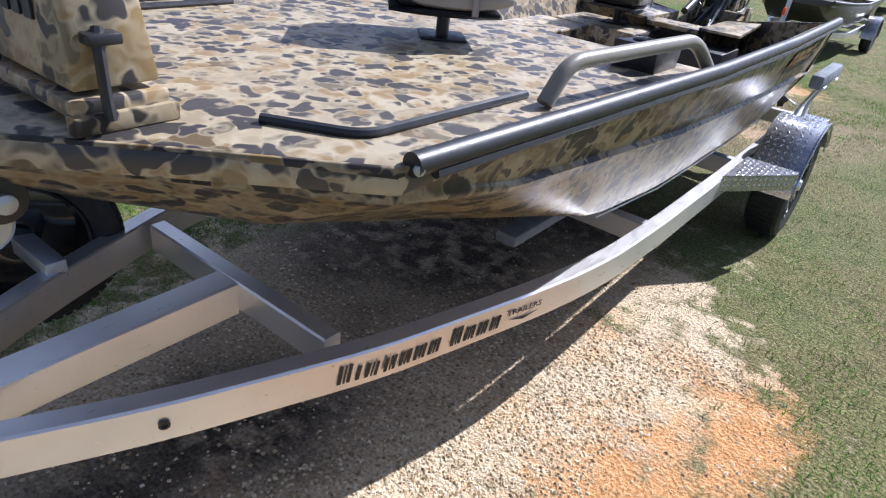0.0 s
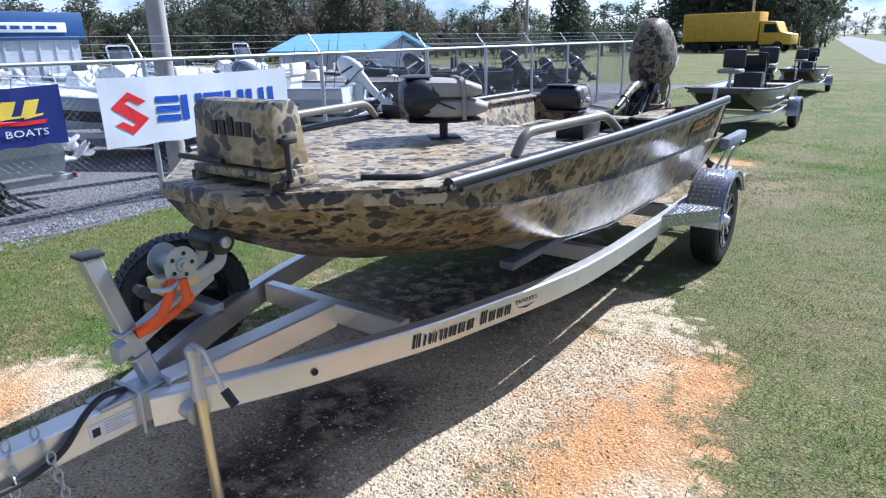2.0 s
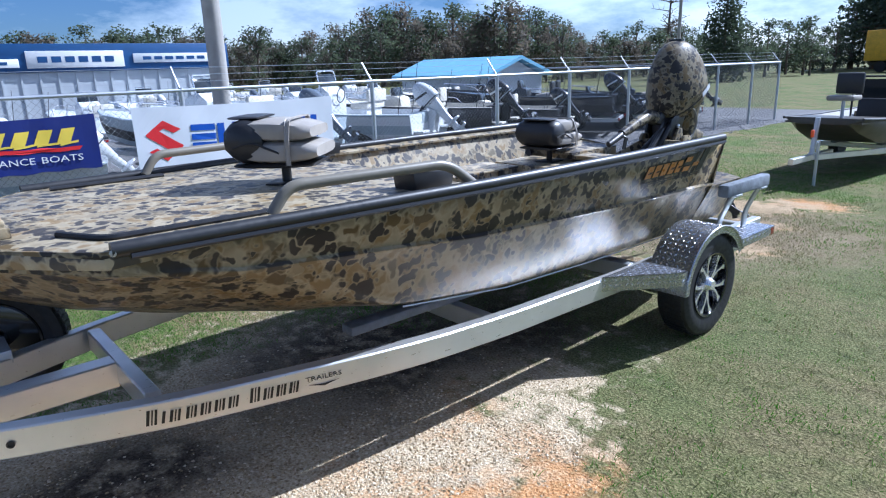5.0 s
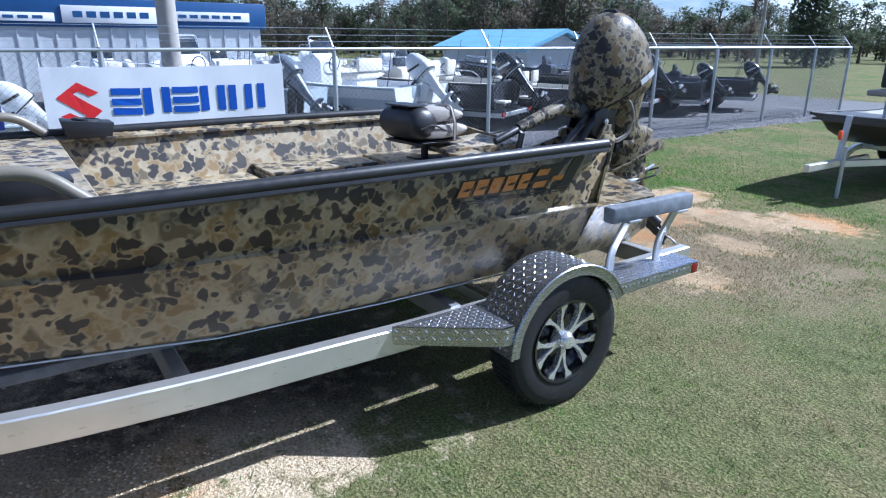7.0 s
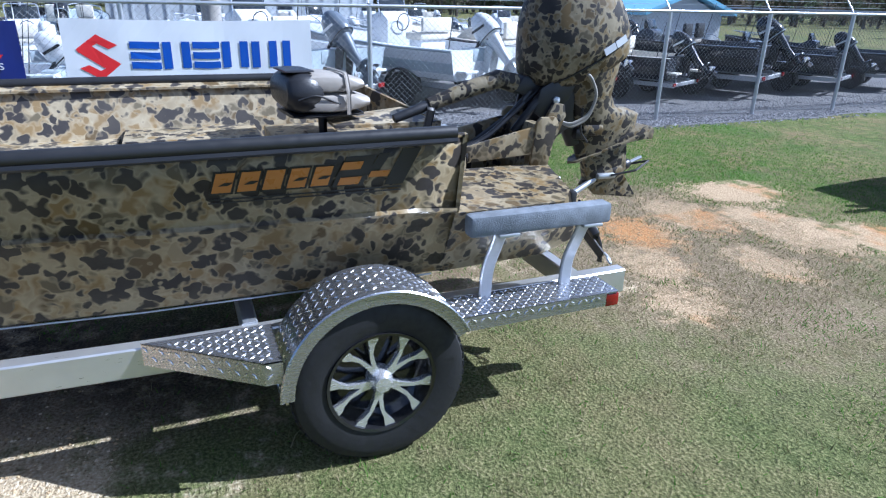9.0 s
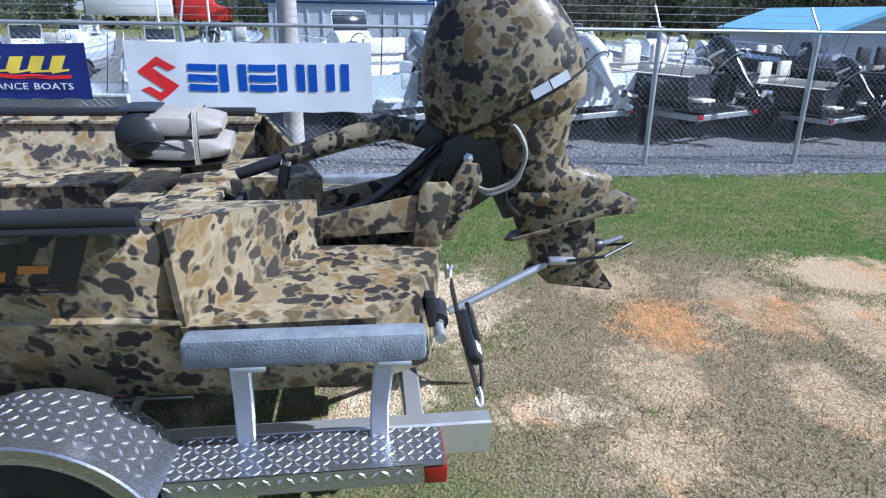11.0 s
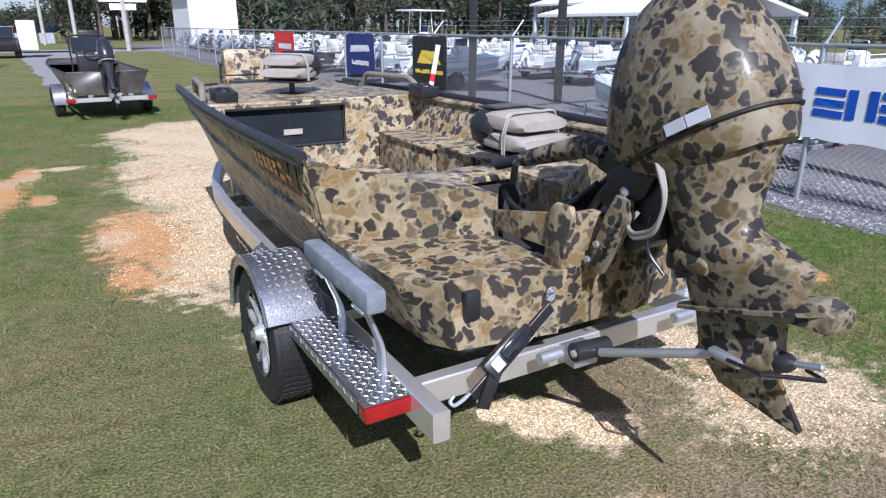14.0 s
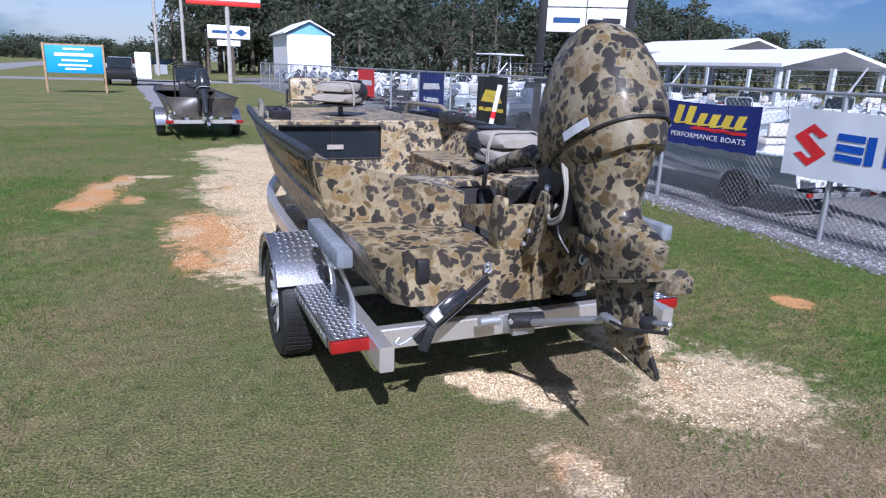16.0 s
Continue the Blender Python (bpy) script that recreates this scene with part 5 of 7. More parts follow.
# folded seats
def folded_seat(name, c, turn, lift, label):
    th = part(name, box(B(), -0.09, 0.09, -0.09, 0.09, 0.0, 0.008, 0.003), BLACK, boat, label)
    th.location, th.rotation_euler, th.scale = c, (0, 0, turn), (0.87, 0.87, 0.87)
    def pad(w0, w1, d0, d1, z0, z1, rise, n=9):
        rings = []
        for k in range(n):
            t = k / (n - 1)
            x = d0 + (d1 - d0) * t
            puff = math.sin(math.pi * min(1, max(0, t * 0.9 + 0.06))) ** 0.4
            w = w0 + (w1 - w0) * t
            zz0, zz1 = z0 + rise * t + (z1 - z0) * 0.5 * (1 - puff), z1 + rise * t - (z1 - z0) * 0.42 * (1 - puff)
            m_ = 12
            ring_ = []
            for j in range(m_):
                a = 2 * math.pi * j / m_
                ca, sa = math.cos(a), math.sin(a)
                ca, sa = math.copysign(abs(ca) ** 0.45, ca), math.copysign(abs(sa) ** 0.6, sa)
                ring_.append((x, w * ca * (0.82 + 0.18 * puff), (zz0 + zz1) / 2 + (zz1 - zz0) / 2 * sa))
            rings.append(ring_)
        return loft(B(), [[(a, b, c_ + lift) for a, b, c_ in r] for r in rings])
    part("cushion", pad(0.2, 0.21, -0.2, 0.23, 0.08, 0.2, 0.0), VINYL_GREY, th, "taupe vinyl seat cushion", 50)
    part("backrest", pad(0.195, 0.195, -0.2, 0.2, 0.2, 0.315, -0.02), VINYL_GREY, th, "taupe backrest folded down on the cushion", 50)
    part("hinge_side", pad(0.205, 0.213, -0.25, -0.05, 0.078, 0.318, 0.0), VINYL_BLACK, th, "black vinyl hinge side", 50)
    part("back_panel", pad(0.15, 0.15, -0.24, -0.08, 0.305, 0.325, 0.0), VINYL_BLACK, th, "", 50)
    part("seat_shell", pad(0.18, 0.18, -0.22, 0.2, 0.055, 0.09, 0.0), BLACK, th)
    for s in (1, -1):
        part("side_arm", tube(B(), arc_pts([(-0.2, s * 0.2, 0.17 + lift), (-0.1, s * 0.207, 0.2 + lift), (0.04, s * 0.2, 0.14 + lift)], 0.05), 0.006), BLACK, th)
    part("strap", bar(B(), arc_pts([(0.1, 0.215, 0.08 + lift), (0.1, 0.218, 0.2 + lift), (0.1, 0.175, 0.308 + lift), (0.1, -0.175, 0.308 + lift), (0.1, -0.218, 0.2 + lift), (0.1, -0.215, 0.08 + lift)], 0.03), 0.004, 0.024, (1, 0, 0)), VINYL_GREY, th)
    part("post", rod(B(), (0, 0, 0.006), (0, 0, 0.07 + lift), 0.026), BLACK, th)
    return th


folded_seat("boat_seat", (0.06, 2.86, DZ + 0.001), radians(44), 0.04, "taupe and black folding boat seat folded flat on the fore deck")
folded_seat("boat_seat", (-0.37, 5.28, 0.971), radians(97), 0.06, "taupe and black folding boat seat folded on the aft box")

# strap from the pod to the trailer
strap = thing("ratchet_strap", "black ratchet tie-down strap from the pod to the trailer", "strap")
part("webbing", bar(B(), [(0.27, 6.335, 0.77), (0.45, 6.355, 0.645), (0.63, 6.385, 0.535)], 0.005, 0.052, (0.55, 0.0, 0.83)), INK_BLACK, strap)
sd_ = Vector((0.36, 0.05, -0.235)).normalized()
sn_ = Vector((0.3, 0.9, 0.35))
sn_ = (sn_ - sd_ * sn_.dot(sd_)).normalized()
sx_ = sd_.cross(sn_)
rt_ = Matrix.Translation((0.48, 6.372, 0.64)) @ Matrix((sx_, sd_, sn_)).transposed().to_4x4()
part("ratchet", box(B(), -0.036, 0.036, -0.095, 0.095, -0.02, 0.022, 0.012, rt_), BLACK, strap)
part("ratchet_lever", box(B(), -0.026, 0.026, -0.12, 0.02, 0.018, 0.034, 0.006, rt_), BLACK_GLOSS, strap)
part("label_patch", box(B(), -0.02, 0.02, 0.03, 0.07, 0.021, 0.0245, 0, rt_), INK_WHITE, strap)
part("loose_end", bar(B(), arc_pts([(0.5, 6.385, 0.64), (0.56, 6.41, 0.56), (0.585, 6.4, 0.47)], 0.04), 0.045, 0.004, (0.3, 0.95, 0)), INK_BLACK, strap)
part("hook", tube(B(), arc_pts([(0.63, 6.385, 0.535), (0.66, 6.39, 0.52), (0.69, 6.385, 0.505), (0.70, 6.37, 0.515), (0.68, 6.365, 0.53)], 0.02), 0.007), GALV, strap)
part("hook", tube(B(), arc_pts([(0.27, 6.33, 0.775), (0.25, 6.335, 0.80), (0.26, 6.34, 0.815), (0.27, 6.325, 0.80)], 0.01), 0.006), GALV, strap)

support = thing("transom_saver", "grey support rod from the trailer roller to the motor leg", "support rod")
part("bar", rod(B(), (0.02, 6.36, 0.515), (-0.07, 6.82, 0.70), 0.017), GALV, support)
part("roller", rod(B(), (-0.05, 6.32, 0.51), (0.11, 6.31, 0.515), 0.038), BLACK, support)
part("mount_plate", box(B(), -0.03, 0.09, 6.2, 6.3, 0.43, 0.5, 0.005), GALV, support)
for x in (0.005, 0.165):
    part("roller_nut", spin(B(), [(0.016, -0.006), (0.016, 0.008), (0.001, 0.01)], (x - 0.055, 6.315, 0.512), (1 if x > 0.1 else -1, 0, 0), 6), CHROME, support)
part("fork", box(B(), -0.14, -0.02, 6.78, 6.9, 0.69, 0.72, 0.01), GALV, support)
part("bungee", tube(B(), [(-0.02, 6.86, 0.71), (0.02, 7.0, 0.74), (-0.05, 7.14, 0.77), (-0.12, 7.05, 0.74)], 0.007), BLACK, support)

# ---- outboard on the boat ----
MX = -0.085
motor = thing("outboard_motor", "camouflage-wrapped tiller outboard motor tilted on the transom", "outboard motor")
ay, az = Vector((0, 0.877, 0.481)), Vector((0, -0.481, 0.877))
MO = Vector((MX, 6.62, 1.36))


def oval(c, ya, yb, w, n=28, sq=0.75, up=None):
    """A rounded ring in the plane of x and ay."""
    mid, hl = (ya + yb) / 2, (yb - ya) / 2
    out = []
    for j in range(n):
        a = 2 * math.pi * j / n
        ca, sa = math.cos(a), math.sin(a)
        ca, sa = math.copysign(abs(ca) ** sq, ca), math.copysign(abs(sa) ** sq, sa)
        taper = 1 - 0.16 * max(0, -ca)
        out.append(c + ay * (mid + hl * ca) + Vector((w * sa * taper, 0, 0)))
    return out


rows = [(0.0, -0.29, 0.287, 0.182), (0.03, -0.33, 0.298, 0.198), (0.1, -0.345, 0.303, 0.205), (0.17, -0.322, 0.3, 0.2), (0.24, -0.288, 0.29, 0.188), (0.31, -0.248, 0.272, 0.169), (0.37, -0.203, 0.245, 0.146), (0.42, -0.152, 0.207, 0.118), (0.455, -0.098, 0.163, 0.09), (0.478, -0.035, 0.11, 0.058), (0.486, 0.012, 0.06, 0.02)]
cowl = part("cowl", loft(B(), [oval(MO + az * z, a, b, w, 32, 0.78) for z, a, b, w in rows]), CAMO_MOTOR, motor, "rounded camouflage cowl", 60)
part("cowl_seam", tube(B(), oval(MO + az * 0.004, -0.297, 0.293, 0.187, 32, 0.78), 0.006, 6, closed=True), BLACK, cowl)
part("lower_cowl", loft(B(), [oval(MO + az * z, a, b, w, 32, 0.78) for z, a, b, w in ((-0.002, -0.284, 0.284, 0.179), (-0.03, -0.278, 0.281, 0.176), (-0.06, -0.24, 0.272, 0.163), (-0.09, -0.15, 0.26, 0.14))]), CAMO_MOTOR, motor, "", 60)
part("cowl_latch", box(B(), -0.045, 0.045, -0.012, 0.012, -0.012, 0.012, 0.005, Matrix.Translation(MO + ay * 0.292 + az * 0.04)), CAMO_MOTOR, cowl)
part("air_slot", box(B(), -0.055, 0.055, -0.03, 0.03, -0.012, 0.012, 0.008, Matrix.Translation(MO + ay * 0.145 + az * 0.458) @ Euler((-0.25, 0, 0)).to_matrix().to_4x4()), BLACK, cowl)
# warning labels on the side of the cowl
for s in (1, -1):
    bm = B()
    for k in range(2):
        q = [MO + ay * (0.03 + 0.078 * k + u) + az * (0.012 + v) for u, v in ((0, 0), (0.073, 0), (0.073, 0.036), (0, 0.036))]
        q = [p + Vector((s * (0.202 - 0.05 * max(0, (p - MO).dot(ay) - 0.05) - 0.18 * max(0, (p - MO).dot(ay) - 0.14)), 0, 0)) for p in q]
        loft(bm, [q, [p + Vector((s * 0.002, 0, 0)) for p in q]])
    part("warning_label", bm, LABEL, cowl, "white warning label", smooth=None)

leg_rows = [(1.40, 6.40, 6.86, 0.165), (1.32, 6.47, 6.865, 0.152), (1.22, 6.53, 6.84, 0.135), (1.13, 6.565, 6.825, 0.118), (1.07, 6.59, 6.86, 0.104), (1.03, 6.605, 6.96, 0.095), (0.99, 6.62, 7.04, 0.08), (0.92, 6.64, 7.03, 0.062), (0.86, 6.66, 6.99, 0.05)]


def lring(z, a, b, w, n=24, slope=0.3):
    out = []
    for j in range(n):
        t = 2 * math.pi * j / n
        ca, sa = math.cos(t), math.sin(t)
        y = (a + b) / 2 + (b - a) / 2 * math.copysign(abs(ca) ** 0.8, ca)
        out.append((MX + w * math.copysign(abs(sa) ** 0.8, sa) * (1 - 0.25 * max(0, ca)), y, z + slope * (y - (a + b) / 2)))
    return out


part("leg", loft(B(), [lring(*r) for r in leg_rows]), CAMO_MOTOR, motor, "camouflage drive leg", 50)
part("leg_bracket", box(B(), MX - 0.1, MX + 0.1, 6.62, 6.76, 0.95, 1.02, 0.025), CAMO_MOTOR, motor)
plate = [(0.0, 6.60), (0.045, 6.63), (0.07, 6.75), (0.085, 6.95), (0.075, 7.08), (0.04, 7.13), (-0.04, 7.13), (-0.075, 7.08), (-0.085, 6.95), (-0.07, 6.75), (-0.045, 6.63)]
bm = B()
loft(bm, [[(MX + x, y, 0.80 + 0.34 * (y - 6.65) + dz) for x, y in plate] for dz in (0.0, 0.012)])
part("cavitation_plate", bm, CAMO_MOTOR, motor, "flat plate above the propeller")
part("splash_plate", prism(B(), [(6.8, 0.885), (7.08, 0.985), (7.14, 0.96), (7.135, 0.905), (7.0, 0.905), (6.82, 0.865)], "x", MX - 0.055, MX + 0.055, 0.007), CAMO_MOTOR, motor)
d = Vector((0, 0.95, 0.3)).normalized()
gear = part("gearcase", spin(B(), [(0.004, -0.22), (0.026, -0.19), (0.04, -0.12), (0.045, -0.02), (0.042, 0.05), (0.034, 0.075), (0.02, 0.08)], Vector((MX, 6.9, 0.72)), d, 20), CAMO_MOTOR, motor)
part("strut", prism(B(), [(6.68, 0.86), (6.97, 0.92), (6.99, 0.72), (6.73, 0.66)], "x", MX - 0.035, MX + 0.035, 0.012), CAMO_MOTOR, motor)
part("skeg", prism(B(), [(6.70, 0.68), (6.99, 0.72), (7.0, 0.68), (7.09, 0.565), (7.08, 0.545), (6.8, 0.585)], "x", MX - 0.008, MX + 0.008, 0.003), CAMO_MOTOR, motor)
prop = part("propeller_hub", spin(B(), [(0.03, 0.07), (0.034, 0.09), (0.03, 0.12), (0.014, 0.14), (0.001, 0.142)], Vector((MX, 6.9, 0.72)), d, 16), BLACK, motor)
part("shaft_nut", spin(B(), [(0.011, 0.13), (0.011, 0.22), (0.001, 0.225)], Vector((MX, 6.9, 0.72)), d, 8), GALV, prop)
# clamp and swivel bracket
for s in (1, -1):
    part("clamp_plate", prism(B(), [(6.29, 0.84), (6.36, 0.84), (6.43, 0.98), (6.475, 1.08), (6.46, 1.14), (6.40, 1.15), (6.355, 1.07), (6.32, 0.96)], "x", MX + s * 0.13 - 0.012, MX + s * 0.13 + 0.012, 0.004), CAMO_MOTOR, motor, "bolted clamp bracket")
    for y, z in ((6.29, 0.88), (6.33, 0.95)):
        part("clamp_bolt", spin(B(), [(0.013, 0), (0.013, 0.012), (0.001, 0.014)], (MX + s * 0.142, y, z), (s, 0, 0), 6), GALV, motor)
part("swivel_housing", prism(B(), [(6.36, 0.98), (6.44, 0.94), (6.56, 1.02), (6.56, 1.24), (6.45, 1.28), (6.36, 1.22)], "x", MX - 0.085, MX + 0.085, 0.012), BLACK, motor)
for s in (1, -1):
    part("swivel_arm", prism(B(), [(6.30, 1.1), (6.36, 1.06), (6.5, 1.16), (6.55, 1.26), (6.46, 1.29), (6.33, 1.22)], "x", MX + s * 0.105 - 0.01, MX + s * 0.105 + 0.01, 0.004), BLACK, motor, "black swivel arm")
    part("pivot_bolt", spin(B(), [(0.02, 0), (0.02, 0.012), (0.012, 0.014), (0.001, 0.02)], (MX + s * 0.116, 6.42, 1.16), (s, 0, 0), 6), GALV, motor)
for k in range(5):
    part("adjuster_pin", spin(B(), [(0.008, 0), (0.008, 0.008), (0.001, 0.01)], (MX + 0.142, 6.385 + 0.012 * k, 0.93 + 0.032 * k), (1, 0, 0), 6), BLACK, motor)
part("cable_cover", tube(B(), arc_pts([(MX + 0.08, 6.2, 1.0), (MX + 0.1, 6.32, 1.16), (MX + 0.06, 6.44, 1.22)], 0.08), 0.022), BLACK, motor)
part("cable_cover", tube(B(), arc_pts([(MX - 0.02, 6.0, 0.92), (MX + 0.05, 6.22, 1.1), (MX + 0.04, 6.4, 1.25)], 0.08), 0.018), BLACK, motor)
part("tilt_ram", rod(B(), (MX, 6.36, 0.92), (MX, 6.5, 1.15), 0.03), BLACK, motor)
part("steering_yoke", prism(B(), [(6.2, 1.2), (6.3, 1.17), (6.46, 1.22), (6.42, 1.27), (6.26, 1.28)], "x", MX - 0.06, MX + 0.06, 0.012), BLACK, motor)
hx = MX + 0.15
for k, off in enumerate((0.0, 0.016)):
    part("flush_hose", tube(B(), arc_pts([(hx - 0.05, 6.5, 1.30), (hx + off, 6.58, 1.30), (hx + 0.02, 6.64, 1.2 - off), (hx + 0.01, 6.6, 1.06 + off), (hx, 6.5, 1.02 + off), (hx - 0.02, 6.45, 1.05), (hx - 0.05, 6.47, 1.1)], 0.09, 6), 0.008, 8), HOSE, motor, "pale grey hose looped beside the clamp")
part("ignition_lead", tube(B(), arc_pts([(hx, 6.57, 1.12), (hx, 6.56, 1.0), (hx - 0.02, 6.63, 0.93)], 0.05), 0.006), BLACK, motor)
part("front_tube", tube(B(), [(MX, 6.52, 1.26), (MX, 6.585, 1.0), (MX, 6.625, 0.9)], [0.055, 0.05, 0.042], 14), BLACK, motor, "black swivel tube along the leg")
part("front_mount", box(B(), MX - 0.085, MX + 0.085, 6.585, 6.67, 0.93, 1.0, 0.02), BLACK, motor)
part("cowl_vent", box(B(), MX - 0.07, MX + 0.07, 6.62 + 0.215, 6.62 + 0.245, 1.36 + 0.155, 1.36 + 0.175, 0.006), BLACK, cowl)
# tiller
tl = part("tiller_arm", tube(B(), [(MX + 0.02, 6.22, 1.24), (MX + 0.03, 6.12, 1.265), (MX + 0.03, 5.95, 1.215), (MX + 0.04, 5.74, 1.15)], [0.05, 0.047, 0.042, 0.034], 14), CAMO_MOTOR, motor, "camouflage tiller arm")
part("twist_grip", tube(B(), [(MX + 0.04, 5.745, 1.15), (MX + 0.045, 5.72, 1.143), (MX + 0.05, 5.56, 1.09), (MX + 0.05, 5.555, 1.088)], [0.022, 0.026, 0.022, 0.01], 12), BLACK, tl, "black twist grip")
part("tiller_strap", bar(B(), [(MX + 0.04, 5.75, 1.17), (MX + 0.085, 5.74, 1.13), (MX + 0.08, 5.72, 1.04)], 0.04, 0.004, (1, 0, 0)), BLACK, tl)

# ---- fence ----
FX, FTOP = -4.85, 1.53
fence = thing("chain_link_fence", "galvanised chain-link fence with posts and a top rail", "fence", kind="structure")
posts = [-40.3, -36, -32, -28, -24, -20.5, -17, -13.6, -10.6, -8.2, -6.0, -3.6, -1.0, 1.58, 4.15, 6.8, 9.3, 11.2, 13.1, 14.9, 16.8, 18.6, 20.2]
pm = done("fence_post", tube(B(), [(0, 0, 0), (0, 0, FTOP + 0.03)], 0.03, 10), GALV, 40)
for y in posts:
    o = new("fence_post", pm)
    o.location, o.parent = (FX, y, 0), fence
part("top_rail", rod(B(), (FX + 0.01, posts[0], FTOP), (FX + 0.01, posts[-1], FTOP), 0.021), GALV, fence)
part("bottom_wire", rod(B(), (FX, posts[0], 0.05), (FX, posts[-1], 0.05), 0.004, 4), WIRE, fence)


def wires(bm, y0, y1, step, r, at=lambda y, z: (FX, y, z), z1=FTOP):
    n = int((y1 - y0 + z1) / step)
    for sgn in (1, -1):
        for k in range(n):
            a = y0 + k * step
            p0, p1 = (a - z1, 0.05), (a, z1)
            if sgn < 0:
                p0, p1 = (a, 0.05), (a - z1, z1)
            lo, hi = p0, p1
            pts = []
            for ya, za in (lo, hi):
                pts.append([ya, za])
            for i, j in ((0, 1), (1, 0)):
                for lim in (y0, y1):
                    if (pts[i][0] - lim) * (1 if lim == y0 else -1) < 0 and pts[j][0] != pts[i][0]:
                        f_ = (lim - pts[i][0]) / (pts[j][0] - pts[i][0])
                        if 0 < f_ < 1:
                            pts[i] = [lim, pts[i][1] + (pts[j][1] - pts[i][1]) * f_]
            if all(y0 - 1e-6 <= p[0] <= y1 + 1e-6 for p in pts):
                tube(bm, [at(*pts[0]), at(*pts[1])], r, 3, cap=False)
    return bm


tagged(part("chain_link", wires(B(), -6, posts[-1], 0.072, 0.0017), WIRE, fence, "woven diamond wire", smooth=None), kind="stuff")
tagged(part("chain_link", wires(B(), posts[0], -6, 0.14, 0.003), WIRE, fence, "", smooth=None), kind="stuff")
tagged(part("chain_link", wires(B(), FX - 9, FX, 0.1, 0.0025, lambda x, z: (x, posts[-1], z)), WIRE, fence, "", smooth=None), kind="stuff")
part("top_rail", rod(B(), (FX, posts[-1], FTOP), (FX - 9, posts[-1], FTOP), 0.021), GALV, fence)
for y in posts[11:]:
    part("barb_arm", rod(B(), (FX, y, FTOP), (FX - 0.22, y, FTOP + 0.26), 0.012, 6), GALV, fence)
for k in range(3):
    part("barbed_wire", rod(B(), (FX - 0.07 - 0.07 * k, posts[11], FTOP + 0.09 + 0.08 * k), (FX - 0.07 - 0.07 * k, posts[-1], FTOP + 0.09 + 0.08 * k), 0.0035, 4), GALV, fence)
fence["category"] = "fence"


# ---- banners ----
def sheet(bm, y0, y1, z0, z1, x, sag=0.02, nu=24, nv=6):
    f_ = lambda u, v: (x + 0.004 * math.sin(u * 23 + v * 4) * (0.3 + v * (1 - v)) + 0.006 * math.sin(u * 7) + 0.004 * math.sin(u * 41 - v * 9) * v * (1 - u), y0 + (y1 - y0) * u, z0 + (z1 - z0) * v - sag * math.sin(math.pi * u) * v + 0.008 * math.sin(u * 31) * (1 - v))
    g = [[bm.verts.new(f_(i / nu, j / nv)) for i in range(nu + 1)] for j in range(nv + 1)]
    for a, b in zip(g, g[1:]):
        for k in range(nu):
            bm.faces.new((a[k], a[k + 1], b[k + 1], b[k]))
    return f_


def flat(bm, f_, pts, lift=0.008):
    """A printed shape on a banner: pts are shares of its width and height; long edges follow the cloth."""
    fine = []
    for (u0, v0), (u1, v1) in zip(pts, pts[1:] + pts[:1]):
        n = max(1, int(abs(u1 - u0) * 24) + 1)
        fine += [(u0 + (u1 - u0) * k / n, v0 + (v1 - v0) * k / n) for k in range(n)]
    bm.faces.new([bm.verts.new(Vector(f_(u, v)) + Vector((lift, 0, 0))) for u, v in fine])


def banner(name, label, y0, y1, z0, z1, cloth, prints, x=FX + 0.045, sag=0.02):
    th = thing(name, label, "banner")
    bm = B()
    f_ = sheet(bm, y0, y1, z0, z1, x, sag)
    o = part("cloth", bm, cloth, th, smooth=None)
    md = o.modifiers.new("thick", "SOLIDIFY")
    md.thickness = 0.003
    for n, (pts_list, ink) in enumerate(prints):
        for pts in pts_list:
            bm = B()
            flat(bm, f_, pts, 0.007 + 0.0015 * n)
            part("print", bm, ink, th, smooth=None)
    for u in (0.005, 0.995):
        p = Vector(f_(u, 0.98))
        part("tie", tube(B(), [p, p + Vector((-0.03, 0, 0.06)), (FX, p.y, FTOP)], 0.004, 5), WHITE_PAINT, th)
    return th


# maker's mark as a plain zig-zag of two red shapes, and blocks for the word
mark = [[(0.045, 0.60), (0.125, 0.86), (0.20, 0.68), (0.165, 0.62), (0.125, 0.71), (0.105, 0.66), (0.2, 0.38), (0.14, 0.30), (0.05, 0.56)],
        [(0.205, 0.36), (0.125, 0.10), (0.05, 0.28), (0.085, 0.34), (0.125, 0.25), (0.145, 0.30), (0.13, 0.36), (0.17, 0.44)]]
word = []
for k, (u, w, sort) in enumerate(((0.245, 0.115, "bars"), (0.37, 0.11, "posts"), (0.49, 0.11, "bars"), (0.61, 0.11, "posts"), (0.735, 0.11, "posts"), (0.87, 0.04, "post"))):
    if sort == "bars":
        for v in (0.31, 0.45, 0.6):
            word.append([(u, v), (u + w, v), (u + w, v + 0.1), (u, v + 0.1)])
    else:
        for du in ((0.0, w - 0.035) if sort == "posts" else (0.0,)):
            word.append([(u + du, 0.31), (u + du + 0.035, 0.31), (u + du + 0.035, 0.70), (u + du, 0.70)])
mark2 = [[(u, 0.09 + v * 0.82) for u, v in q] for q in mark]
banner("white_banner", "white vinyl banner with a red zig-zag mark and blue block print", 3.57, 6.09, 0.64, 1.37, BANNER_WHITE, [(mark2, INK_RED), (word, INK_BLUE)])
scr = []
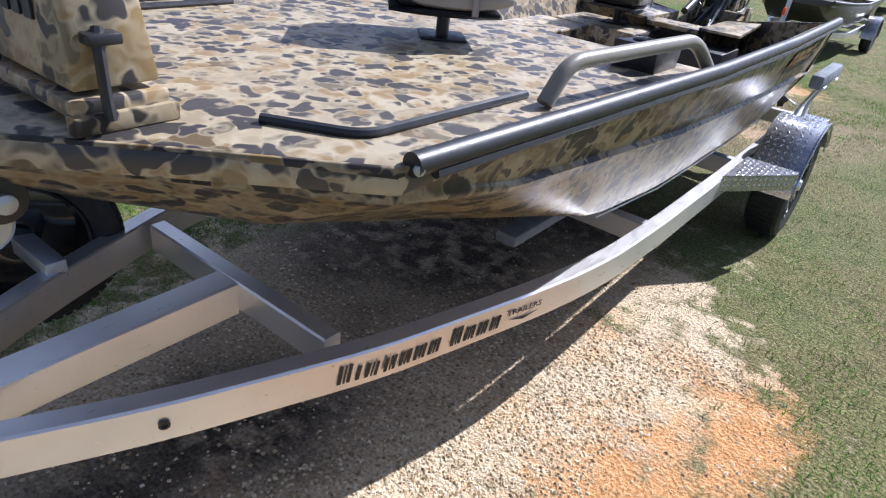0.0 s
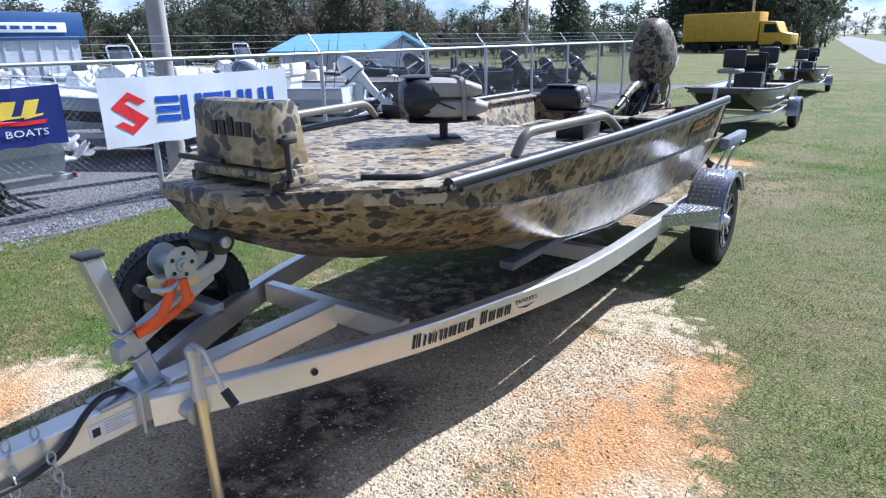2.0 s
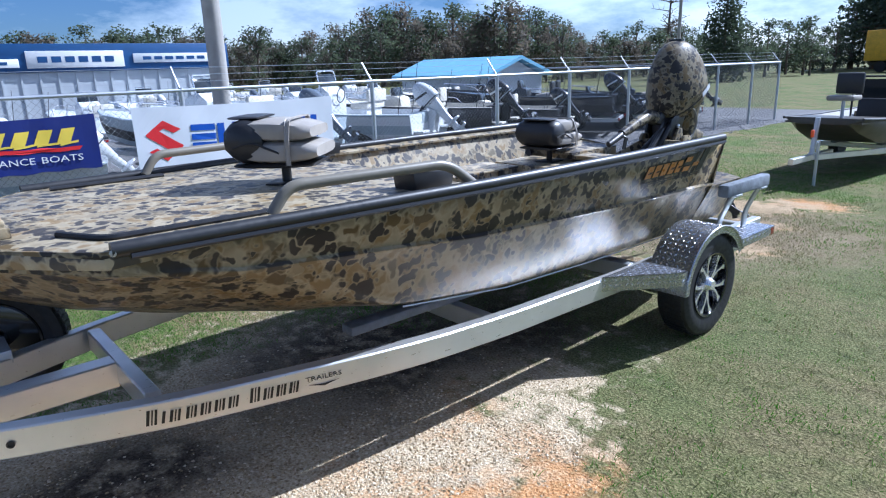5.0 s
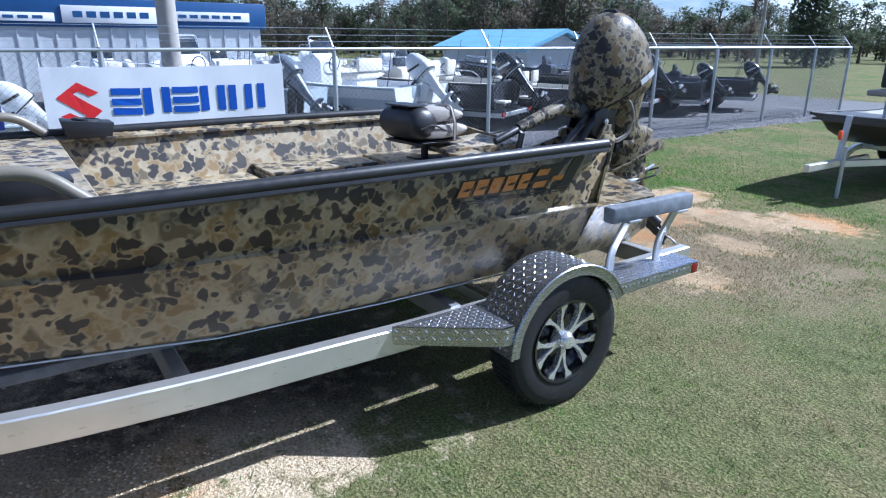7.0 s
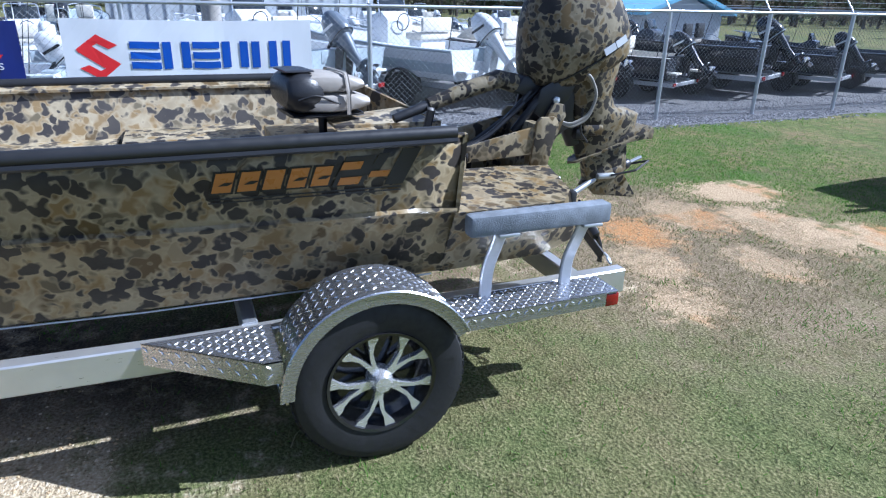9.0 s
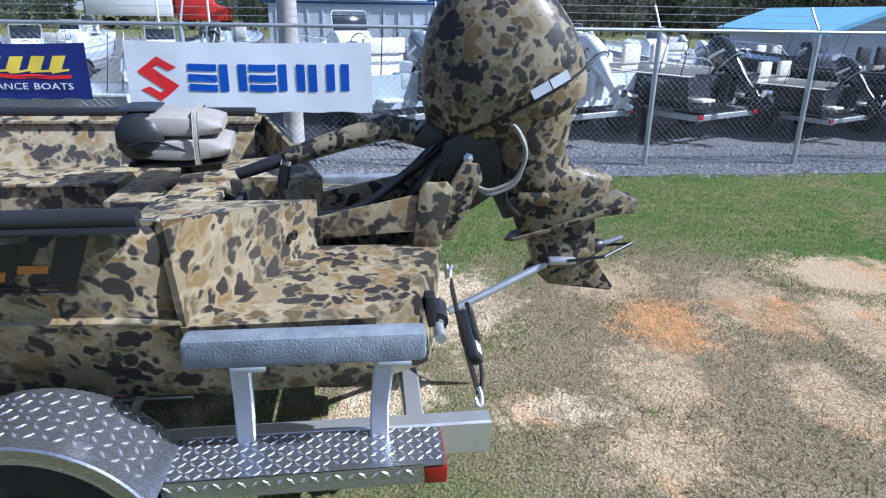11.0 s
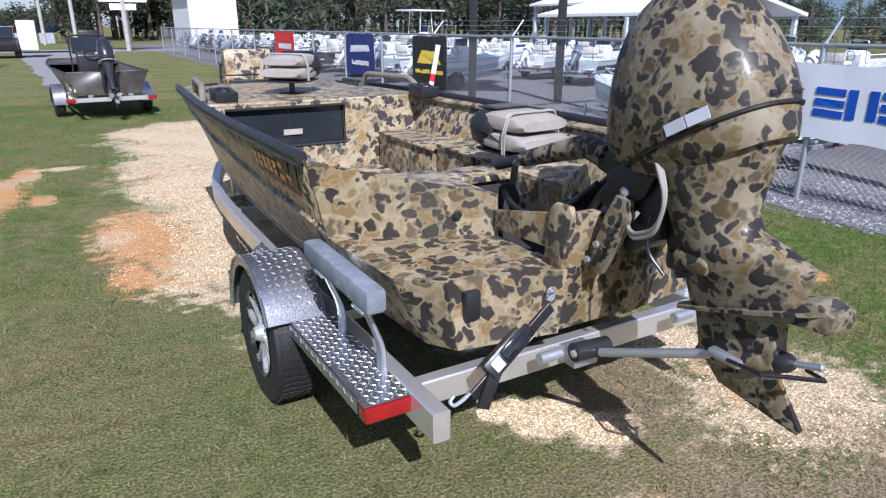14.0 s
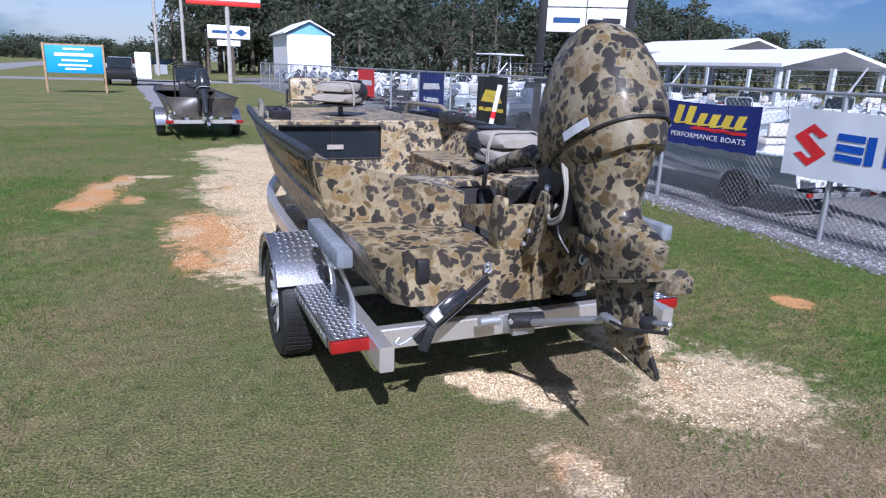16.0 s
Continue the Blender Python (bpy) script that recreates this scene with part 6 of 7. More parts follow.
for k in range(6):
    u = 0.1 + 0.13 * k
    scr.append([(u, 0.5), (u + 0.085, 0.52), (u + 0.125, 0.78 + 0.14 * (k in (0, 1))), (u + 0.045, 0.78 + 0.14 * (k in (0, 1)))])
    scr.append([(u + 0.02, 0.47), (u + 0.13, 0.5), (u + 0.135, 0.54), (u + 0.025, 0.51)])
navy = banner("navy_banner", "navy vinyl banner with yellow script bars and a red stripe", 1.62, 3.20, 0.78, 1.34, BANNER_BLUE,
       [(scr, INK_YELLOW), ([[(0.3, 0.40), (0.88, 0.36), (0.9, 0.43), (0.36, 0.47)]], INK_RED)])
lettering("PERFORMANCE", 0.82, 0.065, (FX + 0.056, 1.77, 0.875), (0, 1, 0), (0, 0, 1), INK_WHITE, navy)
lettering("BOATS", 0.38, 0.065, (FX + 0.056, 2.65, 0.875), (0, 1, 0), (0, 0, 1), INK_WHITE, navy)
banner("red_banner", "red vinyl banner with a white print bar", -14.2, -12.2, 0.62, 1.5, INK_RED, [([[(0.2, 0.42), (0.85, 0.42), (0.85, 0.6), (0.2, 0.6)]], INK_WHITE)], sag=0.0)
banner("black_banner", "black vinyl banner with an amber emblem and bars", -4.4, -3.0, 0.55, 1.5, INK_BLACK, [([[(0.15, 0.45), (0.85, 0.45), (0.7, 0.7), (0.3, 0.72)], [(0.1, 0.25), (0.9, 0.25), (0.9, 0.33), (0.1, 0.33)]], INK_YELLOW)], sag=0.0)
banner("dark_blue_banner", "dark blue vinyl banner with pale print bars", -8.0, -6.3, 0.55, 1.5, BANNER_BLUE, [([[(0.15, 0.55), (0.85, 0.6), (0.8, 0.75), (0.2, 0.72)], [(0.2, 0.25), (0.8, 0.25), (0.8, 0.36), (0.2, 0.36)]], INK_WHITE)], sag=0.0)


marker = thing("marker_pole", "leaning white pole with a red band beside the fence", "pole")
part("shaft", rod(B(), (FX + 0.35, -3.3, 0.0), (FX + 0.12, -3.2, 1.35), 0.05, 12), WHITE_PAINT, marker)
part("red_band", rod(B(), (FX + 0.235, -3.25, 0.68), (FX + 0.21, -3.24, 0.82), 0.052, 12), INK_RED, marker)


# ---- boats for sale ----
def stock_outboard(parent, o, s, motorm, tilt=0.45):
    """A stock outboard, tilted up: cowl, midsection and lower unit; o is the top of the transom, motor towards +y."""
    turn = Matrix.Translation(o) @ Euler((tilt, 0, 0)).to_matrix().to_4x4()

    def ring_(z, y0, y1, w, n=16, sq=0.75):
        out = []
        for j in range(n):
            a = 2 * math.pi * j / n
            ca, sa = math.cos(a), math.sin(a)
            ca, sa = math.copysign(abs(ca) ** sq, ca), math.copysign(abs(sa) ** sq, sa)
            out.append(turn @ (s * Vector((w * sa, (y0 + y1) / 2 + (y1 - y0) / 2 * ca, z))))
        return out

    ob = part("outboard", loft(B(), [ring_(*r) for r in ((0.22, 0.0, 0.46, 0.15), (0.26, -0.05, 0.5, 0.18), (0.4, -0.06, 0.5, 0.19), (0.58, -0.03, 0.46, 0.18), (0.72, 0.02, 0.4, 0.155), (0.8, 0.08, 0.33, 0.115), (0.84, 0.15, 0.27, 0.05))]), motorm, parent, smooth=50)
    part("midsection", loft(B(), [ring_(*r) for r in ((0.23, 0.06, 0.42, 0.13), (0.05, 0.12, 0.4, 0.11), (-0.2, 0.16, 0.36, 0.075), (-0.42, 0.18, 0.36, 0.06), (-0.46, 0.14, 0.52, 0.11), (-0.49, 0.14, 0.52, 0.11), (-0.5, 0.2, 0.38, 0.05), (-0.66, 0.2, 0.36, 0.04))]), motorm, ob, smooth=40)
    part("gearcase", spin(B(), [(0.01, -0.24), (0.05, -0.16), (0.065, -0.02), (0.06, 0.14), (0.04, 0.2)], turn @ (s * Vector((0, 0.3, -0.7))), turn.to_3x3() @ Vector((0, 1, 0)), 12), motorm, ob)
    sk = [turn @ (s * Vector((0, y, z))) for y, z in ((0.2, -0.74), (0.42, -0.74), (0.46, -0.93), (0.36, -0.93))]
    part("skeg", loft(B(), [[p + Vector((-0.008, 0, 0)) for p in sk], [p + Vector((0.008, 0, 0)) for p in sk]]), motorm, ob)
    pr = turn @ (s * Vector((0, 0.5, -0.7)))
    bm = B()
    for k in range(3):
        a = 2.094 * k + 0.4
        d1, d2 = turn.to_3x3() @ Vector((math.cos(a), 0, math.sin(a))), turn.to_3x3() @ Vector((-math.sin(a) * 0.7, 0.7, math.cos(a) * 0.7))
        loft(bm, [[pr + d1 * r * s + d2 * (w - 0.01 * t) * s + d1.cross(d2) * t * 0.006 for w in (-h, h) for t in (-1, 1)][:2] + [pr + d1 * r * s + d2 * h * s + d1.cross(d2) * t * 0.006 for t in (1, -1)] for r, h in ((0.04, 0.03), (0.1, 0.075), (0.16, 0.05))])
    part("propeller", bm, BLACK if motorm is not MOTOR_BLACK else CHROME, ob)
    part("cowl_band", tube(B(), ring_(0.25, -0.055, 0.505, 0.183), 0.012 * s, 5, closed=True), GREYGEL if motorm is MOTOR_BLACK else BLACK, ob)
    for sd in (1, -1):
        q = [turn @ (s * Vector((sd * 0.195, y, z))) for y, z in ((0.02, 0.5), (0.36, 0.42), (0.37, 0.47), (0.03, 0.55))]
        part("cowl_stripe", loft(B(), [q, [p + Vector((sd * 0.004, 0, 0)) for p in q]]), WHITE_PAINT if motorm is not WHITE else INK_BLACK, ob, smooth=None)
        part("clamp_bracket", prism(B(), [(o[1] - 0.06, o[2] - 0.32), (o[1] + 0.08, o[2] - 0.32), (o[1] + 0.16, o[2] + 0.1), (o[1] + 0.02, o[2] + 0.16), (o[1] - 0.06, o[2] + 0.03)], "x", o[0] + sd * 0.12 - 0.02, o[0] + sd * 0.12 + 0.02), BLACK if motorm is not WHITE else WHITE, ob)
    part("rigging_tube", tube(B(), arc_pts([(o[0] + 0.1, o[1] - 0.35, o[2] - 0.05), (o[0] + 0.12, o[1] - 0.1, o[2] + 0.3), (o[0] + 0.06, o[1] + 0.12, o[2] + 0.26)], 0.12), 0.03, 8), BLACK, ob)
    return ob


def stock_boat(kind, label, hullm, deckm, motorm, L=5.6, W=1.05, console=True, ttop=False, screen=True):
    """A trailered boat: stern at y = 0 facing +y, bow towards -y."""
    th = thing(kind, label, "boat", group="boats for sale")
    st = [(0.0, 1.0, 0.5, 1.12, 0.62), (-0.25, 1.0, 0.5, 1.12, 0.55), (-0.5, 0.98, 0.52, 1.17, 0.56), (-0.72, 0.86, 0.6, 1.24, 0.58), (-0.88, 0.6, 0.72, 1.32, 0.66), (-0.97, 0.25, 0.95, 1.38, 0.85), (-1.0, 0.05, 1.2, 1.4, 1.1)]
    def sec(k, w, zc, zg, zk):
        y = k * L
        return [(-w * W, y, zg), (-w * W * 0.93, y, zc + 0.2), (-w * W * 0.86, y, zc + 0.08), (0, y, zk - 0.02), (w * W * 0.86, y, zc + 0.08), (w * W * 0.93, y, zc + 0.2), (w * W, y, zg)]
    bm = B()
    rows_ = [[bm.verts.new(p) for p in sec(*q)] for q in st]
    for a, b in zip(rows_, rows_[1:]):
        for k in range(6):
            bm.faces.new((a[k], a[k + 1], b[k + 1], b[k]))
    bm.faces.new(rows_[0])
    part("hull", bm, hullm, th, smooth=35)
    bm = B()
    dk = [[(-w * W * 0.99, k * L, zg - 0.01), (-w * W * 0.8, k * L, zg - 0.0), (-w * W * 0.76, k * L, zg - (0.3 if -0.7 < k < -0.03 else 0.04)), (w * W * 0.76, k * L, zg - (0.3 if -0.7 < k < -0.03 else 0.04)), (w * W * 0.8, k * L, zg), (w * W * 0.99, k * L, zg - 0.01)] for k, w, zc, zg, zk in st]
    loft(bm, dk, closed=False)
    part("deck", bm, deckm, th, smooth=30)
    bm = B()
    for s in (1, -1):
        tube(bm, [(s * w * W * 1.0, k * L, zg - 0.02) for k, w, zc, zg, zk in st], 0.025, 6)
    part("rub_rail", bm, BLACK if deckm is not WHITE else GREYGEL, th)
    # coloured band along the hull, and rods standing in their holders
    band = hullm is WHITE and motorm is WHITE and GREYGEL or BLACK
    for s in (1, -1):
        part("hull_band", loft(B(), [[(s * (w * W * 0.93 + 0.004), k * L, zc + 0.2), (s * (w * W * 0.965 + 0.004), k * L, zc + 0.2 + (zg - zc - 0.2) * 0.45)] for k, w, zc, zg, zk in st[:6]], closed=False, cap=False), band, th, smooth=None)
    for x, y, z in ((0.5, -0.1, 2.1), (-0.45, -0.12, 2.3), (-0.3, -0.3, 2.0)):
        part("fishing_rod", tube(B(), [(x, y * L, 1.0), (x * 1.1, y * L + 0.2, z)], [0.012, 0.005], 5), BLACK, th)
    part("cockpit_mat", box(B(), -0.6 * W, 0.6 * W, -0.62 * L, -0.06 * L, 0.845, 0.86), CARPET, th)
    part("bow_rail", tube(B(), arc_pts([(-0.7 * W, -0.7 * L, 1.24), (-0.66 * W, -0.74 * L, 1.45), (0, -0.97 * L, 1.55), (0.66 * W, -0.74 * L, 1.45), (0.7 * W, -0.7 * L, 1.24)], 0.2), 0.014, 6), CHROME, th)
    if console:
        cb = part("console", prism(B(), [(-0.42 * L, 0.9), (-0.42 * L, 1.55), (-0.46 * L, 1.72), (-0.52 * L, 1.6), (-0.54 * L, 0.95)], "x", -0.36, 0.36, 0.03), deckm, th)
        if screen:
            part("windscreen", prism(B(), [(-0.455 * L, 1.7), (-0.475 * L, 1.98), (-0.485 * L, 1.98), (-0.47 * L, 1.68)], "x", -0.34, 0.34, 0.01), SMOKE, cb)
            part("grab_frame", tube(B(), arc_pts([(-0.37, -0.46 * L, 1.6), (-0.37, -0.475 * L, 2.05), (0.37, -0.475 * L, 2.05), (0.37, -0.46 * L, 1.6)], 0.08), 0.016, 6), CHROME, cb)
        part("wheel", tube(B(), [(0.17 * math.cos(a), -0.405 * L + 0.03 * math.sin(a), 1.5 + 0.17 * math.sin(a)) for a in (j * 0.5236 for j in range(12))], 0.012, 5, closed=True), BLACK, cb)
        part("leaning_seat", box(B(), -0.42, 0.42, -0.32 * L, -0.24 * L, 1.2, 1.34, 0.04), CREAM, th)
        part("seat_back", box(B(), -0.42, 0.42, -0.245 * L, -0.23 * L, 1.36, 1.62, 0.03), CREAM, th)
        part("seat_base", box(B(), -0.36, 0.36, -0.31 * L, -0.25 * L, 0.85, 1.21, 0.02), WHITE, th)
        if ttop:
            for s in (1, -1):
                for yy in (-0.34, -0.52):
                    part("top_post", rod(B(), (s * 0.5, yy * L, 0.95), (s * 0.42, (yy + (0.02 if yy < -0.4 else -0.02)) * L, 2.85), 0.022, 8), WHITE, th)
            part("hard_top", box(B(), -0.85, 0.85, -0.62 * L, -0.24 * L, 2.85, 2.93, 0.03), WHITE, th)
    else:
        for x, yy in ((-0.4, -0.36), (0.4, -0.36)):
            part("seat", box(B(), x - 0.24, x + 0.24, yy * L - 0.25, yy * L + 0.22, 1.08, 1.2, 0.04), CREAM if deckm is not DARKGEL else VINYL_GREY, th)
            part("seat_back", box(B(), x - 0.23, x + 0.23, yy * L + 0.16, yy * L + 0.26, 1.2, 1.55, 0.04), CREAM if deckm is not DARKGEL else VINYL_BLACK, th)
        part("console", prism(B(), [(-0.44 * L, 0.95), (-0.45 * L, 1.35), (-0.49 * L, 1.42), (-0.55 * L, 1.2), (-0.56 * L, 1.1)], "x", 0.1, 0.68, 0.03), deckm, th)
        part("windscreen", prism(B(), [(-0.475 * L, 1.4), (-0.49 * L, 1.6), (-0.5 * L, 1.6), (-0.5 * L, 1.38)], "x", 0.14, 0.64, 0.01), SMOKE, th)
    stock_outboard(th, (0, 0.04, 1.02), 0.9, motorm, 0.75)
    part("splash_well", box(B(), -0.42 * W, 0.42 * W, -0.3, 0.012, 0.9, 1.128, 0.02), BLACK if hullm is DARKGEL else GREYGEL, th)
    for s in (1, -1):
        part("boarding_step", box(B(), min(s * 0.5, s * 0.85) * W, max(s * 0.5, s * 0.85) * W, 0.0, 0.22, 0.72, 0.77, 0.015), deckm, th)
        part("drain_plate", box(B(), min(s * 0.3, s * 0.38), max(s * 0.3, s * 0.38), 0.0, 0.012, 0.62, 0.72, 0.004), CHROME, th)
    # its trailer
    fr = B()
    for s in (1, -1):
        bar(fr, arc_pts([(s * 0.75, 0.15, 0.5), (s * 0.75, -3.3, 0.5), (s * 0.06, -5.6, 0.52)], 0.4), 0.06, 0.1)
    for yy in (0.1, -1.3, -2.8):
        bar(fr, [(-0.75, yy, 0.5), (0.75, yy, 0.5)], 0.06, 0.09)
    bar(fr, [(0, -5.2, 0.53), (0, -6.6, 0.5)], 0.08, 0.1)
    part("trailer_frame", fr, GALV, th)
    for s in (1, -1):
        part("bunk", box(B(), s * 0.4 - 0.05, s * 0.4 + 0.05, -3.0, 0.05, 0.5, 0.56, 0.01), CARPET, th)
        bm = spin(B(), [(0.2, -0.09), (0.3, -0.1), (0.33, -0.06), (0.335, 0.0), (0.33, 0.06), (0.3, 0.1), (0.2, 0.09)], (s * 0.98, -1.3, 0.335), (s, 0, 0), 24)
        ty = part("tyre", bm, RUBBER, th)
        part("rim", spin(B(), [(0.2, 0.08), (0.18, 0.04), (0.06, 0.07), (0.001, 0.09)], (s * 0.98, -1.3, 0.335), (s, 0, 0), 16), CHROME, ty)
        bm = B()
        ring2 = lambda x, r: [(s * x, -1.3 - r * math.cos(a), 0.335 + r * math.sin(a)) for a in (radians(-5 + 190 * k / 12) for k in range(13))]
        loft(bm, [ring2(0.83, 0.4), ring2(1.1, 0.4), ring2(1.1, 0.36)], closed=False)
        part("fender", bm, BLACK, th)
        part("tail_lamp", box(B(), min(s * 0.72, s * 0.86), max(s * 0.72, s * 0.86), 0.15, 0.19, 0.44, 0.52, 0.005), lens, th)
    jk = part("jack", rod(B(), (0.1, -5.9, 0.7), (0.1, -5.9, 0.0), 0.03, 8), GALV, th)
    return th


kinds = {
    "white": stock_boat("bay_boat", "white centre-console bay boat with a white outboard on a trailer", WHITE, WHITE, WHITE),
    "pale": stock_boat("bay_boat", "pale grey centre-console boat with a grey outboard on a trailer", GREYGEL, WHITE, MOTOR_GREY),
    "top": stock_boat("bay_boat", "white centre-console boat with a hard top and black outboard", WHITE, WHITE, MOTOR_BLACK, 6.4, 1.15, ttop=True),
    "bass": stock_boat("bass_boat", "dark metalflake bass boat with a black outboard on a trailer", DARKGEL, DARKGEL, MOTOR_BLACK, 5.6, 1.05, console=False),
    "red": stock_boat("bass_boat", "deep red bass boat with a black outboard on a trailer", REDGEL, GREYGEL, MOTOR_BLACK, 5.5, 1.0, console=False),
    "tan": stock_boat("bass_boat", "black bass boat with cream decks and a dark outboard", DARKGEL, CREAM, MOTOR_BLACK, 5.4, 1.02, console=False),
    "blue": stock_boat("bass_boat", "dark blue fishing boat with a grey outboard on a trailer", BLUEGEL, GREYGEL, MOTOR_GREY, 5.2, 1.0, console=False),
}
rows_of = [
    # x of stern, y, heading, kind: sterns face the fence
    (-6.35, 6.8, 62, "pale"), (-6.35, 9.1, 64, "white"), (-6.35, 11.0, 62, "tan"), (-6.35, 12.9, 63, "tan"), (-6.35, 14.9, 62, "bass"), (-6.35, 16.9, 64, "bass"), (-6.35, 18.8, 62, "bass"),
    (-6.0, 3.4, 3, "white"), (-8.7, 2.9, 71, "white"), (-8.6, 0.7, 70, "white"), (-8.7, -1.6, 72, "pale"), (-14.4, 2.4, 90, "red"), (-14.2, -1.6, 93, "white"),
    (-12.5, 8.6, 70, "white"), (-12.6, 11.2, 74, "pale"), (-12.4, 13.8, 72, "white"), (-17.5, 11.0, 84, "pale"), (-16.8, 15.4, 88, "white"), (-12.4, 16.4, 74, "tan"),
    (-17.4, 8.0, 92, "white"), (-13.4, 5.8, 80, "white"), (-21.5, -7.0, 58, "white"), (-24, -12, 60, "pale"), (-20, -40, 76, "white"),
    (-21, 14.0, 88, "white"), (-22, 4.5, 95, "pale"), (-21.5, 0.5, 90, "bass"), (-27, -5, 60, "white"),
]
yard = random.Random(31)
for k in range(15):
    for x, shift in ((-6.9, 0.0), (-11.7, 1.1), (-16.5, 0.4)):
        y = -8.2 - 2.65 * k + shift
        kind = "top" if (k, x) == (5, -11.7) else yard.choice(["white", "white", "pale", "tan", "bass", "blue", "white", "red"])
        rows_of.append((x + yard.uniform(-0.2, 0.2), y, 72 + yard.uniform(-5, 5), kind))
used = set()
for x, y, hd, k in rows_of:
    m = pose(x, y, 0.006, 0, 0, -hd) @ Matrix.Scale(0.82, 4)
    if k in used:
        copy_thing(kinds[k], m)
    else:
        used.add(k)
        kinds[k].matrix_basis = m


# ---- neighbouring boats on the lawn ----
def mud_boat(label, m, seats):
    th = thing("jon_boat", label, "boat", group="boats on the lawn")
    st = [(0.0, 0.62, 0.82, 0.55, 1.02), (-2.6, 0.64, 0.86, 0.54, 1.02), (-3.7, 0.58, 0.82, 0.62, 1.06), (-4.5, 0.5, 0.72, 0.86, 1.1), (-4.8, 0.44, 0.64, 1.02, 1.12)]
    bm = B()
    loft(bm, [[(-g, y, zg), (-c, y, zb), (c, y, zb), (g, y, zg)] for y, c, g, zb, zg in st], closed=False)
    bm.faces.new([bm.verts.new(p) for p in ((-0.82, 0, 1.02), (-0.62, 0, 0.55), (0.62, 0, 0.55), (0.82, 0, 1.02))])
    bm.faces.new([bm.verts.new(p) for p in ((-0.64, -4.8, 1.12), (-0.44, -4.8, 1.02), (0.44, -4.8, 1.02), (0.64, -4.8, 1.12))])
    bmesh.ops.remove_doubles(bm, verts=bm.verts, dist=0.001)
    h = part("hull", bm, CAMO_DARK, th, smooth=30)
    md = h.modifiers.new("thick", "SOLIDIFY")
    md.thickness = 0.02
    part("fore_deck", prism(B(), [(-0.62, -4.78), (0.62, -4.78), (0.82, -3.4), (-0.82, -3.4)], "z", 1.03, 1.06), CAMO_DARK, th)
    for sg_ in (1, -1):
        part("gunwale", tube(B(), [(sg_ * g, y, zg) for y, c, g, zb, zg in st], 0.024, 8), GUNWALE, th)
    part("floor_pan", box(B(), -0.62, 0.62, -3.4, -0.05, 0.6, 0.63), CAMO_DECK, th)
    part("bench", box(B(), -0.75, 0.75, -1.0, -0.4, 0.63, 0.98, 0.01), CAMO_DECK, th)
    for x, y in seats:
        s1 = part("seat", box(B(), x - 0.23, x + 0.23, y - 0.22, y + 0.22, 1.38, 1.47, 0.03), VINYL_GREY, th)
        part("seat_back", box(B(), x - 0.23, x + 0.23, y + 0.17, y + 0.26, 1.48, 1.86, 0.04), VINYL_BLACK, s1)
        part("seat_post", rod(B(), (x, y, 1.05), (x, y, 1.39), 0.03), GALV, s1)
    part("console", prism(B(), [(-1.9, 0.63), (-1.9, 1.3), (-2.0, 1.42), (-2.25, 1.3), (-2.3, 0.63)], "x", -0.3, 0.3, 0.02), BLACK, th)
    part("steering_wheel", tube(B(), [(0.17 * math.cos(a), -1.86, 1.38 + 0.17 * math.sin(a)) for a in (j * 0.5236 for j in range(12))], 0.013, 5, closed=True), BLACK, th)
    stock_outboard(th, (0, 0.04, 0.98), 0.85, MOTOR_BLACK, 0.3)
    frame_ = part("rail_frame", tube(B(), arc_pts([(-0.4, -2.25, 0.7), (-0.4, -2.3, 1.75), (0.4, -2.3, 1.75), (0.4, -2.25, 0.7)], 0.1), 0.02, 8), BLACK, th, "black console grab frame")
    part("windscreen", prism(B(), [(-2.2, 1.35), (-2.3, 1.7), (-2.31, 1.7), (-2.24, 1.33)], "x", -0.36, 0.36), SMOKE, frame_)
    fr = B()
    for s in (1, -1):
        bar(fr, arc_pts([(s * 0.72, 0.12, 0.5), (s * 0.72, -3.0, 0.5), (s * 0.05, -5.0, 0.52)], 0.3), 0.06, 0.1)
    for yy in (0.1, -1.4, -2.8):
        bar(fr, [(-0.72, yy, 0.5), (0.72, yy, 0.5)], 0.06, 0.09)
    bar(fr, [(0, -4.2, 0.53), (0, -5.9, 0.53)], 0.08, 0.1)
    part("trailer_frame", fr, ALU, th)
    part("winch_post", bar(B(), [(0, -5.1, 0.5), (0, -5.0, 1.15)], 0.07, 0.07, (0, -1, 0)), GALV, th)
    part("winch_strap", box(B(), -0.025, 0.025, -5.16, -5.1, 0.82, 0.95, 0.015), ORANGE, th)
    part("jack", rod(B(), (0.14, -5.2, 0.75), (0.14, -5.2, 0.0), 0.028, 8), GALV, th)
    for s in (1, -1):
        part("bunk", box(B(), s * 0.4 - 0.05, s * 0.4 + 0.05, -3.0, 0.05, 0.5, 0.55, 0.01), CARPET, th)
        ty = part("tyre", spin(B(), [(0.2, -0.09), (0.29, -0.1), (0.325, -0.06), (0.33, 0.0), (0.325, 0.06), (0.29, 0.1), (0.2, 0.09)], (s * 0.92, -1.2, 0.33), (s, 0, 0), 24), RUBBER, th)
        part("rim", spin(B(), [(0.2, 0.08), (0.18, 0.04), (0.06, 0.07), (0.001, 0.09)], (s * 0.92, -1.2, 0.33), (s, 0, 0), 16), CHROME, ty)
        bm = B()
        ring2 = lambda x, r: [(s * x, -1.2 - r * math.cos(a), 0.33 + r * math.sin(a)) for a in (radians(-5 + 190 * k / 12) for k in range(13))]
        loft(bm, [ring2(0.79, 0.39), ring2(1.04, 0.39), ring2(1.04, 0.35)], closed=False)
        part("fender", bm, TREAD, th)
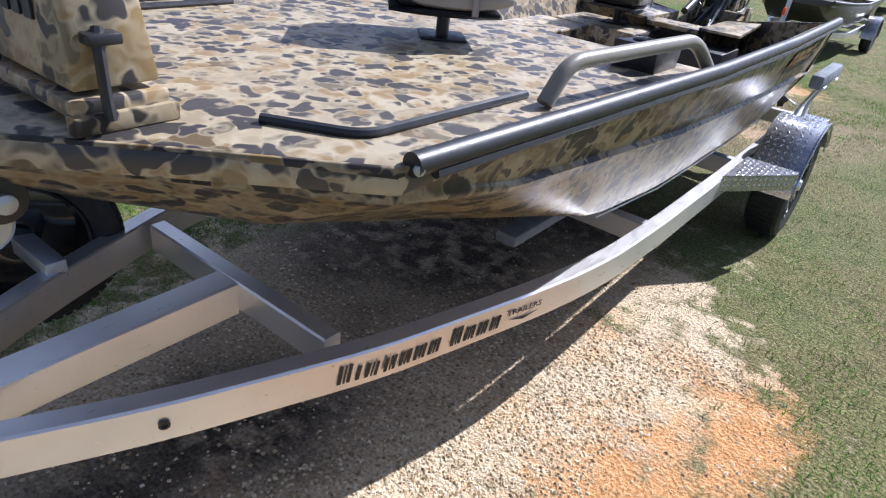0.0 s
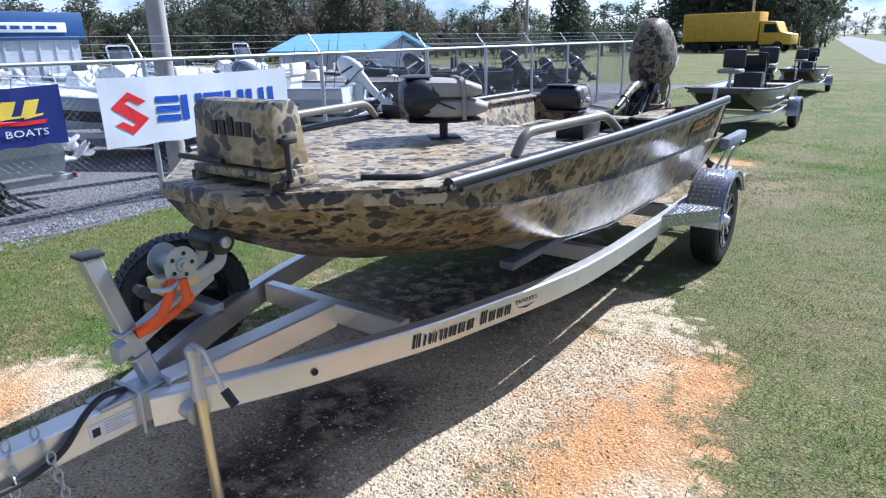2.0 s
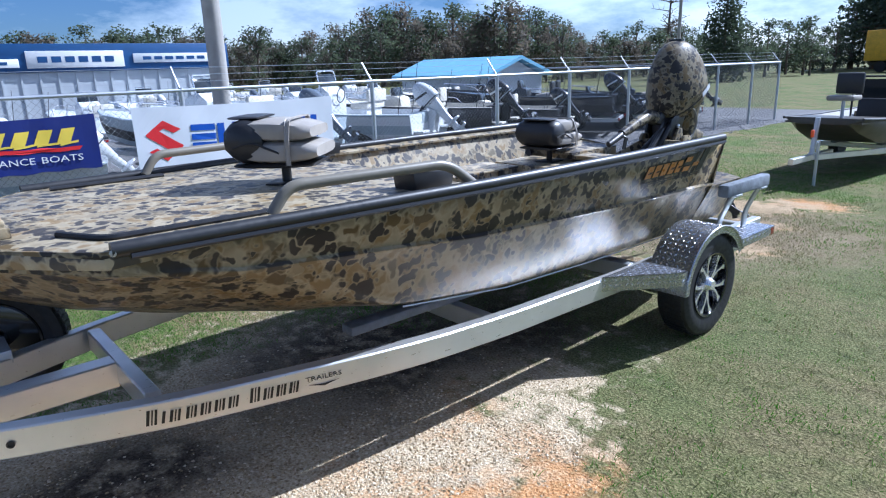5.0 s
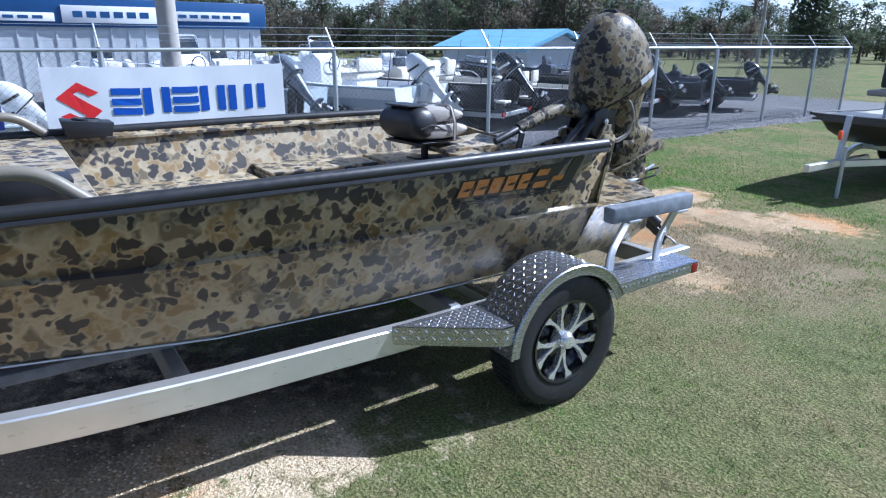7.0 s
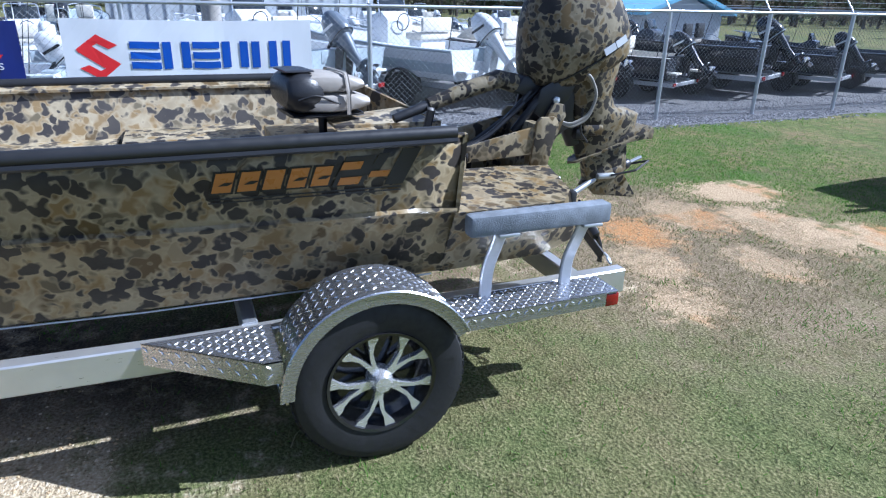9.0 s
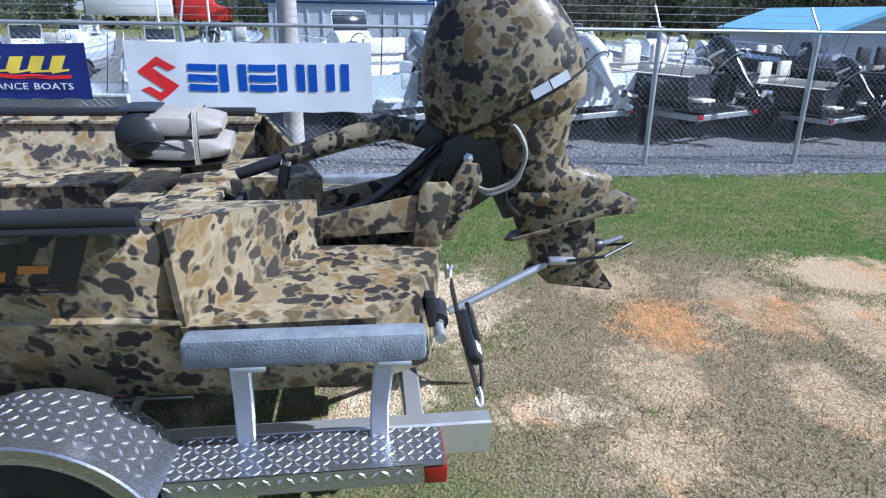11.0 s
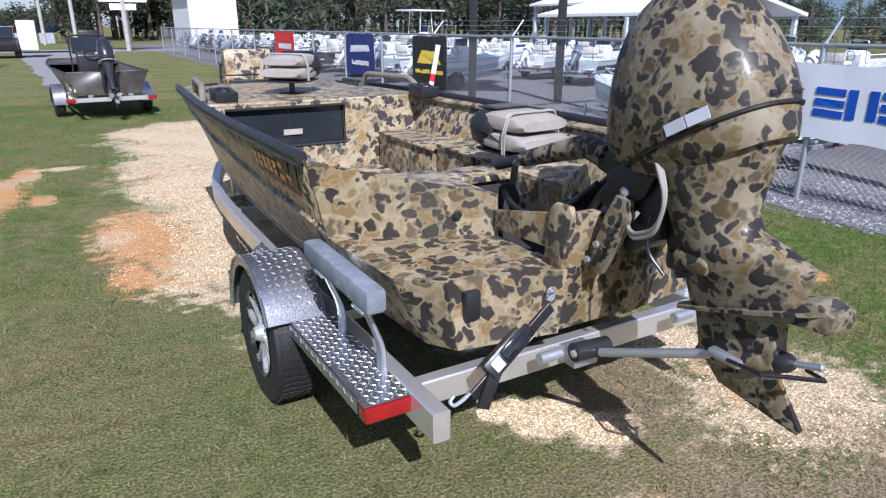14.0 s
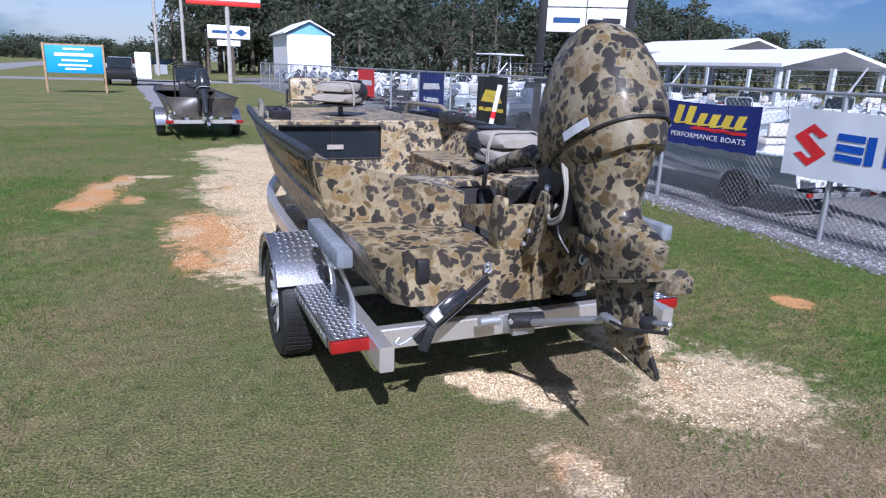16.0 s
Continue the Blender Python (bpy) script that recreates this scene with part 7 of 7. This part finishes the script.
        part("tail_lamp", box(B(), min(s * 0.72, s * 0.9), max(s * 0.72, s * 0.9), 0.15, 0.19, 0.42, 0.5, 0.005), lens, th)
    th.matrix_basis = m
    return th


nb = mud_boat("olive camouflage jon boat on a trailer, bow towards the lawn", pose(-0.42, 14.75, 0, 0, 0, -1) @ Matrix.Scale(0.77, 4), [(0.0, -3.9), (0.15, -1.2)])
mud_boat("dark camouflage jon boat on a trailer, stern and motor showing", pose(0.82, -5.8, 0, 0, 0, 5) @ Matrix.Scale(0.85, 4), [(-0.2, -3.6)])
copy_thing(nb, pose(-0.7, 23.5, 0, 0, 0, 1) @ Matrix.Scale(0.86, 4))


# ---- buildings and signs ----
def ribbed_wall(bm, x, y0, y1, z0, z1, step=0.5):
    n = int(abs(y1 - y0) / step)
    box(bm, x - 0.1, x, min(y0, y1), max(y0, y1), z0, z1)
    for k in range(n):
        y = y0 + (y1 - y0) * (k + 0.5) / n
        box(bm, x, x + 0.03, y - 0.03, y + 0.03, z0, z1)


shop = thing("marine_shop", "long pale metal shop with a blue sign fascia", "building", kind="structure")
bm = B()
ribbed_wall(bm, -21.0, 2.8, 11.5, 0, 2.15)
box(bm, -33, -21.1, 11.4, 11.5, 0, 2.15)
box(bm, -33, -21.1, 2.8, 2.9, 0, 2.15)
part("wall", bm, WALL_METAL, shop, smooth=None)
part("fascia", box(B(), -21.05, -20.9, 2.6, 11.7, 2.15, 3.0, 0.02), BAND_BLUE, shop, "dark blue fascia band")
shop.location.z = -0.22
part("roof", box(B(), -33, -21.05, 2.6, 11.7, 2.7, 2.9), ROOF_WHITE, shop)
for y0, y1, z0, z1 in ((8.4, 11.1, 2.38, 2.68), (5.3, 8.1, 2.27, 2.78), (3.1, 5.1, 2.3, 2.55)):
    sg = part("sign_panel", box(B(), -20.9, -20.86, y0, y1, z0, z1, 0.01), WHITE_PAINT, shop, "white sign panel on the fascia")
    n = int((y1 - y0) / 0.42)
    for k in range(n):
        yy = y0 + 0.3 + (y1 - y0 - 0.5) * k / n
        part("sign_bar", box(B(), -20.86, -20.855, yy, yy + 0.27, z0 + (z1 - z0) * 0.32, z0 + (z1 - z0) * 0.68), BAND_BLUE, sg, smooth=None)

def shed(name, label, x0, x1, y0, y1, eave, ridge, roofm, wallm=None, along="x"):
    th = thing(name, label, "shed", kind="structure")
    bm = B()
    if along == "x":
        ym = (y0 + y1) / 2
        prof = [(y0 - 0.3, eave), (ym, ridge), (y1 + 0.3, eave), (y1 + 0.3, eave - 0.12), (ym, ridge - 0.12), (y0 - 0.3, eave - 0.12)]
        prism(bm, prof, "x", x0 - 0.3, x1 + 0.3)
    else:
        xm = (x0 + x1) / 2
        prof = [(x0 - 0.3, eave), (xm, ridge), (x1 + 0.3, eave), (x1 + 0.3, eave - 0.12), (xm, ridge - 0.12), (x0 - 0.3, eave - 0.12)]
        prism(bm, prof, "y", y0 - 0.3, y1 + 0.3)
    part("roof", bm, roofm, th, smooth=None)
    if wallm:
        part("wall", box(B(), x0, x1, y0, y1, 0, eave - 0.12), wallm, th)
        bm = B()
        if along == "x":
            prism(bm, [(y0, eave - 0.12), (y1, eave - 0.12), ((y0 + y1) / 2, ridge - 0.15)], "x", x0, x1)
        else:
            prism(bm, [(x0, eave - 0.12), (x1, eave - 0.12), ((x0 + x1) / 2, ridge - 0.15)], "y", y0, y1)
        part("gable", bm, ROOF_BLUE if name == "blue_gabled_house" else wallm, th, smooth=None)
    else:
        nx = max(2, int((x1 - x0) / 4))
        for k in range(nx + 1):
            for y in (y0, y1):
                part("post", box(B(), x0 + (x1 - x0) * k / nx - 0.08, x0 + (x1 - x0) * k / nx + 0.08, y - 0.08, y + 0.08, 0, eave - 0.1), WALL_METAL, th)
    return th


def around(eye, azim, dist):
    return eye[0] + dist * math.sin(radians(azim)), eye[1] + dist * math.cos(radians(azim))


shed("open_shed", "open-sided shed with a white metal roof", -23.3, -18, -16.5, -8, 2.2, 2.8, ROOF_WHITE, None, "y")
shed("open_shed", "second open-sided shed with a white metal roof", -31.5, -25.5, -27, -19, 3.0, 3.8, ROOF_WHITE, None, "y")
shed("blue_gabled_house", "small white building with a blue gable", -12.2, -8.4, -58, -50, 4.1, 5.2, ROOF_WHITE, WHITE_PAINT, "y")
shed("blue_roofed_shed", "low shed with a light blue metal roof", -18.2, -13.4, 17.6, 20.4, 1.4, 2.0, ROOF_BLUE, WALL_METAL, "x")

bsign = thing("billboard_sign", "sky-blue sign board with white print bars on timber posts", "sign")
part("board", box(B(), 4.0, 6.2, -24.6, -24.55, 0.85, 2.0, 0.01), SIGN_BLUE, bsign)
for z, w in ((1.86, 0.8), (1.6, 1.5), (1.38, 1.0), (1.18, 1.3), (1.02, 0.8)):
    part("print_bar", box(B(), 5.1 - w / 2, 5.1 + w / 2, -24.55, -24.54, z - 0.04, z + (0.09 if z == 1.6 else 0.04)), INK_WHITE, bsign, smooth=None)
for x in (3.92, 6.22):
    part("post", box(B(), x, x + 0.09, -24.66, -24.56, 0, 2.1, 0.01), TIMBER, bsign)
part("top_board", box(B(), 3.95, 6.3, -24.65, -24.6, 2.0, 2.07), TIMBER, bsign)

tower = thing("dealer_sign", "tall dark-framed sign with white dealer panels", "sign")
tx, ty_ = -7.6, -4.6
td = Vector((0.83, -0.56, 0)).normalized()
tn = Vector((0.56, 0.83, 0)).normalized()
tw = Matrix.Translation((tx, ty_, 0)) @ Matrix(((td.x, tn.x, 0, 0), (td.y, tn.y, 0, 0), (0, 0, 1, 0), (0, 0, 0, 1)))
for s in (1.0, -1.0):
    part("post", box(B(), s * 1.0 - 0.09, s * 1.0 + 0.09, -0.09, 0.09, 0, 6.2, 0.01, tw), INK_BLACK, tower)
for r in range(6):
    for c_ in range(2):
        pn = part("panel", box(B(), -0.9 + 0.91 * c_, -0.9 + 0.91 * c_ + 0.89, -0.05, 0.05, 2.55 + 0.56 * r, 2.55 + 0.56 * r + 0.53, 0.01, tw), WHITE_PAINT, tower)
        part("print_bar", box(B(), -0.78 + 0.91 * c_, -0.78 + 0.91 * c_ + 0.4 + 0.22 * ((r + c_) % 2), 0.05, 0.056, 2.75 + 0.56 * r, 2.75 + 0.56 * r + 0.12, 0, tw), [INK_BLACK, INK_RED, BAND_BLUE][(r + 2 * c_) % 3], pn, smooth=None)

psign = thing("pole_sign", "white dealer sign under a red board on a pole", "sign")
part("pole", rod(B(), (-2.9, -42, 0), (-2.9, -42, 7.0), 0.16), POLE, psign)
part("panel", box(B(), -4.4, -1.5, -42.1, -41.9, 3.1, 4.0, 0.03), WHITE_PAINT, psign)
part("lower_panel", box(B(), -3.7, -2.1, -42.1, -41.9, 2.6, 3.0, 0.03), BANNER_WHITE, psign)
part("emblem", prism(B(), [(-4.2, 3.55), (-3.8, 3.8), (-3.35, 3.55), (-3.8, 3.3)], "y", -41.9, -41.88), BAND_BLUE, psign, smooth=None)
part("print_bar", box(B(), -3.15, -1.8, -41.9, -41.88, 3.45, 3.65), BAND_BLUE, psign, smooth=None)
part("top_board", box(B(), -5.2, -0.2, -42.2, -41.8, 5.3, 5.6, 0.03), RED, psign)
part("upper_panel", box(B(), -5.2, -0.2, -42.2, -41.8, 5.62, 6.6, 0.03), WHITE_PAINT, psign)
for x, y, h, r in ((0.1, -43, 9.5, 0.13), (2.0, -60, 12, 0.15), (-6.0, 5.1, 9.0, 0.125), (-26, 52, 11, 0.15), (-12, 72, 11, 0.15)):
    pl = thing("utility_pole", "weathered grey utility pole", "utility pole", group="poles")
    part("shaft", tube(B(), [(x, y, 0), (x, y, h)], [r, r * 0.75], 14), POLE, pl)
    part("crossarm", box(B(), x - 0.9, x + 0.9, y - 0.05, y + 0.05, h - 0.6, h - 0.48, 0.01), TIMBER, pl)
for y in (0.9, 1.6):
    fp = thing("flag_pole", "thin white flag pole", "pole", group="flag poles")
    part("shaft", tube(B(), [(-28, y * 3 - 5.5, 0), (-28, y * 3 - 5.5, 9)], 0.05, 8), WHITE_PAINT, fp)

truck = thing("box_truck", "yellow box truck parked by the trees", "truck")
tm = Matrix.Translation((-13.5, 70, 0)) @ Euler((0, 0, radians(-8))).to_matrix().to_4x4()
part("cargo_box", box(B(), -4.2, 3.0, -1.2, 1.2, 1.0, 3.6, 0.06, tm), YELLOW, truck)
part("cab", prism(B(), [(3.1, 0.7), (5.9, 0.7), (5.9, 1.6), (4.9, 1.75), (4.5, 2.7), (3.1, 2.8)], "y", -1.1, 1.1, 0.06), YELLOW, truck).matrix_basis = tm
part("cab_window", prism(B(), [(3.5, 1.75), (4.8, 1.75), (4.45, 2.5), (3.5, 2.5)], "y", -1.12, -1.1), SMOKE, truck).matrix_basis = tm
for x in (-2.8, -1.8, 4.8):
    for s in (1, -1):
        part("tyre", spin(B(), [(0.2, -0.12), (0.48, -0.12), (0.5, 0), (0.48, 0.12), (0.2, 0.12)], tm @ Vector((x, s * 1.05, 0.5)), tm.to_3x3() @ Vector((0, s, 0)), 20), RUBBER, truck)
part("chassis", box(B(), -4.0, 5.6, -0.6, 0.6, 0.6, 0.98, 0.02, tm), BLACK, truck)

rig = thing("road_tractor", "red road tractor with a white trailer behind the boats", "truck")
rm = Matrix.Translation((-60, -8, 0)) @ Euler((0, 0, radians(90))).to_matrix().to_4x4()
part("cab", prism(B(), [(-2.2, 0.8), (2.0, 0.8), (2.0, 1.9), (0.6, 2.1), (0.3, 3.4), (-2.2, 3.6)], "y", -1.2, 1.2, 0.08), RED, rig).matrix_basis = rm
part("trailer_box", box(B(), -9.6, -2.5, -1.25, 1.25, 1.1, 3.7, 0.05, rm), WHITE_PAINT, rig)
part("cab_window", prism(B(), [(-0.6, 2.2), (0.4, 2.2), (0.2, 3.0), (-0.6, 3.0)], "y", 1.2, 1.22), SMOKE, rig).matrix_basis = rm
for x in (-8.5, -7.3, -1.6, 1.4):
    part("tyre", spin(B(), [(0.2, -0.12), (0.48, -0.12), (0.5, 0), (0.48, 0.12), (0.2, 0.12)], rm @ Vector((x, 1.0, 0.5)), rm.to_3x3() @ Vector((0, 1, 0)), 16), RUBBER, rig)

buggy = thing("utility_buggy", "black utility buggy with a white trailer beside the drive", "vehicle")
part("body", prism(B(), [(-36.2, 0.35), (-33.4, 0.35), (-33.3, 0.8), (-34.0, 0.95), (-36.2, 1.0)], "x", 3.1, 4.7, 0.08), BLACK, buggy)
part("cab", prism(B(), [(-36.0, 0.98), (-34.2, 0.95), (-34.6, 1.55), (-35.7, 1.6)], "x", 3.25, 4.55, 0.06), BLACK_GLOSS, buggy)
part("windscreen", prism(B(), [(-34.22, 1.0), (-34.2, 1.0), (-34.56, 1.5), (-34.58, 1.5)], "x", 3.35, 4.45), SMOKE, buggy)
part("white_trailer", box(B(), 2.2, 3.05, -36.0, -34.0, 0.4, 1.9, 0.05), WHITE_PAINT, buggy)
for x in (3.2, 4.6):
    for y in (-35.6, -33.9):
        part("tyre", spin(B(), [(0.1, -0.12), (0.3, -0.12), (0.33, 0), (0.3, 0.12), (0.1, 0.12)], (x, y, 0.33), (1, 0, 0), 16), RUBBER, buggy)
for k, (x, y, mt) in enumerate(((1.8, -66, BLUEGEL), (4.2, -66, REDGEL), (6.6, -64, DARKGEL))):
    fb = thing("far_boat", "small boat on a stand across the drive", "boat", group="far boats")
    part("hull", loft(B(), [[(x - 1.3 + dx, y - w, 1.5), (x - 1.3 + dx, y, 0.9 + 0.3 * (k_ == 0)), (x - 1.3 + dx, y + w, 1.5)] for k_, (dx, w) in enumerate(((0.0, 0.1), (0.8, 0.8), (2.6, 0.8)))]), mt, fb)
    part("stand", box(B(), x - 0.6, x + 0.6, y - 0.3, y + 0.3, 0, 0.95), GALV, fb)


# ---- trees ----
def clump(vs, fs, c, r, n, rnd, flat_=1.0):
    for _ in range(n):
        d_ = Vector((rnd.gauss(0, 1), rnd.gauss(0, 1), rnd.gauss(0, 1))).normalized()
        p = Vector(c) + Vector((d_.x * r, d_.y * r, d_.z * r * flat_)) * rnd.uniform(0.35, 1.05)
        s = r * rnd.uniform(0.1, 0.24)
        a, b = Vector((rnd.gauss(0, 1), rnd.gauss(0, 1), rnd.gauss(0, 0.6))).normalized(), Vector((rnd.gauss(0, 1), rnd.gauss(0, 1), rnd.gauss(0, 0.6))).normalized()
        k = len(vs)
        vs += [p + a * s, p + b * s * 0.8, p - a * s * 0.9, p - b * s * 0.7]
        fs.append((k, k + 1, k + 2, k + 3))


def tree_mesh(vs, fs, tv, tf, x, y, h, w, rnd, style):
    tr = 0.018 * h + 0.05
    def limb(p, q, r0, r1):
        k = len(tv)
        d_ = (q - p).normalized()
        u = d_.orthogonal().normalized()
        v = d_.cross(u)
        for o, r in ((p, r0), (q, r1)):
            tv.extend(o + r * (math.cos(a) * u + math.sin(a) * v) for a in (j * 1.0472 for j in range(6)))
        tf.extend((k + j, k + (j + 1) % 6, k + 6 + (j + 1) % 6, k + 6 + j) for j in range(6))
    base, top = Vector((x, y, 0)), Vector((x + rnd.uniform(-0.03, 0.03) * h, y + rnd.uniform(-0.03, 0.03) * h, h * 0.93))
    limb(base, top, tr, tr * 0.2)
    if style == "pine":
        for k in range(20):
            z = rnd.uniform(0.3, 1.0)
            a, r = rnd.uniform(0, 6.28), w * rnd.uniform(0.3, 1.0) * (1.15 - z) * 1.6
            p = base.lerp(top, z)
            q = p + Vector((math.cos(a) * r, math.sin(a) * r, 0.04 * h))
            limb(p, q, tr * 0.3, tr * 0.1)
            clump(vs, fs, q, 0.46 * w, 40, rnd, 0.6)
    elif style == "cypress":
        for k in range(60):
            z = rnd.uniform(0.02, 1.0)
            a = rnd.uniform(0, 6.28)
            r = w * min(1.0, (1.0 - z) * 1.5 + 0.1, 0.75 + z * 1.2) * rnd.uniform(0.5, 0.9)
            clump(vs, fs, (x + math.cos(a) * r * 0.8, y + math.sin(a) * r * 0.8, z * h * 0.96), 0.36 * w, 90, rnd, 1.7)
    elif style == "bare":
        for k in range(26):
            z = rnd.uniform(0.35, 0.98)
            a, r = rnd.uniform(0, 6.28), w * rnd.uniform(0.4, 1.0)
            p = base.lerp(top, z)
            q = p + Vector((math.cos(a) * r, math.sin(a) * r, 0.12 * h * rnd.random()))
            limb(p, q, tr * 0.25, tr * 0.06)
            for _ in range(3):
                p2 = p.lerp(q, rnd.uniform(0.3, 0.9))
                limb(p2, p2 + Vector((rnd.gauss(0, 0.3) * w, rnd.gauss(0, 0.3) * w, 0.05 * h)), tr * 0.1, tr * 0.03)
    else:
        for k in range(26):
            z, a = rnd.uniform(0.12, 0.95), rnd.uniform(0, 6.28)
            r = w * math.sin(math.pi * min(0.95, z * 0.85 + 0.08)) * rnd.uniform(0.35, 0.95)
            p = base.lerp(top, z * 0.8)
            q = Vector((x + math.cos(a) * r, y + math.sin(a) * r, z * h))
            limb(p, q, tr * 0.35, tr * 0.1)
            clump(vs, fs, q, 0.42 * w, 44, rnd, 0.8)


def woods(name, label, spots, leafm, style, seed):
    rnd = random.Random(seed)
    vs, fs, tv, tf = [], [], [], []
    for x, y, h, w in spots:
        tree_mesh(vs, fs, tv, tf, x, y, h, w, rnd, style if style != "mix" else rnd.choice(["pine", "round", "round"]))
    n = len(vs)
    me = bpy.data.meshes.new(name)
    me.from_pydata([tuple(v) for v in vs] + [tuple(v) for v in tv], [], fs + [tuple(i + n for i in f_) for f_ in tf])
    me.materials.append(leafm)
    me.materials.append(BARK)
    me.polygons.foreach_set("material_index", [0] * len(fs) + [1] * len(tf))
    return tagged(new(name, me), label, "trees", kind="stuff")


def single(name, label, x, y, h, w, leafm, style, seed):
    rnd = random.Random(seed)
    vs, fs, tv, tf = [], [], [], []
    tree_mesh(vs, fs, tv, tf, x, y, h, w, rnd, style)
    th = thing(name, label, "tree")
    me = bpy.data.meshes.new("trunk")
    me.from_pydata([tuple(v) for v in tv], [], tf)
    me.materials.append(BARK)
    new("trunk", me).parent = th
    if fs:
        me = bpy.data.meshes.new("crown")
        me.from_pydata([tuple(v) for v in vs], [], fs)
        me.materials.append(leafm)
        new("crown", me).parent = th


single("cypress_tree", "tall dense dark conifer beyond the yard", -20.5, 48.5, 7.2, 2.0, LEAF_DARK, "cypress", 5)
single("bare_tree", "tall thinly leaved tree with bare limbs", -33, 62, 9.5, 2.6, LEAF_AUTUMN, "bare", 6)
single("pine_tree", "broad green pine beside the gabled house", -17, -47, 8.5, 4.2, LEAF, "round", 7)
R = random.Random(11)
EYE0 = (2.0, 4.0)


def belt(a0, a1, n, d0, d1, h0, h1):
    out = []
    for k in range(n):
        az_ = a0 + (a1 - a0) * (k + R.uniform(0.1, 0.9)) / n
        dist = R.uniform(d0, d1)
        x, y = around(EYE0, az_, dist)
        h = R.uniform(h0, h1)
        out.append((x, y, h, h * R.uniform(0.24, 0.34)))
    return out


# height of the tree line, in degrees above the horizon, by direction
SKYLINE = [(-180, 7), (-137, 6.4), (-132, 5), (-128, 3.6), (-124, 2.4), (-116, 3.2), (-100, 4.2), (-75, 4.0), (-66, 4.6), (-61, 3.8), (-57, 5.0), (-54, 6.4), (-50, 5.2), (-46, 6.4), (-41, 4.6), (-38, 3.3), (-33, 3.5), (-28, 2.9), (-24, 3.1), (-19, 3.4), (-16, 6.8), (-8, 6.8), (-6.5, 3.4), (-5, 0.8)]


def under_line(spots, share0, share1):
    out = []
    for x, y, h, w in spots:
        dx, dy = x - EYE0[0], y - EYE0[1]
        el = lerp_tab(SKYLINE, math.degrees(math.atan2(dx, dy)))[0]
        k = (1.6 + math.hypot(dx, dy) * math.tan(radians(el))) * R.uniform(share0, share1)
        out.append((x, y, k, max(1.3, k * R.uniform(0.26, 0.36))))
    return out


woods("woods", "mixed green trees along the far edge of the yard", under_line(belt(-122, -17, 150, 60, 90, 5.5, 8.6), 0.65, 1.0), LEAF, "mix", 21)
woods("woods", "browning leafless trees among the far woods", under_line(belt(-92, -30, 60, 58, 80, 3.5, 6.5), 0.6, 0.95), LEAF_AUTUMN, "round", 22)
woods("woods", "tall dark pines behind the parked truck", under_line(belt(-16.5, -6.5, 34, 78, 105, 10.0, 14.5), 0.8, 1.2), LEAF_DARK, "pine", 23)
woods("woods", "low green brush below the pines", under_line(belt(-100, -6, 150, 74, 100, 3.0, 6.0), 0.35, 0.6), LEAF, "round", 24)
woods("woods", "dense mixed forest behind the sheds", under_line(belt(-179, -121, 90, 68, 100, 8.0, 12.5), 0.7, 1.05), LEAF, "mix", 25)
woods("woods", "dark pines within the forest", under_line(belt(-178, -121, 50, 80, 110, 9.5, 14.0), 0.75, 1.1), LEAF_DARK, "pine", 26)
woods("woods", "low distant tree line over the road", [(x, y, h * 0.8, w * 2.2) for x, y, h, w in belt(158, 182, 70, 230, 320, 5.0, 9.0)], LEAF, "round", 27)
woods("woods", "low distant tree line down the road", belt(-6, 6, 16, 260, 330, 5.0, 9.0), LEAF, "round", 28)
